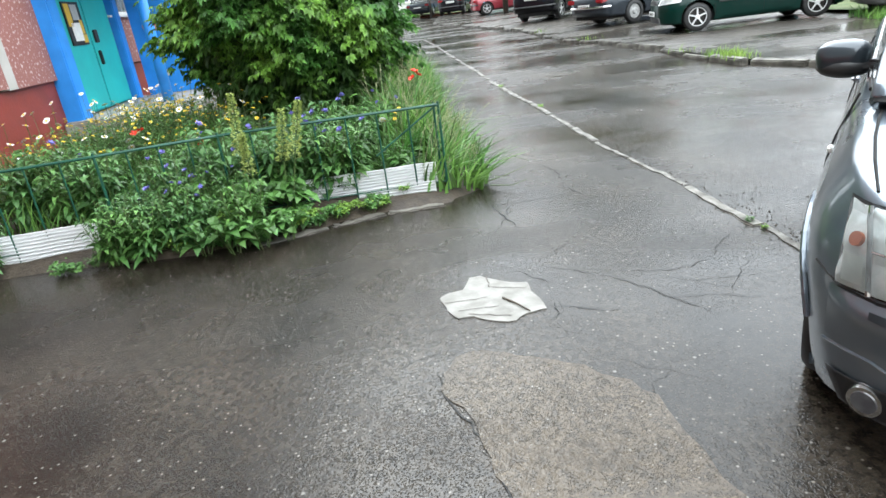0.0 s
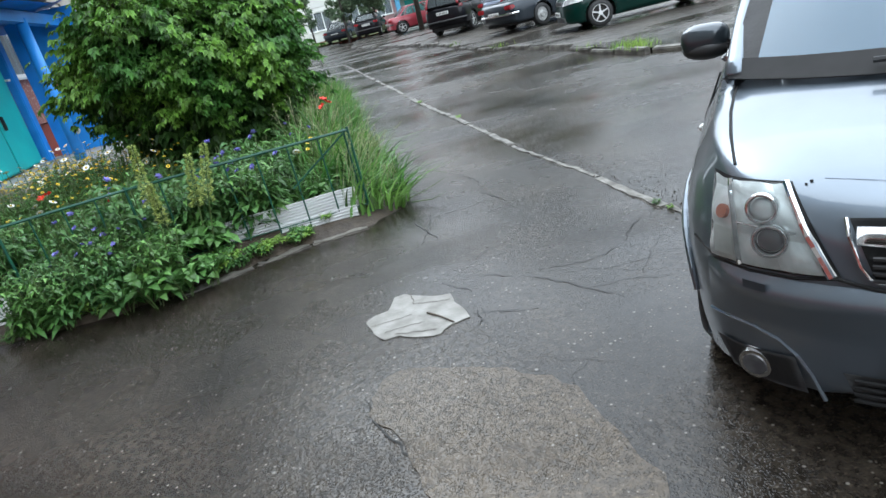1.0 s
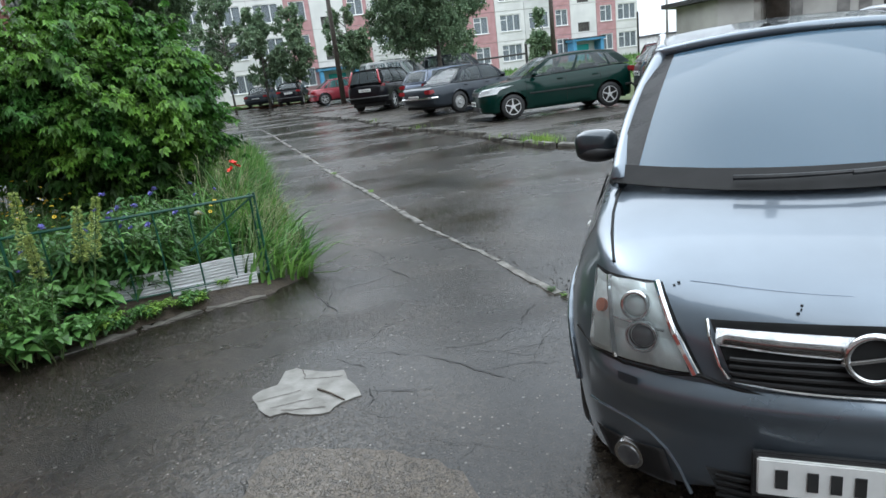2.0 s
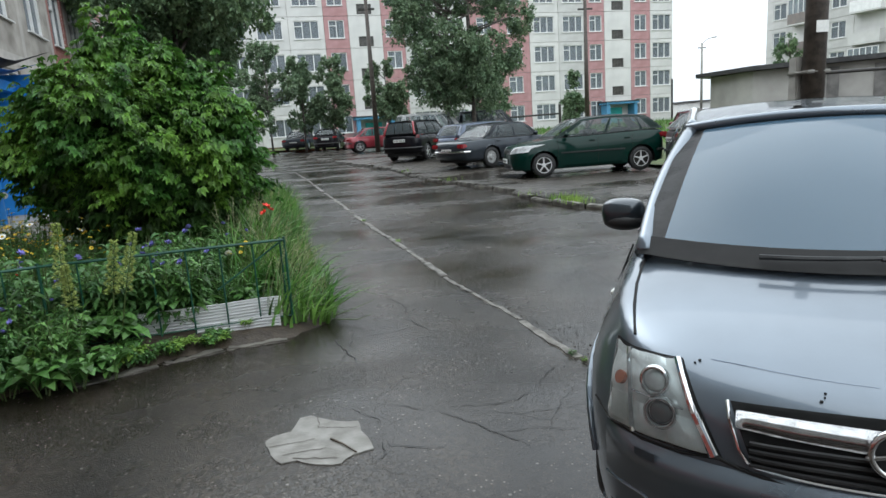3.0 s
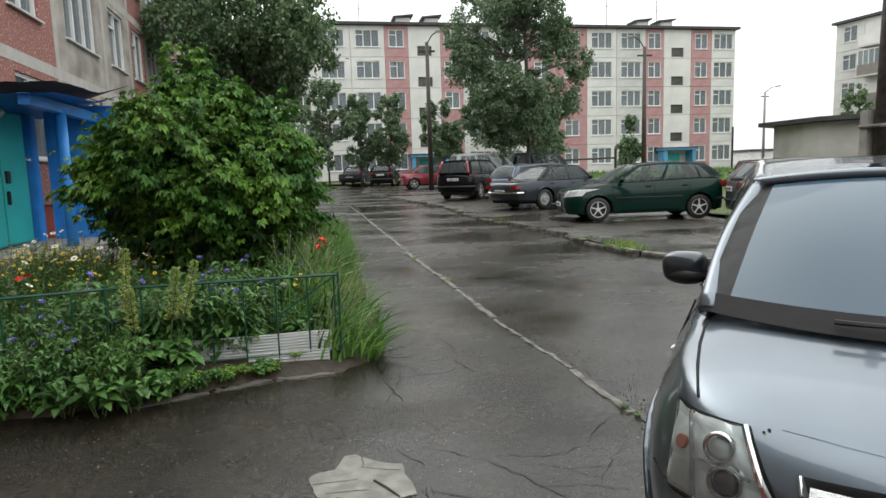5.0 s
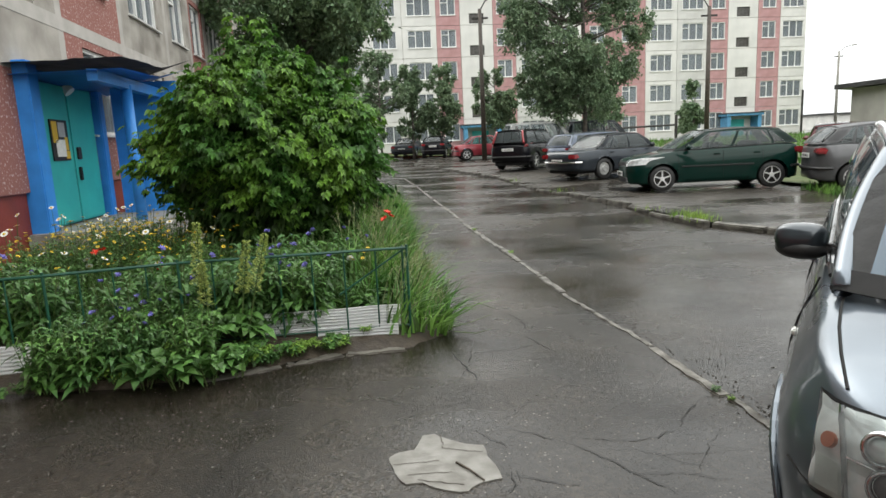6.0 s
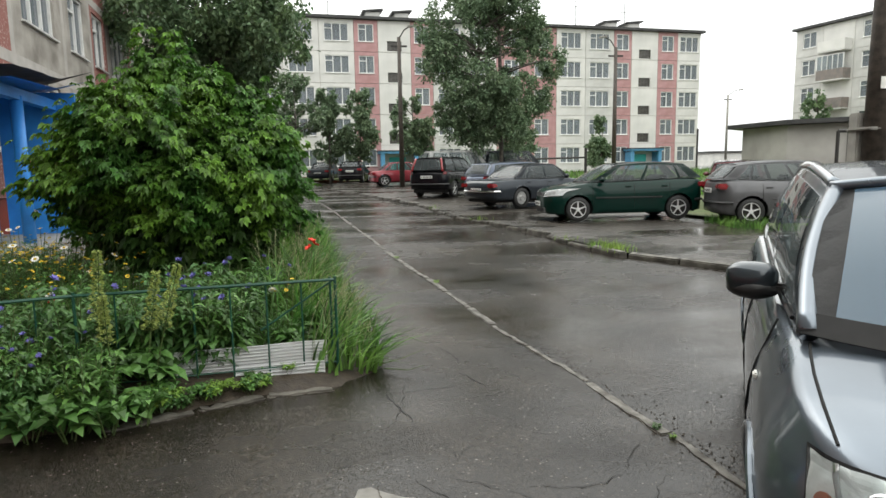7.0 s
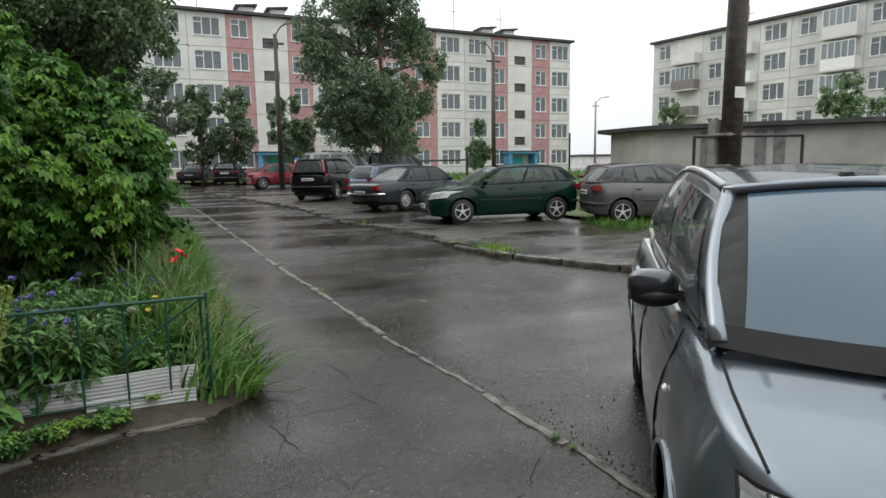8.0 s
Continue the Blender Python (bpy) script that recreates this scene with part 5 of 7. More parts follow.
VAN = dict(SUV, L=4.7, W=1.8, roof=2.0, roof_tail=1.98, belt=1.15)


def parked(c, at, heading, lift=0.0):
    """Pose for a car whose body centre stands at the plan point, heading in degrees from +x."""
    z = rise(at[1]) + 0.085 + lift
    d = Vector((math.cos(radians(heading)), math.sin(radians(heading))))
    p = Vector(at) + d * c["L"] / 2
    return pose(p.x, p.y, z, 0, 0, heading)


build_car("parked_car", parked(HATCH, (6.93, 16.40), 177), HATCH, "dark green five-door hatchback on wet gravel asphalt", M_DKGREEN)
volga = build_car("parked_car", parked(SEDAN, (5.95, 21.36), 28), dict(SEDAN, bumper=M_CHROME), "dark grey old sedan with chrome rear bumper", M_DKGREY, spokes=0, rim=M_STEEL)
build_car("parked_car", parked(WAGON, (6.3, 24.9), 30), WAGON, "silver-blue estate car with dark windows", M_BLUEGREY)
build_car("parked_car", parked(SUV, (3.85, 27.75), 60), SUV, "black off-road wagon with tall red tail lights", M_BLACKCAR, tail="tall")
build_car("parked_car", parked(SEDAN, (2.4, 38.4), 8), dict(SEDAN, L=4.4), "faded red sedan at the road's edge", M_REDCAR)
build_car("parked_car", parked(HATCH, (-0.6, 44.6), 82), HATCH, "small dark hatchback seen from behind", M_BLACKCAR)
build_car("parked_car", parked(SEDAN, (-2.9, 48.8), 80), SEDAN, "dark grey car at the end of the road", M_DKGREY)
build_car("parked_car", parked(VAN, (5.2, 32.2), 10), dict(VAN, roof_paint=M_WHITECAR), "white-roofed van behind the parked cars", M_WHITECAR)
build_car("parked_car", parked(VAN, (8.8, 35.2), 0), dict(VAN, roof=1.95), "dark blue-grey van behind the parked cars", M_DKGREY)
build_car("parked_car", parked(HATCH, (10.75, 14.45), -14), dict(HATCH, L=4.18, roof=1.47), "grey five-door hatchback standing in the grass", M_MIDGREY)
build_car("parked_car", parked(WAGON, (12.0, 19.1), 58), dict(WAGON, W=1.72), "dark maroon estate car seen from behind", M_MAROON)


# the silver car in front: the same build, with a finely made nose
NEAR = dict(L=4.04, W=1.70, nose=0.66, tail=0.5, wheel=0.31, front_axle=0.74, base=2.63, belt=1.012, belt_rear=1.11, roof=1.51, roof_tail=1.50, arch=0.085,
            top=[(0, 0.62), (0.03, 0.72), (0.08, 0.79), (0.15, 0.842), (0.28, 0.895), (0.45, 0.945), (0.65, 0.985), (0.80, 1.005), (1.02, 1.01), (3.7, 1.06), (3.95, 1.0), (4.04, 0.75)],
            under=[(0, 0.30), (0.05, 0.22), (0.3, 0.19), (0.6, 0.2), (3.5, 0.22), (3.95, 0.26), (4.04, 0.40)],
            shoulder=[(0, 0.58), (0.08, 0.70), (0.20, 0.78), (0.35, 0.84), (0.6, 0.91), (0.84, 0.955), (1.4, 0.99), (3.6, 1.05), (3.95, 0.95), (4.04, 0.7)],
            tuck=[(0, 0.90), (0.3, 0.88), (0.8, 0.875), (1.2, 0.89), (4.1, 0.9)],
            screen_base=0.83, rear_base=3.95, roof_front=1.60, roof_rear=3.72, belt_w=0.855, roof_w=0.655, bow=0.20, glass=M_SCREEN, glass_in=(0.062, 0.938, 0.10, 0.965), glass_top=(0.075, 0.925),
            panes=[(0.055, 0.38, 0.06, 0.38), (0.41, 0.68, 0.41, 0.68), (0.71, 0.89, 0.71, 0.87)], doors=(-1.12, -2.12, -3.05), handles=(-2.0, -2.95), strip=0, lamp_z=0.74, tail_z=0.9, mirror_s=0.19)
NEAR_POSE = pose(1.980, 1.268, 0.0, 0, 0, 180 + 57.9)
near_car = build_car("silver_car", NEAR_POSE, NEAR, "wet silver-blue compact people carrier parked on the asphalt", M_SILVER, details=False)


def near_nose(car, c):
    for sg in (-1, 1):
        # head lamp: gasket, bowl, chrome edge, projector, indicator, clear cover
        q = [(sg * 0.403, 0.604), (sg * 0.724, 0.594), (sg * 0.708, 0.822), (sg * 0.508, 0.822)]

        def lamp_fn(u, v, out, q=q):
            a, b, d, e = [Vector(p) for p in q]
            p = a.lerp(b, u).lerp(e.lerp(d, u), v)
            return on_nose(c, p.x, p.y, out)

        def grown(k, q=q):
            cx, cz = sum(p[0] for p in q) / 4, sum(p[1] for p in q) / 4
            return [(cx + (p[0] - cx) * k, cz + (p[1] - cz) * k) for p in q]
        lamp = part("headlight", decal(c, grown(1.07), 0.002, 12), M_GAP, car, "large clear headlight with chrome bowl", True)
        part("bowl", grid(lambda u, v: lamp_fn(u, v, 0.002 + 0.013 * abs(math.sin(7.5 * u + 1.5 * v) * math.sin(6.5 * v + 0.6))), 22, 26), M_REFLECT, lamp)
        part("inner_bezel", tube([lamp_fn(0.03, k / 8, 0.018) for k in range(9)], 0.010, 6), M_CHROME, lamp)
        part("divider", tube([lamp_fn(0.72, k / 8, 0.02) for k in range(9)], 0.008, 6), M_CHROME, lamp)
        part("crossbar", tube([lamp_fn(0.12 + 0.58 * k / 8, 0.52, 0.02) for k in range(9)], 0.004, 6), M_CHROME, lamp)
        for (u, v, r, m) in ((0.40, 0.38, 0.044, M_PROJ), (0.38, 0.76, 0.040, M_REFLECT)):
            ctr = lamp_fn(u, v, 0.012)
            nrm = (lamp_fn(u, v, 0.05) - lamp_fn(u, v, 0.0)).normalized()
            nrm = (nrm + Vector((1.2, 0, 0))).normalized()
            ringbm = bmesh.new()
            qd = nrm.to_track_quat("Z", "Y")
            seg = 24
            prof = [(r * 1.15, 0.0), (r * 1.12, 0.018), (r * 0.9, 0.022), (r * 0.82, 0.004)]
            rr = [[ringbm.verts.new(ctr + qd @ Vector((a * math.cos(2 * math.pi * k / seg), a * math.sin(2 * math.pi * k / seg), b))) for k in range(seg)] for a, b in prof]
            for a, b in zip(rr, rr[1:]):
                for k in range(seg):
                    ringbm.faces.new((a[k], a[(k + 1) % seg], b[(k + 1) % seg], b[k]))
            part("lamp_ring", ringbm, M_CHROME, lamp, smooth=True)
            sb = bmesh.new()
            bmesh.ops.create_uvsphere(sb, u_segments=20, v_segments=10, radius=r * 0.8, matrix=Matrix.Translation(ctr + nrm * 0.002) @ qd.to_matrix().to_4x4() @ Matrix.Diagonal((1, 1, 0.45, 1)))
            part("projector", sb, m, lamp, smooth=True)
        part("indicator", rod(bmesh.new(), lamp_fn(0.86, 0.60, 0.0), lamp_fn(0.86, 0.60, 0.022), 0.022, seg=12), M_AMBER, lamp)
        part("side_light", decal(c, [(sg * 0.655, 0.615), (sg * 0.708, 0.612), (sg * 0.710, 0.690), (sg * 0.660, 0.690)], 0.014, 5), M_PETALW, lamp)
        part("cover", grid(lambda u, v: lamp_fn(u, v, 0.014 + 0.034 * (math.sin(u * math.pi) * math.sin(v * math.pi)) ** 0.5), 14, 14), M_LENS, lamp, smooth=True).visible_shadow = False
        part("washer_cap", decal(c, [(sg * 0.562, 0.534), (sg * 0.620, 0.536), (sg * 0.620, 0.562), (sg * 0.562, 0.560)], 0.032, 4), M_SILVER, car)
        # fog lamp in its dark recess, and the sweep of the bumper above it
        part("fog_recess", decal(c, [(sg * 0.47, 0.205), (sg * 0.68, 0.195), (sg * 0.730, 0.290), (sg * 0.505, 0.325)], 0.007, 8), M_PLASTIC, car, smooth=True)
        ctr = on_nose(c, sg * 0.611, 0.252, 0.004)
        fn_ = (on_nose(c, sg * 0.611, 0.252, 0.05) - on_nose(c, sg * 0.611, 0.252, 0.0)).normalized() * 0.6 + Vector((0.4, 0, 0))
        fog = part("fog_light", rod(bmesh.new(), ctr - fn_ * 0.02, ctr + fn_ * 0.014, 0.058, 0.050, 24), M_CHROME, car, "round fog light")
        part("fog_lens", rod(bmesh.new(), ctr + fn_ * 0.010, ctr + fn_ * 0.018, 0.041, 0.036, 22), M_PROJ, fog)
        part("bumper_crease", tube([on_nose(c, sg * y, z, 0.0) for y, z in ((0.43, 0.19), (0.465, 0.27), (0.50, 0.325), (0.55, 0.368), (0.615, 0.388), (0.68, 0.388), (0.748, 0.375))], 0.006, 6), M_SILVER, car)
        part("bumper_seam", tube([on_nose(c, sg * y, z, 0.001) for y, z in ((0.40, 0.596), (0.5, 0.583), (0.62, 0.578), (0.72, 0.582), (0.79, 0.612))], 0.005, 5), M_GAP, car)
        # bonnet shut line from lamp to pillar
        part("bonnet_gap", tube([top_point(c, x, sg * y) for x, y in ((-0.30, 0.655), (-0.45, 0.675), (-0.6, 0.684), (-0.75, 0.682), (-0.83, 0.676))], 0.005, 5), M_GAP, car)
        part("wheel_arch_lip", tube([flank(c, -c["front_axle"] + 0.375 * math.cos(a), c["wheel"] + 0.375 * math.sin(a), sg, 0.004) for a in [math.pi * k / 16 for k in range(1, 16)]], 0.012, 6), M_SILVER, car)
        part("wheel_arch_lip", tube([flank(c, -c["front_axle"] - c["base"] + 0.375 * math.cos(a), c["wheel"] + 0.375 * math.sin(a), sg, 0.004) for a in [math.pi * k / 16 for k in range(1, 16)]], 0.012, 6), M_SILVER, car)
        part("side_repeater", boxed((0.05, 0.02, 0.025), flank(c, -1.0, 0.80, sg, 0.004), bevel=0.006), M_PETALW, car)
        fn = cabin_patches(c)[2](sg)
        # painted front pillar and drip rail, chrome foot of the side glass
        part("front_pillar", tube([fn(0.004, t / 12) + Vector((0.006, sg * -0.024, 0.0)) for t in range(13)], 0.036, 10), M_SILVER, car, smooth=True)
        part("roof_rail", tube([fn(0.01 + s / 22, 1.0) + Vector((0, sg * -0.02, 0.014)) for s in range(21)], 0.026, 8), M_SILVER, car, smooth=True)
        part("window_trim", tube([fn(0.10 + 0.8 * s / 20, 0.03) + Vector((0, sg * 0.014, 0)) for s in range(21)], 0.010, 5), M_CHROME, car)
        part("wind_deflector", inset(fn, 0.13, 0.41, 0.66, 0.93, 0.03, (0, sg, 0.1), 0.105, 0.40), M_SMOKE, car, smooth=True)
        # door mirror
        bx = fn(0.19, 0.0)
        for o in [o for o in car.children if o.name.startswith("mirror") and o.data.vertices[0].co.y * sg > 0]:
            for k in list(o.children):
                bpy.data.objects.remove(k)
            bpy.data.objects.remove(o)
        mb = bmesh.new()
        bmesh.ops.create_uvsphere(mb, u_segments=20, v_segments=12, radius=1.0, matrix=Matrix.Translation((0, 0, 0)))
        for v in mb.verts:
            v.co = Vector([math.copysign(abs(k) ** 0.72, k) for k in v.co])
            v.co = Vector((bx.x - 0.03 + 0.075 * v.co.x, bx.y + sg * 0.118 + 0.104 * v.co.y * (1 + 0.06 * v.co.z), bx.z + 0.052 + 0.076 * v.co.z))
        for v in mb.verts:
            if v.co.x < bx.x - 0.055:
                v.co.x = bx.x - 0.055
        mir = part("mirror", mb, M_MIRRORCAP, car, "dark grey door mirror", True)
        lb = bmesh.new()
        bmesh.ops.create_uvsphere(lb, u_segments=20, v_segments=10, radius=1.0, matrix=Matrix.Translation((bx.x - 0.025, bx.y + sg * 0.110, bx.z + 0.018)) @ Matrix.Diagonal((0.080, 0.108, 0.050, 1)))
        part("lower_shell", lb, M_PLASTIC, mir, smooth=True)
        part("mirror_glass", boxed((0.006, 0.15, 0.10), (bx.x - 0.062, bx.y + sg * 0.118, bx.z + 0.052), bevel=0.002), M_CHROME, mir)
        part("mirror_arm", boxed((0.06, 0.12, 0.04), (bx.x - 0.01, bx.y + sg * 0.035, bx.z + 0.025), bevel=0.012), M_PLASTIC, mir)
    # grille: dark mouth, chrome bar, slats, round plain badge
    mouth = [(-0.315, 0.592), (0.315, 0.592), (0.375, 0.758), (-0.375, 0.758)]
    gr = part("grille", decal(c, mouth, 0.004, 16), M_GAP, car, "black grille with a thick chrome bar", True)
    part("surround", tube([on_nose(c, y, z, 0.010) for y, z in [(-0.382, 0.758), (-0.376, 0.715), (-0.350, 0.640), (-0.330, 0.608)] + [(lerp(-0.31, 0.31, k / 14), 0.586 + 0.012 * abs(k / 7 - 1) ** 3) for k in range(15)] + [(0.330, 0.608), (0.350, 0.640), (0.376, 0.715), (0.382, 0.758)]], 0.0055, 6), M_CHROME, gr)
    bar = grid(lambda u, v: on_nose(c, lerp(-0.358, 0.358, u), lerp(0.676 + 0.02 * abs(2 * u - 1), 0.730 + 0.008 * abs(2 * u - 1), v), 0.016 + 0.014 * math.sin(v * math.pi)), 30, 6, 0.01)
    part("chrome_bar", bar, M_CHROME, gr, "chrome bar", True)
    for k in range(4):
        part("slat", tube([on_nose(c, lerp(-0.325, 0.325, j / 14), 0.604 + 0.020 * k, 0.012) for j in range(15)], 0.006, 5), M_PLASTIC, gr)
    ctr = on_nose(c, 0, 0.690, 0.040)
    tor = bmesh.new()
    seg = 30
    rr = [[tor.verts.new(ctr + Vector((0.012 * math.sin(b), (0.062 + 0.009 * math.cos(b)) * math.cos(2 * math.pi * k / seg), (0.062 + 0.009 * math.cos(b)) * math.sin(2 * math.pi * k / seg)))) for k in range(seg)] for b in [math.pi * 2 * j / 8 for j in range(8)]]
    for i in range(8):
        a, b = rr[i], rr[(i + 1) % 8]
        for k in range(seg):
            tor.faces.new((a[k], a[(k + 1) % seg], b[(k + 1) % seg], b[k]))
    badge = part("badge", tor, M_CHROME, gr, "plain round chrome badge", True)
    part("badge_bar", boxed((0.012, 0.15, 0.012), ctr + Vector((0.004, 0, 0)), (12, 0, 0), 0.003), M_CHROME, badge)
    part("badge_back", rod(bmesh.new(), ctr - Vector((0.02, 0, 0)), ctr - Vector((0.006, 0, 0)), 0.058, seg=24), M_GAP, badge)
    # bonnet front seam under the grille, lower intake, plate on its holder
    # the bumper stands proud: a ledge under lamps and grille
    part("bumper_ledge", grid(lambda u, v: on_nose(c, lerp(-0.745, 0.745, u), lerp(0.400, 0.575, v), 0.001 + 0.026 * math.sin(math.pi * v ** 1.9) * min(1, 8 * u, 8 * (1 - u)) ** 0.5), 40, 14), M_SILVER, car, smooth=True)
    part("bonnet_seam", tube([on_nose(c, lerp(-0.40, 0.40, k / 20), 0.556 + 0.040 * abs(k / 10 - 1) ** 3, 0.002) for k in range(21)], 0.006, 5), M_GAP, car)
    part("lower_intake", decal(c, [(-0.35, 0.215), (0.35, 0.215), (0.39, 0.305), (-0.39, 0.305)], 0.003, 14), M_PLASTIC, car, smooth=True)
    for k in range(4):
        part("intake_slat", tube([on_nose(c, lerp(-0.36, 0.36, j / 12), 0.222 + 0.022 * k, 0.010) for j in range(13)], 0.006, 5), M_GAP, car)
    part("plate_holder", boxed((0.02, 0.545, 0.145), (0.014, 0, 0.335), bevel=0.004), M_PLASTIC, car)
    plate(car, (0.024, 0, 0.337), 1, car)
    # wiper cowl, wipers, antenna foot, nozzles
    front = cabin_patches(c)[0]
    part("cowl", grid(lambda u, v: front(u, 0.0).lerp(front(u, 0.10), v) + Vector((0.012 * (1 - v), 0, 0.006)), 24, 4), M_GAP, car, smooth=True)
    part("roof_lip", tube([front(k / 24, 0.99) + Vector((0.0, 0, 0.012)) for k in range(25)], 0.024, 8), M_SILVER, car, smooth=True)
    for a, b, z in ((0.30, 0.66, 0.04), (0.55, 0.95, 0.05)):
        w = part("wiper", tube([front(lerp(a, b, k / 10), z + 0.02 * k / 10) + Vector((0.03, 0, 0.022)) for k in range(11)], 0.010, 6, 0.6), M_PLASTIC, car)
        part("wiper_pivot", rod(bmesh.new(), front(b, 0.03) + Vector((0.03, 0, 0)), front(b, 0.03) + Vector((0.035, 0, 0.04)), 0.018, seg=10), M_PLASTIC, w)
    rf = cabin_patches(c)[3]
    part("antenna_foot", boxed((0.09, 0.05, 0.025), rf(0.06, 0.42) + Vector((0, 0, 0.016)), bevel=0.01), M_PLASTIC, car)
    part("scratch", tube([top_point(c, -0.176 + 0.011 * k - 0.0005 * k * k, -0.425 + 0.040 * k) - Vector((0, 0, 0.001)) for k in range(11)], 0.0009, 4, 0.5), M_BLUEGREY, car, "faint scratch on the bonnet")
    for k, (x, y) in enumerate(((-0.172, -0.457), (-0.165, -0.470), (-0.080, -0.150), (-0.074, -0.158), (-0.090, -0.148))):
        part("paint_chip", rod(bmesh.new(), top_point(c, x, y), top_point(c, x, y) + Vector((0, 0, 0.004)), 0.0045 - 0.001 * (k % 3), seg=6), M_GAP, car)
    part("dashboard", boxed((0.5, 1.3, 0.18), (-1.22, 0, 0.90), (0, -8, 0), 0.06), M_PLASTIC, car)


def top_point(c, x, y):
    ring = body_ring(x, c)
    top = sorted([(yy, zz) for yy, zz in ring[7:]])
    return Vector((x, y, table(abs(y), top) + 0.002))


M_PROJ = mat("projector_lens", (0.05, 0.05, 0.055), (0.12, 0.12, 0.12), 12, 0.06, coat=1.0)
M_SMOKE = glass_mat("smoked_deflector", (0.03, 0.03, 0.035), 0.5)
M_MIRRORCAP = paint_mat("dark_mirror_paint", (0.035, 0.045, 0.055), 0.5, 0.3)
near_nose(near_car, NEAR)


# ---------------------------------------------------------------- fence, sheets, posts
FENCE = [(0.125, 5.13), (-1.61, 4.86), (-2.46, 4.56), (-4.6, 3.95)]


def build_fence():
    f = holder("fence", pose(0.08, 5.12, 0.05), "low green iron garden fence with thin rods", "fence")

    def L(x, y, z):
        return Vector((x - 0.08, y - 5.12, z - 0.05))
    for a, b in zip(FENCE, FENCE[1:]):
        a, b = Vector(a), Vector(b)
        n = max(1, round((b - a).length / 0.245))
        part("top_rail", tube([L(*a, 0.765), L(*b, 0.765)], 0.012, 6), M_GREENIRON, f)
        part("lower_rail", tube([L(*a, 0.13), L(*b, 0.13)], 0.006, 6), M_GREENIRON, f)
        for k in range(1, n):
            p = a.lerp(b, k / n)
            part("rod", tube([L(p.x, p.y, 0.05), L(p.x, p.y, 0.765)], 0.007, 6), M_GREENIRON, f)
    for x, y in FENCE[:3]:
        part("post", tube([L(x, y, -0.05), L(x, y, 0.79)], 0.011, 8), M_GREENIRON, f)
    part("post", tube([L(0.085, 5.17, -0.05), L(0.085, 5.17, 0.78)], 0.009, 8), M_GREENIRON, f)
    part("brace", tube([L(0.115, 5.13, 0.765), L(-0.42, 5.05, 0.42)], 0.008, 6), M_GREENIRON, f)


build_fence()


def sheet(a, b, z0, z1, tilt, label):
    """A whitewashed corrugated sheet set on edge, ribs lying flat."""
    a, b = Vector(a), Vector(b)
    d = (b - a)
    ln = d.length
    ribs = max(3, round((z1 - z0) / 0.026))

    def f(u, v):
        return Vector((u * ln, 0.006 * math.sin(v * ribs * 2 * math.pi) + tilt * v + 0.008 * noise.noise(Vector((u * 2 + a.x, v, 0))), z0 + v * (z1 - z0) + 0.006 * noise.noise(Vector((u * 3, a.x, 1)))))
    ob = tagged(part("corrugated_sheet", grid(f, 26, ribs * 6, 0.006), M_ASBESTOS, smooth=True), label, "sheet", "bed edge sheets")
    ob.matrix_world = pose(a.x, a.y, 0, 0, 0, math.degrees(math.atan2(d.y, d.x)))


sheet((-1.06, 5.00), (0.045, 5.155), 0.125, 0.295, 0.01, "whitewashed corrugated sheet edging the flower bed")
sheet((-0.62, 5.005), (0.03, 5.085), 0.03, 0.155, 0.02, "low whitewashed corrugated sheet, chipped at its lower edge")
sheet((-3.30, 4.32), (-2.57, 4.49), 0.06, 0.28, 0.01, "whitewashed corrugated sheet half hidden by plants")


def lamp_post(at, top, m, arm, label):
    z = rise(at[1])
    p = holder("street_lamp", pose(at[0], at[1], z), label, "street lamp")
    part("pole", rod(bmesh.new(), (0, 0, 0), (0, 0, top - z), 0.15, 0.10, 12), m, p, smooth=True)
    part("arm", tube([(0, 0, top - z - 0.1), (arm * 0.5, -0.2, top - z + 0.35), (arm, -0.4, top - z + 0.5)], 0.035, 6), M_METALDARK, p)
    part("lamp_head", boxed((0.5, 0.2, 0.12), (arm * 1.2, -0.45, top - z + 0.5), (0, -8, 0), 0.03), M_POLECONC, p)
    part("cross_arm", boxed((0.9, 0.08, 0.1), (0, 0, top - z - 0.5)), M_METALDARK, p)


lamp_post((2.3, 36.5), 8.9, M_WOODPOLE, 0.6, "tall weathered lamp post in front of the far building")
lamp_post((15.2, 37.0), 8.5, M_WOODPOLE, -0.8, "tall brown lamp post with a small lamp arm")
lamp_post((39.9, 66.0), 9.0, M_POLECONC, 1.0, "thin grey street lamp in the distance")


def near_pole():
    p = holder("utility_pole", pose(7.93, 9.05, 0.1), "dark wet wooden utility pole on a concrete stub", "pole")
    bm = tube([(0.0, 0, 0.9), (0.03, 0, 3.5), (0.10, 0, 6.5), (0.17, 0, 9.2)], 0.165, 14, 0.82)
    part("shaft", bm, M_WOODPOLE, p, smooth=True)
    part("concrete_stub", boxed((0.22, 0.2, 2.2), (-0.06, 0.24, 1.1), bevel=0.02), M_POLECONC, p, "grey concrete stub")
    for z in (1.25, 1.45, 1.95):
        part("wire_band", boxed((0.42, 0.50, 0.05), (0.0, 0.10, z), bevel=0.02), M_POLECONC, p)
    part("notice", boxed((0.20, 0.012, 0.17), (-0.02, -0.185, 2.60)), M_PETALW, p, "small white notice")
    part("wire_loop", tube([(0.16, 0.02, 2.2), (0.21, 0, 2.0), (0.2, 0, 1.75), (0.15, 0, 1.6)], 0.02, 6), M_METALDARK, p)


near_pole()


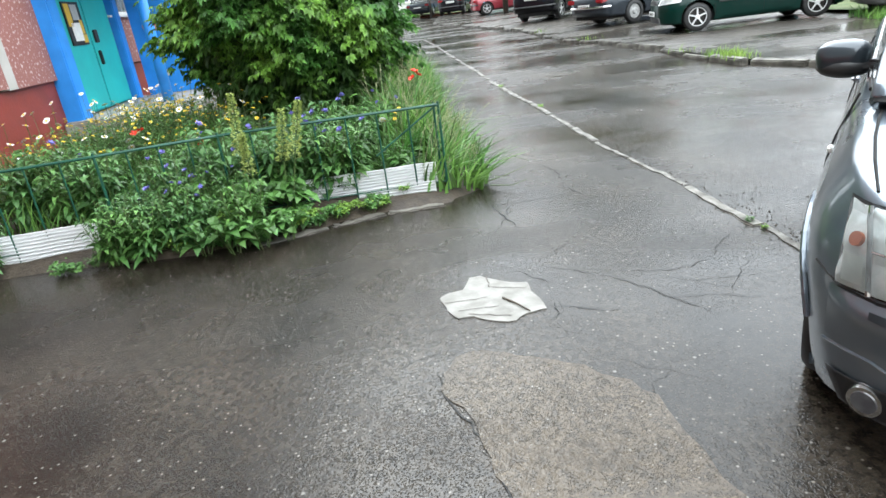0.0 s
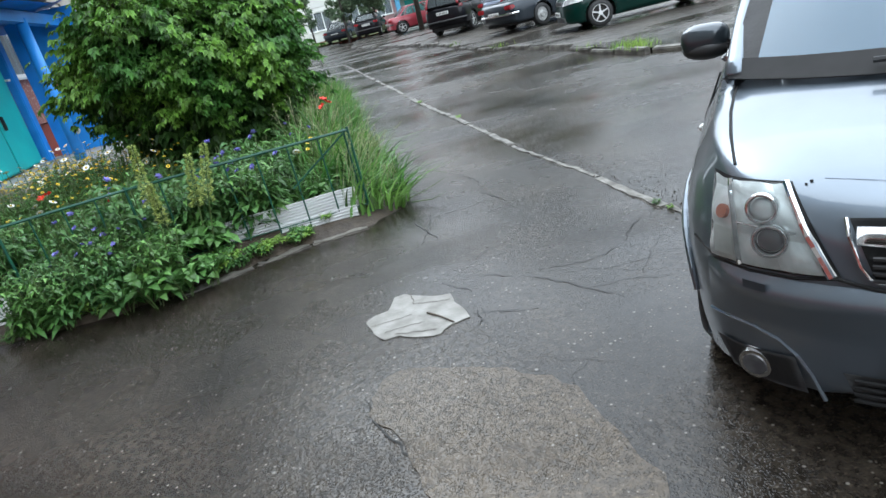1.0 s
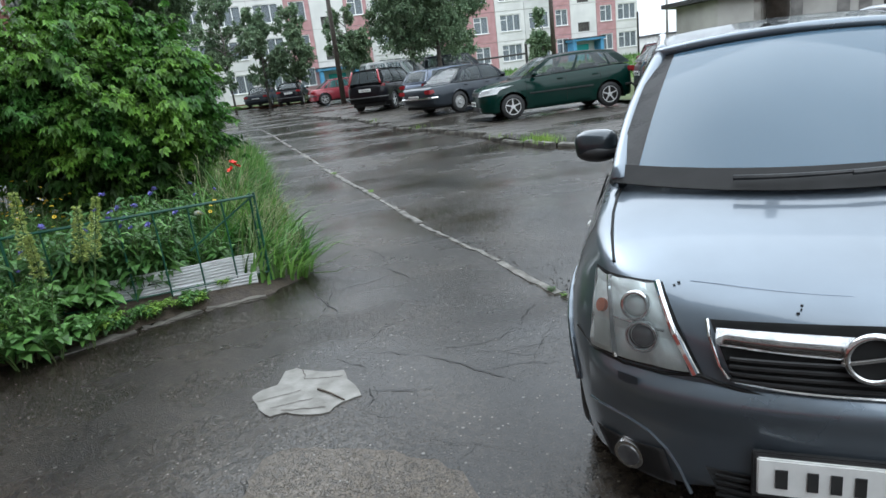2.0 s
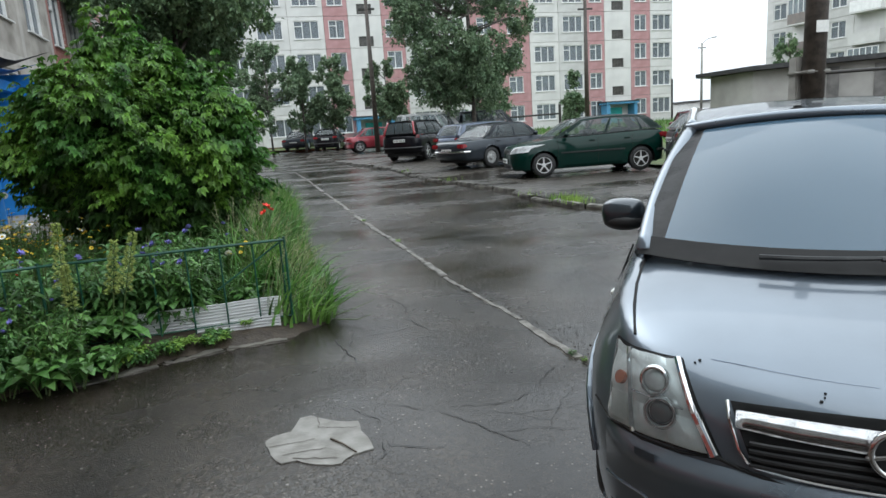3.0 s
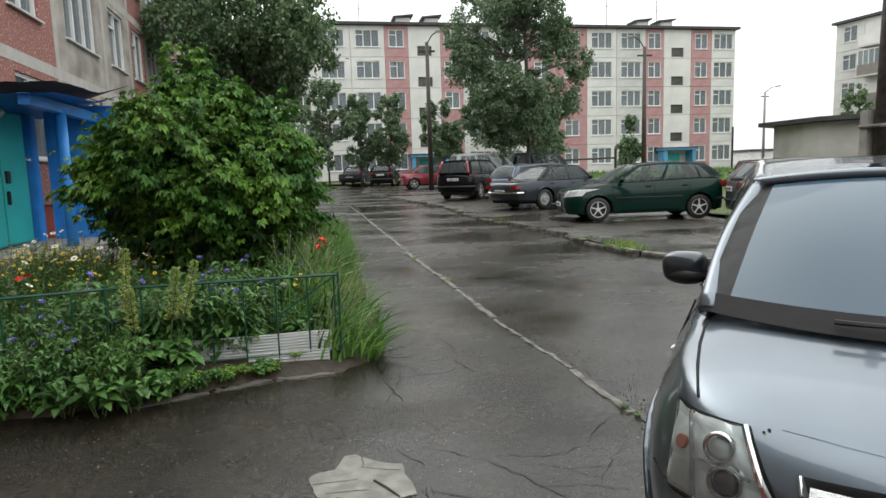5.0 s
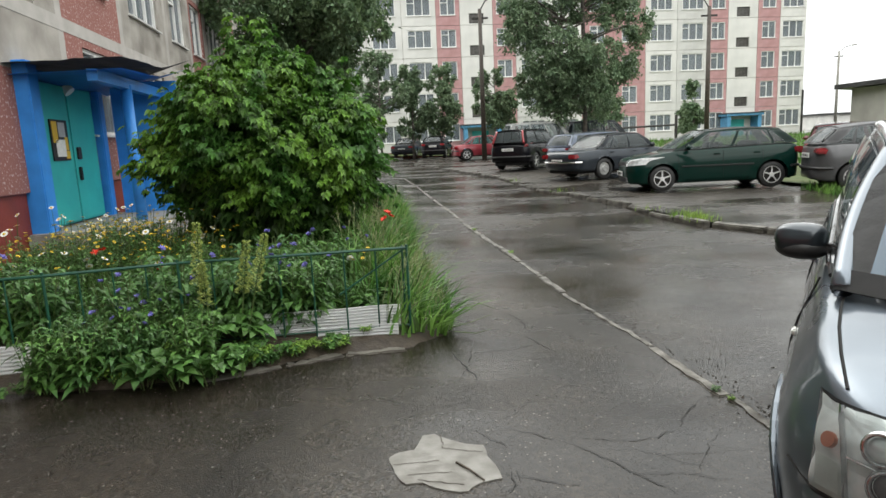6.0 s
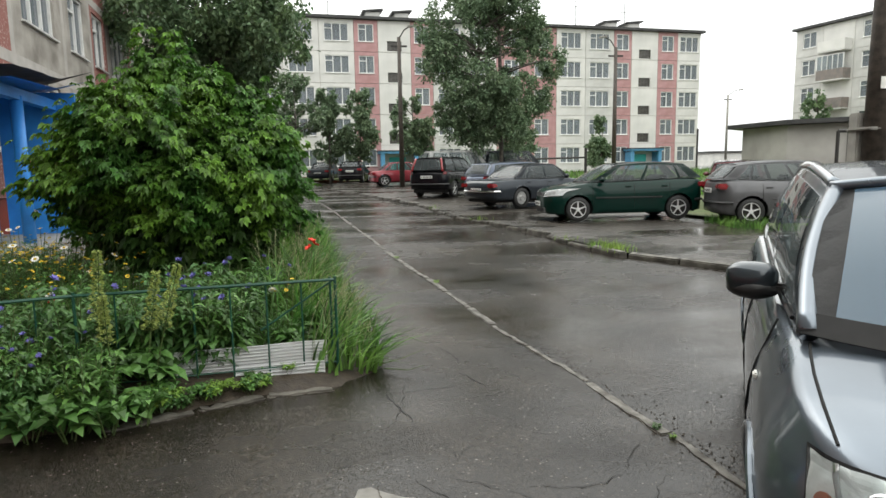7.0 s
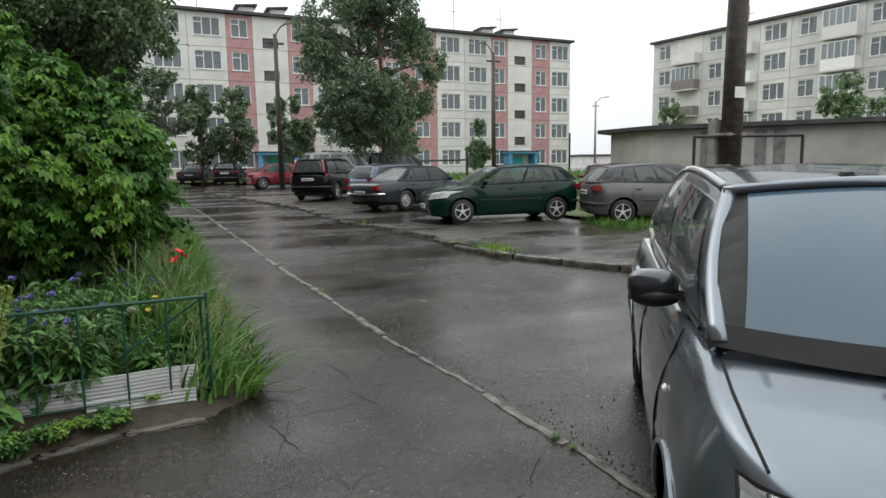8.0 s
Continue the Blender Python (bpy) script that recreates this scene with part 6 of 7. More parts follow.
def pipe_frame():
    p = holder("pipe_frame", pose(14.0, 17.3, rise(17.3) + 0.1), "black iron pipe frame on the grass", "frame")
    for x, y in ((0, 0), (3.3, -1.0)):
        part("leg", tube([(x, y, 0), (x, y, 2.25)], 0.05, 8), M_METALDARK, p)
    part("crossbar", tube([(0, 0, 2.25), (3.3, -1.0, 2.25)], 0.05, 8), M_METALDARK, p)


pipe_frame()


def small_post(x, y, h):
    p = tagged(part("fence_post", boxed((0.14, 0.14, h), (0, 0, h / 2), bevel=0.01), M_METALDARK), "dark thin post by the far building", "post", "dark posts")
    p.matrix_world = pose(x, y, rise(y))


small_post(31.0, 56.0, 4.0)
small_post(14.5, 40.0, 2.2)
rail = tagged(part("pipeline", tube([(7.2, 40.2, 2.0), (14.5, 40.0, 2.1)], 0.06, 8), M_METALDARK), "dark overhead pipe behind the cars", "pipe")


# ---------------------------------------------------------------- plants
def leaf_batch(points, dirs, ups, length, width, fold=0.25, droop=0.3):
    """Pointed leaves as four-cornered folded blades. Arrays of bases, directions, up vectors; returns verts, faces."""
    n = len(points)
    d = dirs / np.linalg.norm(dirs, axis=1)[:, None]
    side = np.cross(d, ups)
    side /= np.linalg.norm(side, axis=1)[:, None] + 1e-9
    up = np.cross(side, d)
    ln, w = length[:, None], width[:, None]
    mid = points + d * ln * 0.5 - up * ln * 0.02
    tip = points + d * ln - np.array([0, 0, 1.0]) * ln * droop
    a = mid + side * w * 0.5 + up * w * fold
    b = mid - side * w * 0.5 + up * w * fold
    v = np.stack([points, a, tip, b], axis=1).reshape(-1, 3)
    i = np.arange(n) * 4
    f = np.stack([np.stack([i, i + 1, i + 2], 1), np.stack([i, i + 2, i + 3], 1)], 1).reshape(-1, 3)
    return v, f


def fast_mesh(name, v, f, material):
    me = bpy.data.meshes.new(name)
    me.from_pydata(v.tolist(), [], f.tolist())
    me.materials.append(material)
    return me


def unit(a):
    return a / (np.linalg.norm(a, axis=1)[:, None] + 1e-9)


def lobed_leaves(points, dirs, rng, size=0.085):
    """Palmate leaves: five pointed lobes in a drooping fan on a short stalk."""
    n = len(points)
    d = unit(dirs)
    up = unit(np.array([[0, 0, 1.0]]) + d * 0.55 + rng.normal(0, 0.30, (n, 3)))
    side = unit(np.cross(d, up))
    fwd = unit(np.cross(up, side))
    scale = size * rng.uniform(0.65, 1.3, n)
    P, D, U, Ln, W = [], [], [], [], []
    for ang, k in ((-82, 0.62), (-40, 0.88), (0, 1.0), (40, 0.88), (82, 0.62)):
        a = radians(ang)
        P.append(points)
        D.append(fwd * math.cos(a) + side * math.sin(a) - up * 0.12)
        U.append(up)
        Ln.append(scale * k)
        W.append(scale * k * 0.58)
    return leaf_batch(np.concatenate(P), np.concatenate(D), np.concatenate(U), np.concatenate(Ln), np.concatenate(W), 0.15, 0.25)


def shrub():
    rng = np.random.default_rng(5)
    c = np.array([-1.66, 7.75, 1.46])
    base = np.array([-1.85, 7.85, soil(-1.85, 7.85)])
    h = holder("shrub", pose(*base), "large round green shrub with lobed leaves in the bed", "shrub")
    # lobes: boughs that bulge from a rounded body, overhanging a shaded foot
    lobes = [(-0.85, -0.3, 0.1, 0.80), (0.75, -0.4, 0.0, 0.85), (0.0, -0.6, 0.35, 0.95), (-0.35, 0.2, 0.8, 0.80), (0.55, 0.1, 0.60, 0.80), (-0.85, 0.1, -0.30, 0.70), (0.9, 0.1, -0.30, 0.75),
             (0.05, -0.6, -0.25, 0.75), (0.1, 0.6, 0.3, 0.9), (0.0, 0.0, 1.05, 0.55), (-0.5, -0.5, 0.55, 0.65), (0.92, -0.2, 0.35, 0.6), (-0.98, -0.2, 0.38, 0.5), (0.35, -0.75, 0.05, 0.5), (-0.4, -0.8, 0.1, 0.5),
             (-0.6, -0.2, 0.85, 0.42), (0.45, -0.3, 0.95, 0.40), (1.1, -0.1, 0.1, 0.38), (-0.2, -0.3, 1.22, 0.34)]
    P, D = [], []
    for lx, ly, lz, r in lobes:
        o = c + np.array([lx, ly, lz * 0.92])
        r = r * 0.68
        # each bough is a set of twigs, leaves clustered towards their ends
        for _ in range(int(130 * r * r) + 14):
            d = rng.normal(0, 1, 3)
            d[2] = d[2] * 0.9 + 0.25
            d = d / np.linalg.norm(d)
            tip = o + d * r * (0.80 + 0.42 * rng.random())
            m = int(rng.integers(18, 38))
            P.append(tip - d * (0.30 * rng.random(m) ** 1.4)[:, None] + rng.normal(0, 0.055, (m, 3)))
            D.append(unit(d * np.array([1, 1, 0.35]) + np.array([0, 0, -0.10]) + rng.normal(0, 0.45, (m, 3))))
    # upright young shoots on the crown
    for sx, sy, hgt in ((-0.2, -0.3, 1.66), (0.12, -0.2, 1.58), (-0.42, 0.0, 1.36), (0.4, -0.1, 1.28), (-0.05, 0.1, 1.72), (-0.65, -0.2, 1.10), (0.7, -0.3, 1.02), (0.9, 0.0, 0.92)):
        n = 60
        t = rng.random(n)
        a = rng.uniform(0, 6.28, n)
        P.append(c + np.array([sx, sy, 0]) + np.stack([0.09 * np.cos(a), 0.09 * np.sin(a), 0.55 + (hgt - 0.55) * t], 1))
        D.append(np.stack([np.cos(a), np.sin(a), 0.35 + 0 * a], 1))
    P, D = np.concatenate(P), np.concatenate(D)
    keep = P[:, 2] > 0.58 + 0.55 * rng.random(len(P))
    v, f = lobed_leaves(P[keep] - base, D[keep], rng, 0.080)
    crown = new("crown", fast_mesh("crown", v, f, M_BUSH))
    crown.parent = h
    # inner leaves use the darkened copy, deepening the shade within the crown
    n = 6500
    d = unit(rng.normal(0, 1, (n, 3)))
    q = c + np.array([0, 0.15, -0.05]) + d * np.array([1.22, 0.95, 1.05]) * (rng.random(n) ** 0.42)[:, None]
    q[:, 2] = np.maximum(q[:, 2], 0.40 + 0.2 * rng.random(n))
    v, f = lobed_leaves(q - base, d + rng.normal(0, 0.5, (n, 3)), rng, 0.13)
    inner = new("inner_foliage", fast_mesh("inner_foliage", v, f, M_BUSHSHADE))
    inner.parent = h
    r2 = random.Random(3)
    for k in range(11):
        a = r2.uniform(0, 6.28)
        e = Vector((math.cos(a) * r2.uniform(0.5, 1.1), math.sin(a) * r2.uniform(0.4, 1.0), r2.uniform(1.2, 2.4)))
        part("stem", tube([(0.25 * math.cos(a), 0.25 * math.sin(a), -0.05), e * 0.45 + Vector((0, 0, 0.1)), e], 0.028, 7, 0.4), M_TWIG, h, smooth=True)


shrub()


def tree(at, height, clumps, trunk_r, leaf_m, label, seed, leaf=0.16, count=5000, z=None, trunks=((0, 0),), bark=None):
    """A tree: tapered trunk, limbs to each clump, a crown of small leaves in uneven clumps with gaps."""
    rng = np.random.default_rng(seed)
    z = rise(at[1]) + 0.1 if z is None else z
    t = holder("tree", pose(at[0], at[1], z), label, "tree")
    for dx, dy in trunks:
        part("trunk", tube([(dx, dy, -0.1), (dx * 1.05, dy + 0.05, height * 0.3), (dx * 0.8 + 0.08, dy, height * 0.62), (dx * 0.4, dy, height * 0.92)], trunk_r, 10, 0.25), bark or M_BARK, t, smooth=True)
    total = sum(c[3] ** 2 for c in clumps)
    P = []
    for i, (cx, cy, cz, r) in enumerate(clumps):
        n = int(count * r * r / total)
        d = unit(rng.normal(0, 1, (n, 3)))
        rad = r * (0.35 + 0.65 * rng.random(n) ** 0.5)
        # twigs: gather leaves round a few dozen points
        hubs = d[: max(4, n // 28)] * rad[: max(4, n // 28), None]
        pick = rng.integers(0, len(hubs), n)
        P.append(np.array([cx, cy, cz]) + hubs[pick] * np.array([1, 1, 1.15]) + rng.normal(0, r * 0.13, (n, 3)))
        dx, dy = trunks[i % len(trunks)]
        part("limb", tube([(dx * 0.9, dy, max(height * 0.2, cz - r * 1.1)), ((dx + cx) / 2, (dy + cy) / 2, cz - r * 0.35), (cx, cy, cz + r * 0.3)], trunk_r * 0.38, 6, 0.3), bark or M_BARK, t, smooth=True)
    P = np.concatenate(P)
    n = len(P)
    D = unit(rng.normal(0, 1, (n, 3)) + np.array([0, 0, -0.35]))
    U = unit(rng.normal(0, 1, (n, 3)) + np.array([0, 0, 0.6]))
    v, f = leaf_batch(P, D, U, leaf * rng.uniform(0.7, 1.3, n), leaf * 0.6 * rng.uniform(0.8, 1.2, n), 0.15, 0.15)
    crown = new("crown", fast_mesh("crown", v, f, leaf_m))
    crown.parent = t
    return t


def round_clumps(rng, n, rx, ry, z0, z1, r0, r1, shape):
    out = []
    for k in range(n):
        q = rng.random()
        zz = lerp(z0, z1, q)
        s = shape(q)
        a, d = rng.uniform(0, 6.28), rng.random() ** 0.5
        out.append((rx * s * d * math.cos(a), ry * s * d * math.sin(a), zz, lerp(r0, r1, rng.random())))
    return out


R = random.Random(21)
tree((6.5, 32.0), 11.5, round_clumps(R, 80, 2.35, 1.9, 2.7, 11.6, 0.5, 0.95, lambda q: 0.55 + 0.85 * math.sin(math.pi * min(1, q * 0.9 + 0.12))), 0.17, M_BIRCH, "tall dark twin-stemmed birch behind the parked cars", 1, 0.16, 64000, trunks=((-0.65, 0), (0.65, 0)))
R = random.Random(4)
tree((-4.9, 23.3), 10.5, round_clumps(R, 34, 2.6, 2.4, 4.6, 9.9, 0.7, 1.15, lambda q: 0.35 + 0.85 * math.sin(math.pi * min(1, q * 0.9 + 0.2))), 0.2, M_DARKTREE, "tall dark leafy tree beside the near building", 2, 0.18, 52000)
R = random.Random(5)
for x, y, hh, rr, s in ((-2.4, 46.2, 6.3, 1.25, 3), (-0.2, 46.0, 6.2, 1.0, 4), (-4.6, 45.0, 7.2, 1.6, 5), (-7.5, 44.0, 8.0, 2.0, 6), (3.4, 43.0, 5.8, 1.1, 7)):
    tree((x, y), hh, round_clumps(R, 26, rr * 1.1, rr * 1.1, 1.9, hh, 0.32, 0.6, lambda q: 0.45 + 0.75 * math.sin(math.pi * min(1, q * 0.85 + 0.2))), 0.1, M_BIRCH, "young dark leafy tree in front of the far building", s, 0.20, 9500)
tree((19.6, 50.6), 5.0, round_clumps(R, 12, 1.1, 1.1, 1.2, 4.6, 0.4, 0.6, lambda q: 1.0 - 0.7 * q), 0.08, M_BIRCH, "small conical tree by the far entrance", 8, 0.26, 5000)
tree((9.9, 40.0), 5.0, round_clumps(R, 12, 1.2, 1.2, 1.2, 4.6, 0.5, 0.8, lambda q: 1.0 - 0.5 * q), 0.08, M_BIRCH, "low dark tree behind the vans", 12, 0.26, 5000)
for x, y, hh, s in ((42.2, 55.0, 7.4, 9), (38.5, 33.0, 6.5, 10), (37.0, 28.0, 5.4, 11)):
    tree((x, y), hh, round_clumps(R, 14, 1.7, 1.7, 1.4, hh, 0.6, 0.9, lambda q: 1.0 - 0.5 * q), 0.1, M_DARKTREE, "dark tree in front of the grey building", s, 0.25, 3500)


def blades(name, spots, heights, lean, width, material, label, category, seed, segs=3):
    """Grass: bent, tapered blades, joined as one stuff."""
    rng = np.random.default_rng(seed)
    n = len(spots)
    a = rng.uniform(0, 6.28, n)
    out = np.stack([np.cos(a), np.sin(a)], 1) * (1.15 * rng.random(n))[:, None]
    out = out + np.asarray(lean)
    side = np.stack([-np.sin(a + 1.2), np.cos(a + 1.2), 0 * a], 1)
    w = width * rng.uniform(0.7, 1.4, n)
    V = []
    for k in range(segs + 1):
        t = k / segs
        c = spots + np.stack([out[:, 0] * heights * 0.72 * t ** 2, out[:, 1] * heights * 0.72 * t ** 2, heights * (t - 0.22 * t ** 2 * np.linalg.norm(out, axis=1))], 1)
        ww = (w * (1 - t ** 1.5) * 0.5 + 0.0004)[:, None]
        V += [c + side * ww, c - side * ww]
    V = np.stack(V, 1).reshape(-1, 3)
    i = np.arange(n) * 2 * (segs + 1)
    F = np.concatenate([np.stack([i + 2 * k, i + 2 * k + 1, i + 2 * k + 3, i + 2 * k + 2], 1) for k in range(segs)])
    ob = new(name, fast_mesh(name, V, F, material))
    return tagged(ob, label, category, kind="stuff")


def scatter(n, x0, x1, y0, y1, rng, test):
    out = []
    while len(out) < n:
        x, y = rng.uniform(x0, x1), rng.uniform(y0, y1)
        if test(x, y):
            out.append((x, y, soil(x, y) if inside(x, y, BED) else rise(y)))
    return np.array(out)


rg = random.Random(9)
# tall grass along the road side of the bed
sp, hts, leans, heads = [], [], [], []


def bed_edge(y):
    """Where the road side of the bed runs."""
    return table(y, [(5.0, 0.36), (5.35, 0.50), (6.0, 0.42), (7.0, 0.26), (8.4, 0.06), (10.0, -0.15), (13.4, -0.55)])


for _ in range(250):
    ty = 5.15 + 4.6 * rg.random() ** 1.4
    gap = rg.random() ** 0.8 * 0.95
    tx = bed_edge(ty) - 0.02 - gap
    if tx < -0.02 and ty < 5.75:
        continue
    th = (0.26 + 0.62 * min(1.0, gap / 0.55)) * rg.uniform(0.6, 1.15)
    ta = rg.uniform(0, 6.28)
    tl = rg.uniform(0.2, 1.3)
    lx, ly = 0.20 + 0.85 * tl * math.cos(ta), -0.10 + 0.85 * tl * math.sin(ta)
    for _ in range(rg.randint(6, 17)):
        x, y = tx + rg.gauss(0, 0.045), ty + rg.gauss(0, 0.055)
        if inside(x, y, BED):
            sp.append((x, y, soil(x, y)))
            hts.append((0.30 + 0.70 * rg.random() ** 1.2) * th)
            leans.append((lx + rg.gauss(0, 0.35), ly + rg.gauss(0, 0.35)))
    if rg.random() < 0.5:
        for _ in range(rg.randint(1, 3)):
            heads.append((tx + rg.gauss(0, 0.08), ty + rg.gauss(0, 0.08), min(0.8, th) * rg.uniform(0.8, 1.25), lx * 0.35 + rg.gauss(0, 0.12), ly * 0.35 + rg.gauss(0, 0.12)))
# long blades that hang out over the asphalt
for _ in range(120):
    ty = 5.1 + 2.6 * rg.random() ** 1.5
    tx = bed_edge(ty) - 0.03 - 0.12 * rg.random()
    if inside(tx, ty, BED):
        sp.append((tx, ty, soil(tx, ty)))
        hts.append(rg.uniform(0.18, 0.46))
        leans.append((rg.uniform(0.5, 1.3), rg.uniform(-0.9, 0.5)))
blades("tall_grass", np.array(sp), np.array(hts), np.array(leans), 0.024, M_GRASS, "tall wet green grass leaning over the road edge", "grass", 1, 5)


def seed_heads():
    """Flowering grass stalks: a thin bent culm with a loose spikelet head."""
    rng = np.random.default_rng(12)
    V, F, o = [], [], 0
    for x, y, hh, lx, ly in heads:
        if not inside(x, y, BED):
            continue
        z = soil(x, y)
        cs = [np.array([x + lx * hh * t * t, y + ly * hh * t * t, z + hh * (t - 0.08 * t * t)]) for t in (0, 0.35, 0.7, 1.0)]
        w = 0.0016
        vs = [q for c in cs for q in (c - [w, 0, 0], c + [w, 0, 0])]
        V.append(np.array(vs))
        F += [(o + 2 * k, o + 2 * k + 1, o + 2 * k + 3, o + 2 * k + 2) for k in range(3)]
        o += 8
        for _ in range(16):
            t = 0.78 + 0.24 * rng.random()
            c = cs[2] + (cs[3] - cs[2]) * ((t - 0.7) / 0.3) + rng.normal(0, 0.009, 3)
            d = rng.normal(0, 0.4, 3) + [lx, ly, 0.8]
            d = d / np.linalg.norm(d)
            s = np.cross(d, rng.normal(0, 1, 3))
            s = s / np.linalg.norm(s) * 0.0028
            V.append(np.array([c, c + d * 0.009 + s, c + d * 0.022, c + d * 0.009 - s]))
            F.append((o, o + 1, o + 2, o + 3))
            o += 4
    me = bpy.data.meshes.new("grass_heads")
    me.from_pydata(np.concatenate(V).tolist(), [], F)
    me.materials.append(M_SEED)
    tagged(new("grass_heads", me), "pale feathery seed heads over the tall grass", "grass", kind="stuff")


seed_heads()
sp = scatter(3000, -1.4, 0.2, 9.0, 16.0, rg, lambda x, y: inside(x, y, BED))
blades("tall_grass", sp, np.array([rg.uniform(0.25, 0.6) for q in sp]), (0.2, 0.0), 0.014, M_GRASS, "tall green grass beside the road", "grass", 2, 3)
sp = scatter(5200, -4.8, -0.1, 4.6, 9.5, rg, lambda x, y: inside(x, y, BED) and (Vector((x, y)) - NH0).dot(NHN) > 0.2 and (x < -1.7 or y > 5.3))
blades("meadow_grass", sp, np.array([rg.uniform(0.15, 0.45) for _ in sp]), (0.0, 0.0), 0.009, M_GRASS, "green grass between the flowers", "grass", 3, 3)
sp = []
while len(sp) < 5200:
    x, y = rg.uniform(8.5, 13.5), rg.uniform(12.2, 16.4)
    if y < 15.0 + 0.5 * (x - 9) and y > 13.0 - 0.25 * (x - 8.5) + 0.5 * noise.noise(Vector((x * 1.4, y * 1.4, 0))):
        sp.append((x, y, rise(y) + 0.09))
blades("rough_grass", np.array(sp), np.array([rg.uniform(0.08, 0.30) for _ in sp]), (0, 0), 0.018, M_GRASS, "rough weedy grass round the grey hatchback", "grass", 4, 3)
sp = []
while len(sp) < 7000:
    x, y = rg.uniform(8, 36), rg.uniform(22, 58)
    if x > 9 + 0.05 * (y - 20):
        sp.append((x, y, rise(y) + 0.15))
blades("field_grass", np.array(sp), np.array([rg.uniform(0.15, 0.5) for _ in sp]), (0, 0), 0.06, M_GRASS, "uneven green field grass", "grass", 5, 2)
# tufts along the kerb
sp = []
for kx, ky, n in ((4.72, 11.05, 120), (4.62, 11.45, 70), (4.4, 12.6, 12), (3.3, 17.0, 20), (2.5, 21.0, 20)):
    for _ in range(n):
        sp.append((kx + rg.gauss(0, 0.16), ky + rg.gauss(0, 0.2), rise(ky) + 0.08))
blades("kerb_grass", np.array(sp), np.array([rg.uniform(0.06, 0.2) for _ in sp]), (0, 0), 0.014, M_LIME, "small bright grass tufts on the kerb", "grass", 6, 2)


def herb_mesh(name, seed, height, n, leaf, width, material, spread=0.16, stems=5, up=0.25):
    rng = np.random.default_rng(seed)
    t = rng.random(n) ** 0.8
    a = rng.uniform(0, 6.28, n)
    s = rng.integers(0, stems, n)
    sa = s * 6.28 / stems + 0.4
    lean = spread * (0.3 + t)
    base = np.stack([np.cos(sa) * lean, np.sin(sa) * lean, 0.03 + height * t * (0.85 + 0.15 * np.cos(sa * 3))], 1)
    D = np.stack([np.cos(a), np.sin(a), up + 0 * a], 1) + rng.normal(0, 0.2, (n, 3))
    U = np.tile(np.array([[0, 0, 1.0]]), (n, 1)) + rng.normal(0, 0.2, (n, 3))
    L = leaf * (1.15 - 0.6 * t) * rng.uniform(0.7, 1.2, n)
    # two-step blades: broad lower half, drooping tip
    d = unit(D)
    side = unit(np.cross(d, U))
    upv = np.cross(side, d)
    w = (width / leaf) * L
    m1 = base + d * (L * 0.38)[:, None] + np.array([0, 0, 0.02]) * L[:, None] * 5
    m2 = base + d * (L * 0.72)[:, None] - np.array([0, 0, 1.0]) * (L * 0.05)[:, None]
    tip = base + d * L[:, None] - np.array([0, 0, 1.0]) * (L * 0.32)[:, None]
    V = np.stack([base, m1 + side * (w * 0.5)[:, None] + upv * (w * 0.15)[:, None], m1, m1 - side * (w * 0.5)[:, None] + upv * (w * 0.15)[:, None],
                  m2 + side * (w * 0.38)[:, None] + upv * (w * 0.1)[:, None], m2 - side * (w * 0.38)[:, None] + upv * (w * 0.1)[:, None], tip], 1).reshape(-1, 3)
    i = np.arange(n) * 7
    F = []
    for q in ((0, 1, 2), (0, 2, 3), (1, 4, 2), (2, 4, 5), (2, 5, 3), (4, 6, 5)):
        F.append(np.stack([i + k for k in q], 1))
    return fast_mesh(name, V, np.concatenate(F), material)


def stem_mesh(seed, height, spread, stems, r=0.004):
    bm = bmesh.new()
    for s in range(stems):
        a = s * 6.28 / stems + 0.4
        pts = [Vector((math.cos(a) * spread * (0.3 + t), math.sin(a) * spread * (0.3 + t), height * t * 1.02 - 0.03)) for t in (0, 0.35, 0.7, 1.0)]
        for p, q in zip(pts, pts[1:]):
            rod(bm, p, q, r, r * 0.8, 5)
    me = bpy.data.meshes.new("stem")
    bm.to_mesh(me)
    bm.free()
    me.materials.append(M_STEM)
    return me


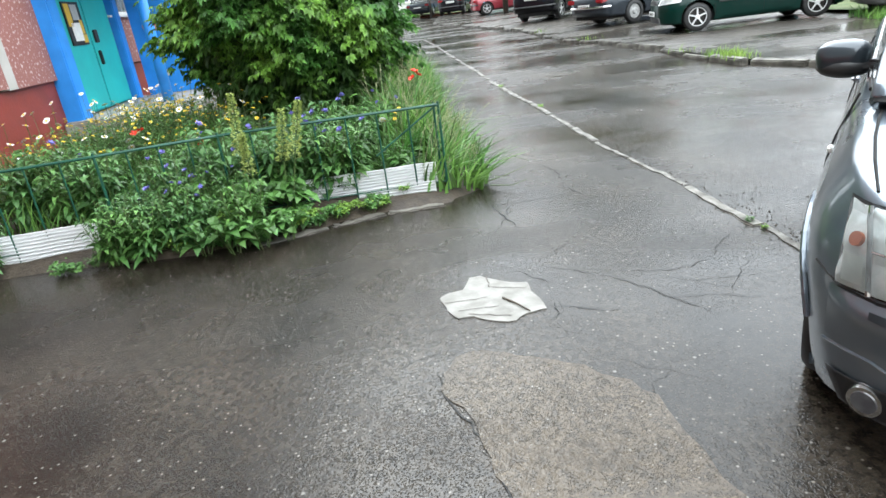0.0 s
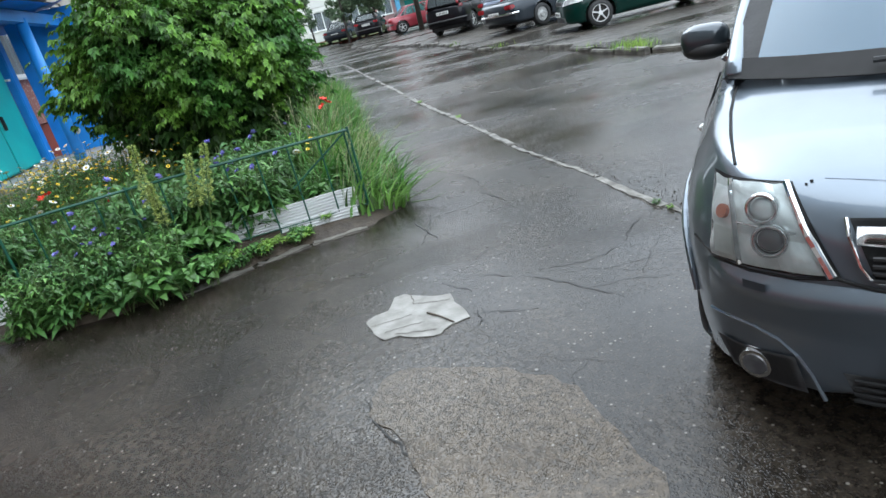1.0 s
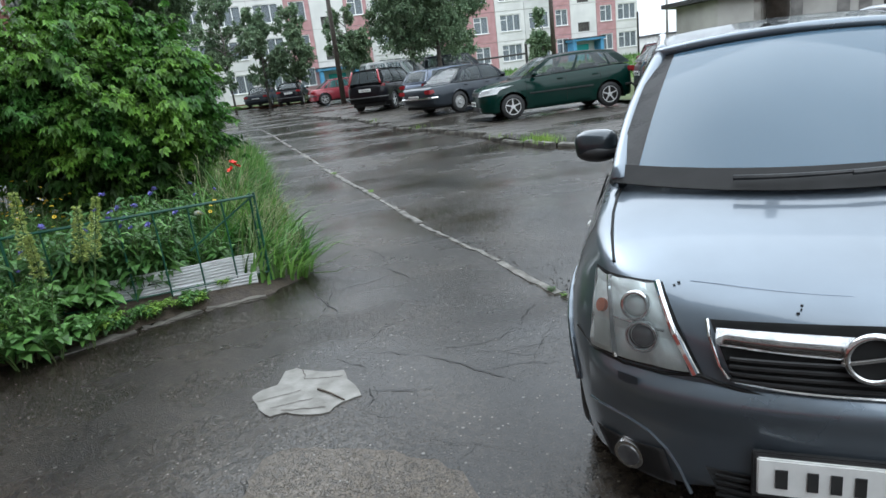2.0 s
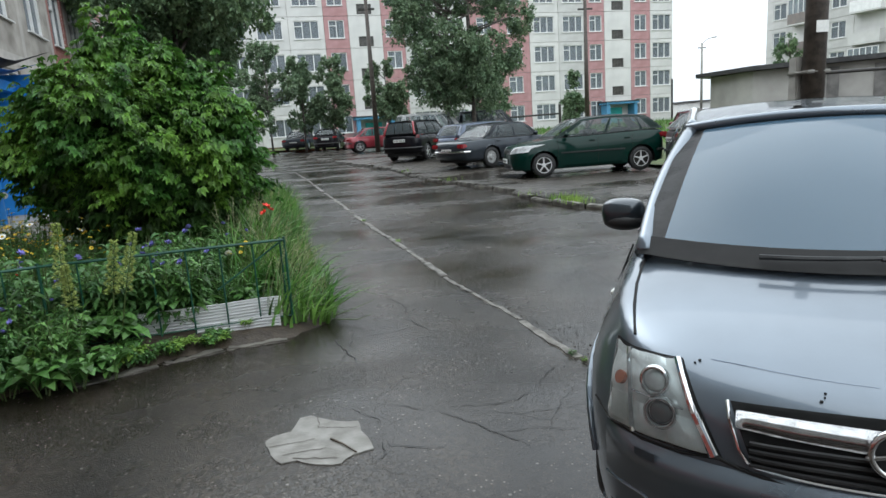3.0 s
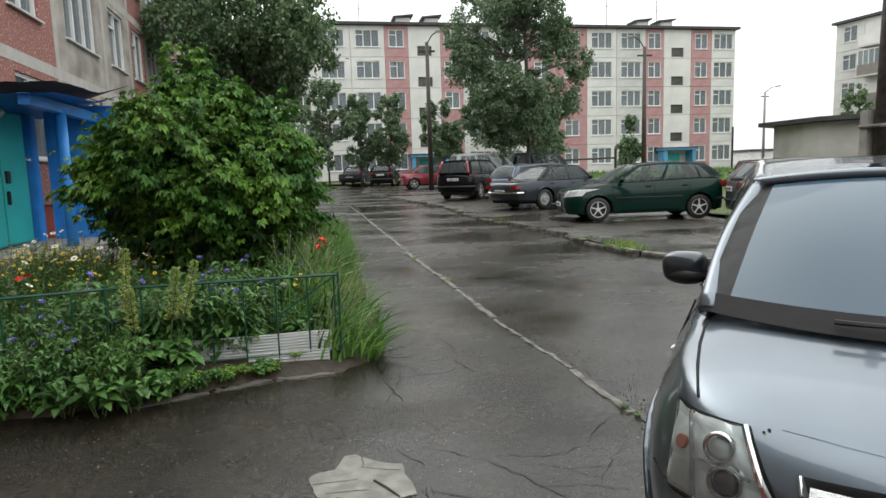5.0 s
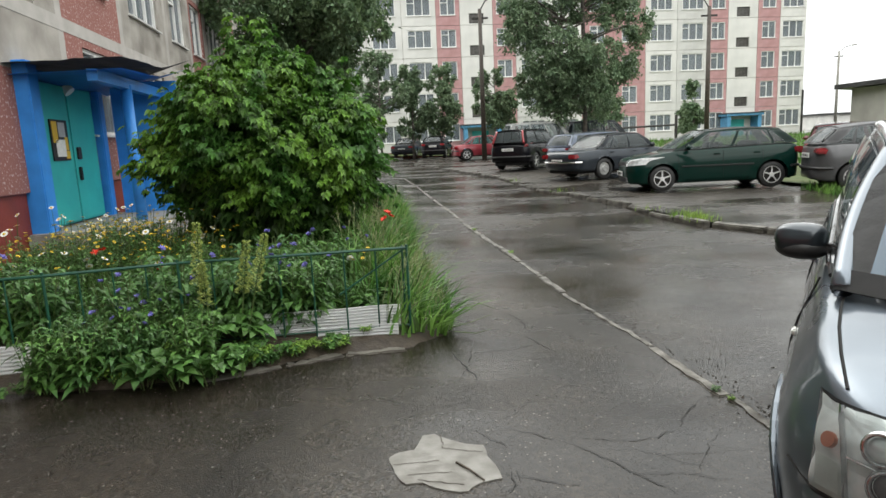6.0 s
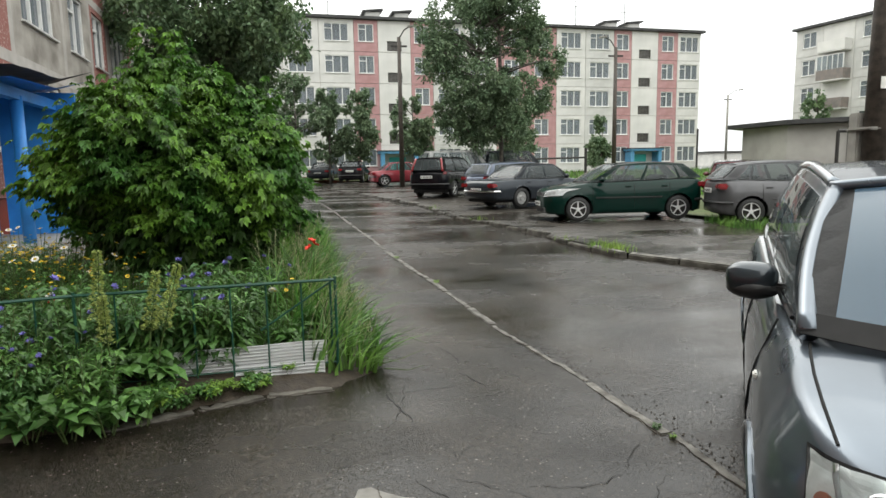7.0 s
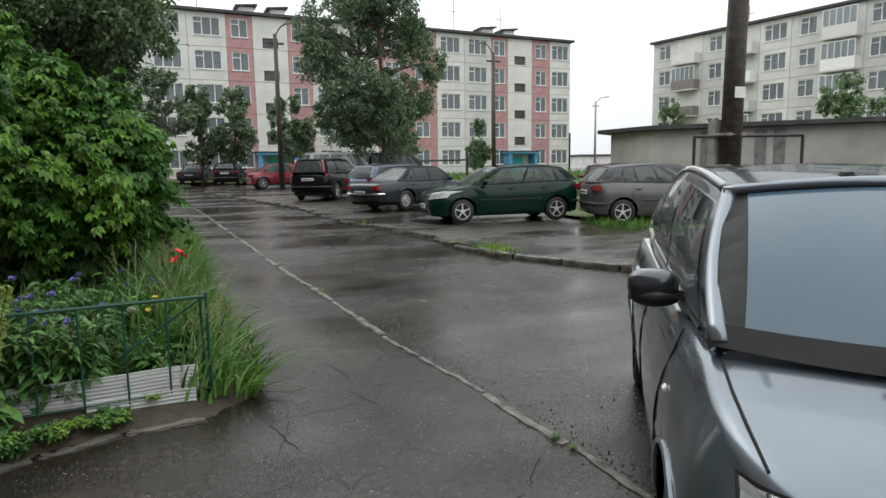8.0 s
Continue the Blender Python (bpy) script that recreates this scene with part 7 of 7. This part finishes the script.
def head_mesh(kind):
    """A flower head: violet tuft, daisy, poppy or yellow button."""
    bm = bmesh.new()
    rr = random.Random(6)
    if kind == "violet":
        for k in range(26):
            a = k * 2.4
            e = 0.15 + 0.9 * rr.random()
            d = Vector((math.cos(a) * math.cos(e), math.sin(a) * math.cos(e), math.sin(e))) * rr.uniform(0.018, 0.032)
            s = Vector((-math.sin(a), math.cos(a), 0)) * 0.006
            vs = [bm.verts.new(p) for p in (Vector((0, 0, 0)), d * 0.7 + s, d, d * 0.7 - s)]
            bm.faces.new(vs)
    elif kind == "poppy":
        for k in range(5):
            a = k * 1.256
            c = Vector((math.cos(a), math.sin(a), 0.35)) * 0.032
            s = Vector((-math.sin(a), math.cos(a), 0)) * 0.03
            vs = [bm.verts.new(p) for p in (Vector((0, 0, 0)), c * 0.7 + s, c * 1.3 + Vector((0, 0, 0.012)), c * 0.7 - s)]
            bm.faces.new(vs)
    else:
        for k in range(12):
            a = k * 0.5236
            d = Vector((math.cos(a), math.sin(a), 0.12 if kind == "daisy" else 0.4))
            s = Vector((-math.sin(a), math.cos(a), 0)) * 0.0055
            r = 0.027 if kind == "daisy" else 0.018
            vs = [bm.verts.new(p) for p in (d * 0.006, d * r * 0.7 + s, d * r, d * r * 0.7 - s)]
            bm.faces.new(vs)
    me = bpy.data.meshes.new("flower_head")
    bm.to_mesh(me)
    bm.free()
    me.materials.append({"violet": M_PETALB, "daisy": M_PETALW, "poppy": M_PETALR, "yellow": M_PETALY}[kind])
    return me


HEADS = {k: head_mesh(k) for k in ("violet", "daisy", "poppy", "yellow")}
eye_me = part("eye", rod(bmesh.new(), (0, 0, 0.0), (0, 0, 0.007), 0.009, 0.006, 10), M_PETALY)
EYE_MESH = eye_me.data
bpy.data.objects.remove(eye_me)

HERBS = {"leafy": [herb_mesh("foliage", s, 0.56, 170, 0.20, 0.056, M_HERB2 if s % 2 else M_HERB, 0.13, 7) for s in range(4)],
         "low": [herb_mesh("foliage", 20 + s, 0.14, 46, 0.13, 0.062, M_LIME if s % 2 else M_HERB, 0.10, 5, 0.5) for s in range(3)],
         "broad": [herb_mesh("foliage", 30 + s, 0.24, 34, 0.26, 0.10, M_HERB, 0.08, 4, 0.7) for s in range(3)],
         "fern": [herb_mesh("foliage", 40 + s, 0.42, 260, 0.075, 0.016, M_HERB, 0.11, 8, 0.3) for s in range(3)]}
STEMS = {"leafy": stem_mesh(1, 0.58, 0.13, 7), "low": stem_mesh(2, 0.14, 0.1, 5, 0.003), "broad": stem_mesh(3, 0.24, 0.08, 4, 0.006), "fern": stem_mesh(4, 0.42, 0.11, 8, 0.002)}


def herb(kind, x, y, size, turn, flowers, label, group, rng, z=None):
    h = holder("plant", pose(x, y, (soil(x, y) if inside(x, y, BED) else rise(y)) if z is None else z, rng.uniform(-6, 6), rng.uniform(-6, 6), turn) @ Matrix.Scale(size, 4), label, "plant", group)
    linked("foliage", rng.choice(HERBS[kind]), h, (0, 0, 0))
    linked("stem", STEMS[kind], h, (0, 0, 0))
    for k in range(flowers[1] if flowers else 0):
        a = rng.uniform(0, 6.28)
        r = rng.uniform(0.04, 0.2)
        p = Vector((r * math.cos(a), r * math.sin(a), rng.uniform(0.50, 0.66) if kind == "leafy" else rng.uniform(0.38, 0.5)))
        fh = linked("flower", HEADS[flowers[0]], h, p)
        fh.matrix_basis = Matrix.Translation(p) @ pose(0, 0, 0, rng.uniform(-40, 40), rng.uniform(-40, 40), rng.uniform(0, 360)) @ Matrix.Scale(0.72 if flowers[0] == "yellow" else 1.3, 4)
    return h


pr = random.Random(31)


def ok_spot(x, y):
    return inside(x, y, BED) and (Vector((x, y)) - NH0).dot(NHN) > 0.35


# the dense violet-flowered mass along the fence
done = 0
while done < 62:
    x, y = pr.uniform(-4.2, -0.55), pr.uniform(4.25, 6.6)
    if not ok_spot(x, y) or (x > -1.15 and y < 5.08) or (x < -1.5 and y > 5.45) or (-3.3 < x < -2.4 and y < 4.5):
        continue
    herb("leafy", x, y, pr.uniform(0.8, 1.15) * (1.0 if y > 4.8 else 0.72), pr.uniform(0, 360), ("violet", pr.choice((0, 0, 0, 1, 1, 2))), "leafy plant with violet-blue tufted flowers", "violet-flowered plants", pr)
    done += 1
# lower violet-flowered growth spilling to the road before the fence
for k in range(26):
    x = pr.uniform(-3.6, -1.75)
    if -3.3 < x < -2.55:
        continue
    herb("leafy", x, table(x, [(-3.6, 3.85), (-1.9, 4.30), (-1.7, 4.42)]) + pr.uniform(0.0, 0.35), pr.uniform(0.55, 0.85), pr.uniform(0, 360), ("violet", pr.choice((0, 1, 2, 3))), "leafy plant with violet-blue tufted flowers", "violet-flowered plants", pr)
# shorter leafy growth behind the corner of the fence and round the shrub
for k in range(34):
    x, y = pr.uniform(-1.6, 0.0), pr.uniform(5.25, 7.0)
    herb(pr.choice(("leafy", "fern", "fern", "broad")), x, y, pr.uniform(0.7, 1.1), pr.uniform(0, 360), None, "green leafy weed behind the fence", "weeds behind the fence", pr)
# ground cover before the white sheets
for k in range(44):
    x = pr.uniform(-2.0, -0.15) if k % 3 else pr.uniform(-2.0, -1.0)
    if x > -0.95 and pr.random() < 0.6:
        continue
    y0 = table(x, [(-1.9, 4.27), (-1.3, 4.40), (-0.75, 4.70), (-0.3, 4.88), (0.1, 4.95)])
    herb("low", x, y0 + pr.uniform(0.0, 0.22), pr.uniform(0.42, 0.8) * (0.55 if x > -0.95 else 1.0), pr.uniform(0, 360), None, "low bright green ground-cover plant", "ground-cover plants", pr)
for k in range(30):
    x = pr.uniform(-1.2, -0.38) if k < 20 else pr.uniform(-3.2, -1.8)
    y0 = table(x, [(-3.3, 3.95), (-1.9, 4.27), (-1.3, 4.40), (-0.75, 4.70), (-0.3, 4.88), (0.1, 4.95)])
    herb("low", x, y0 + pr.uniform(0.0, 0.14), pr.uniform(0.42, 0.62), pr.uniform(0, 360), None, "low bright green ground-cover plant", "ground-cover plants", pr)
for x, y, s in ((-1.42, 4.24, 0.95), (-1.22, 4.30, 0.9), (-1.65, 4.26, 0.9), (-1.05, 4.42, 0.75), (-0.62, 5.3, 0.7), (-0.2, 5.35, 0.7)):
    herb("broad", x, y, s, pr.uniform(0, 360), None, "broad-leaved green plant at the bed's edge", "broad-leaved plants", pr)
for k in range(75):
    x, y = pr.uniform(-4.6, -1.6), pr.uniform(5.5, 9.0)
    if ok_spot(x, y):
        herb("fern", x, y, pr.uniform(1.0, 1.55), pr.uniform(0, 360), ("yellow", pr.choice((0, 3, 6, 10))) if y < 8.6 else None, "feathery plant with small yellow flowers", "yellow-flowered plants", pr)


for k in range(18):
    herb("fern", pr.uniform(-3.75, -2.55), pr.uniform(6.7, 8.0), pr.uniform(1.35, 1.75), pr.uniform(0, 360), ("yellow", pr.choice((4, 7, 11))), "tall feathery plant covered in golden yellow flowers", "golden-flowered plants", pr)


def dock(x, y, h, lean):
    d = holder("dock_plant", pose(x, y, soil(x, y), lean[0], lean[1], 0), "tall dock plant with a lime-green seed spike", "plant", "dock plants")
    part("stem", tube([(0, 0, 0), (0.01, 0, h * 0.5), (0.03, 0.01, h)], 0.006, 6, 0.5), M_STEM, d)
    rng = np.random.default_rng(int(h * 1000))
    n = 420
    t = rng.random(n)
    a = rng.uniform(0, 6.28, n)
    r = 0.034 * (1.1 - t) * (0.6 + 0.4 * np.sin(t * 40)) + 0.008
    P = np.stack([0.03 * t + r * np.cos(a), r * np.sin(a), h * (0.52 + 0.5 * t)], 1)
    v, f = leaf_batch(P, np.stack([np.cos(a), np.sin(a), 0.6 + 0 * a], 1), np.tile(np.array([[0, 0, 1.0]]), (n, 1)) + rng.normal(0, 0.3, (n, 3)), 0.028 + 0 * a, 0.016 + 0 * a)
    s = new("seed_spike", fast_mesh("seed_spike", v, f, M_DOCK))
    s.parent = d
    linked("foliage", HERBS["broad"][0], d, (0, 0, 0)).matrix_basis = Matrix.Scale(0.9, 4)


for x, y, h, ln in ((-1.42, 4.74, 0.94, (3, 2)), (-1.16, 4.80, 0.80, (-4, 5)), (-1.12, 4.80, 0.88, (2, 13)), (-1.34, 4.74, 0.66, (6, -3))):
    dock(x, y, h, ln)


def daisy(x, y, h, kind, label, group):
    z = soil(x, y)
    d = holder("flower", pose(x, y, z, pr.uniform(-8, 8), pr.uniform(-8, 8), pr.uniform(0, 360)), label, "flower", group)
    part("stem", tube([(0, 0, 0), (0.01, 0, h * 0.6), (0, 0.01, h)], 0.0028, 5), M_STEM, d)
    fl = linked("blossom", HEADS[kind], d, (0, 0, h))
    fl.matrix_basis = Matrix.Translation((0, 0.01, h)) @ pose(0, 0, 0, pr.uniform(5, 45), pr.uniform(-25, 25), 0) @ Matrix.Scale(1.35 if kind == "daisy" else 0.95, 4)
    if kind == "daisy":
        linked("eye", EYE_MESH, fl, (0, 0, 0.002))


n = 0
while n < 120:
    x, y = pr.uniform(-5.0, -1.9), pr.uniform(5.6, 9.2)
    if ok_spot(x, y):
        daisy(x, y, pr.uniform(0.45, 0.85), "daisy", "white daisy with a yellow eye on a thin stem", "daisies")
        n += 1
for x, y, h, k in ((-0.20, 6.3, 0.80, "poppy"), (-0.13, 6.25, 0.74, "poppy"), (-0.17, 6.34, 0.77, "poppy"), (-2.95, 6.2, 0.55, "poppy"), (-3.0, 6.25, 0.53, "poppy"), (-2.0, 5.4, 0.50, "poppy"), (-0.42, 5.5, 0.50, "daisy"), (-0.36, 5.52, 0.49, "daisy"), (-0.30, 5.45, 0.52, "yellow"), (-0.28, 5.47, 0.56, "yellow"), (-0.27, 5.46, 0.60, "yellow")):
    daisy(x, y, h, k, {"poppy": "red poppy blossom on a thin stem", "daisy": "white daisy with a yellow eye on a thin stem", "yellow": "small yellow flower on a thin stem"}[k], "mixed flowers")
# weeds on the flush kerb and stray stems at the bed's corner
for x, y, s in ((2.07, 3.86, 0.22), (2.11, 3.72, 0.18), (1.28, 8.86, 0.28), (0.84, 11.3, 0.32)):
    herb("low", x, y, s, pr.uniform(0, 360), None, "small weed growing from the flush kerb", "kerb weeds", pr)
for pts in (((0.45, 5.25, 0.05), (0.62, 5.22, 0.10), (0.80, 5.30, 0.14)), ((0.48, 5.2, 0.03), (0.66, 5.1, 0.04), (0.78, 5.02, 0.10)), ((0.5, 5.4, 0.1), (0.7, 5.45, 0.2), (0.84, 5.5, 0.13))):
    tagged(part("stray_stem", tube(pts, 0.005, 5, 0.4), M_STEM), "bent green stem lying over the asphalt", "stem", "stray stems")
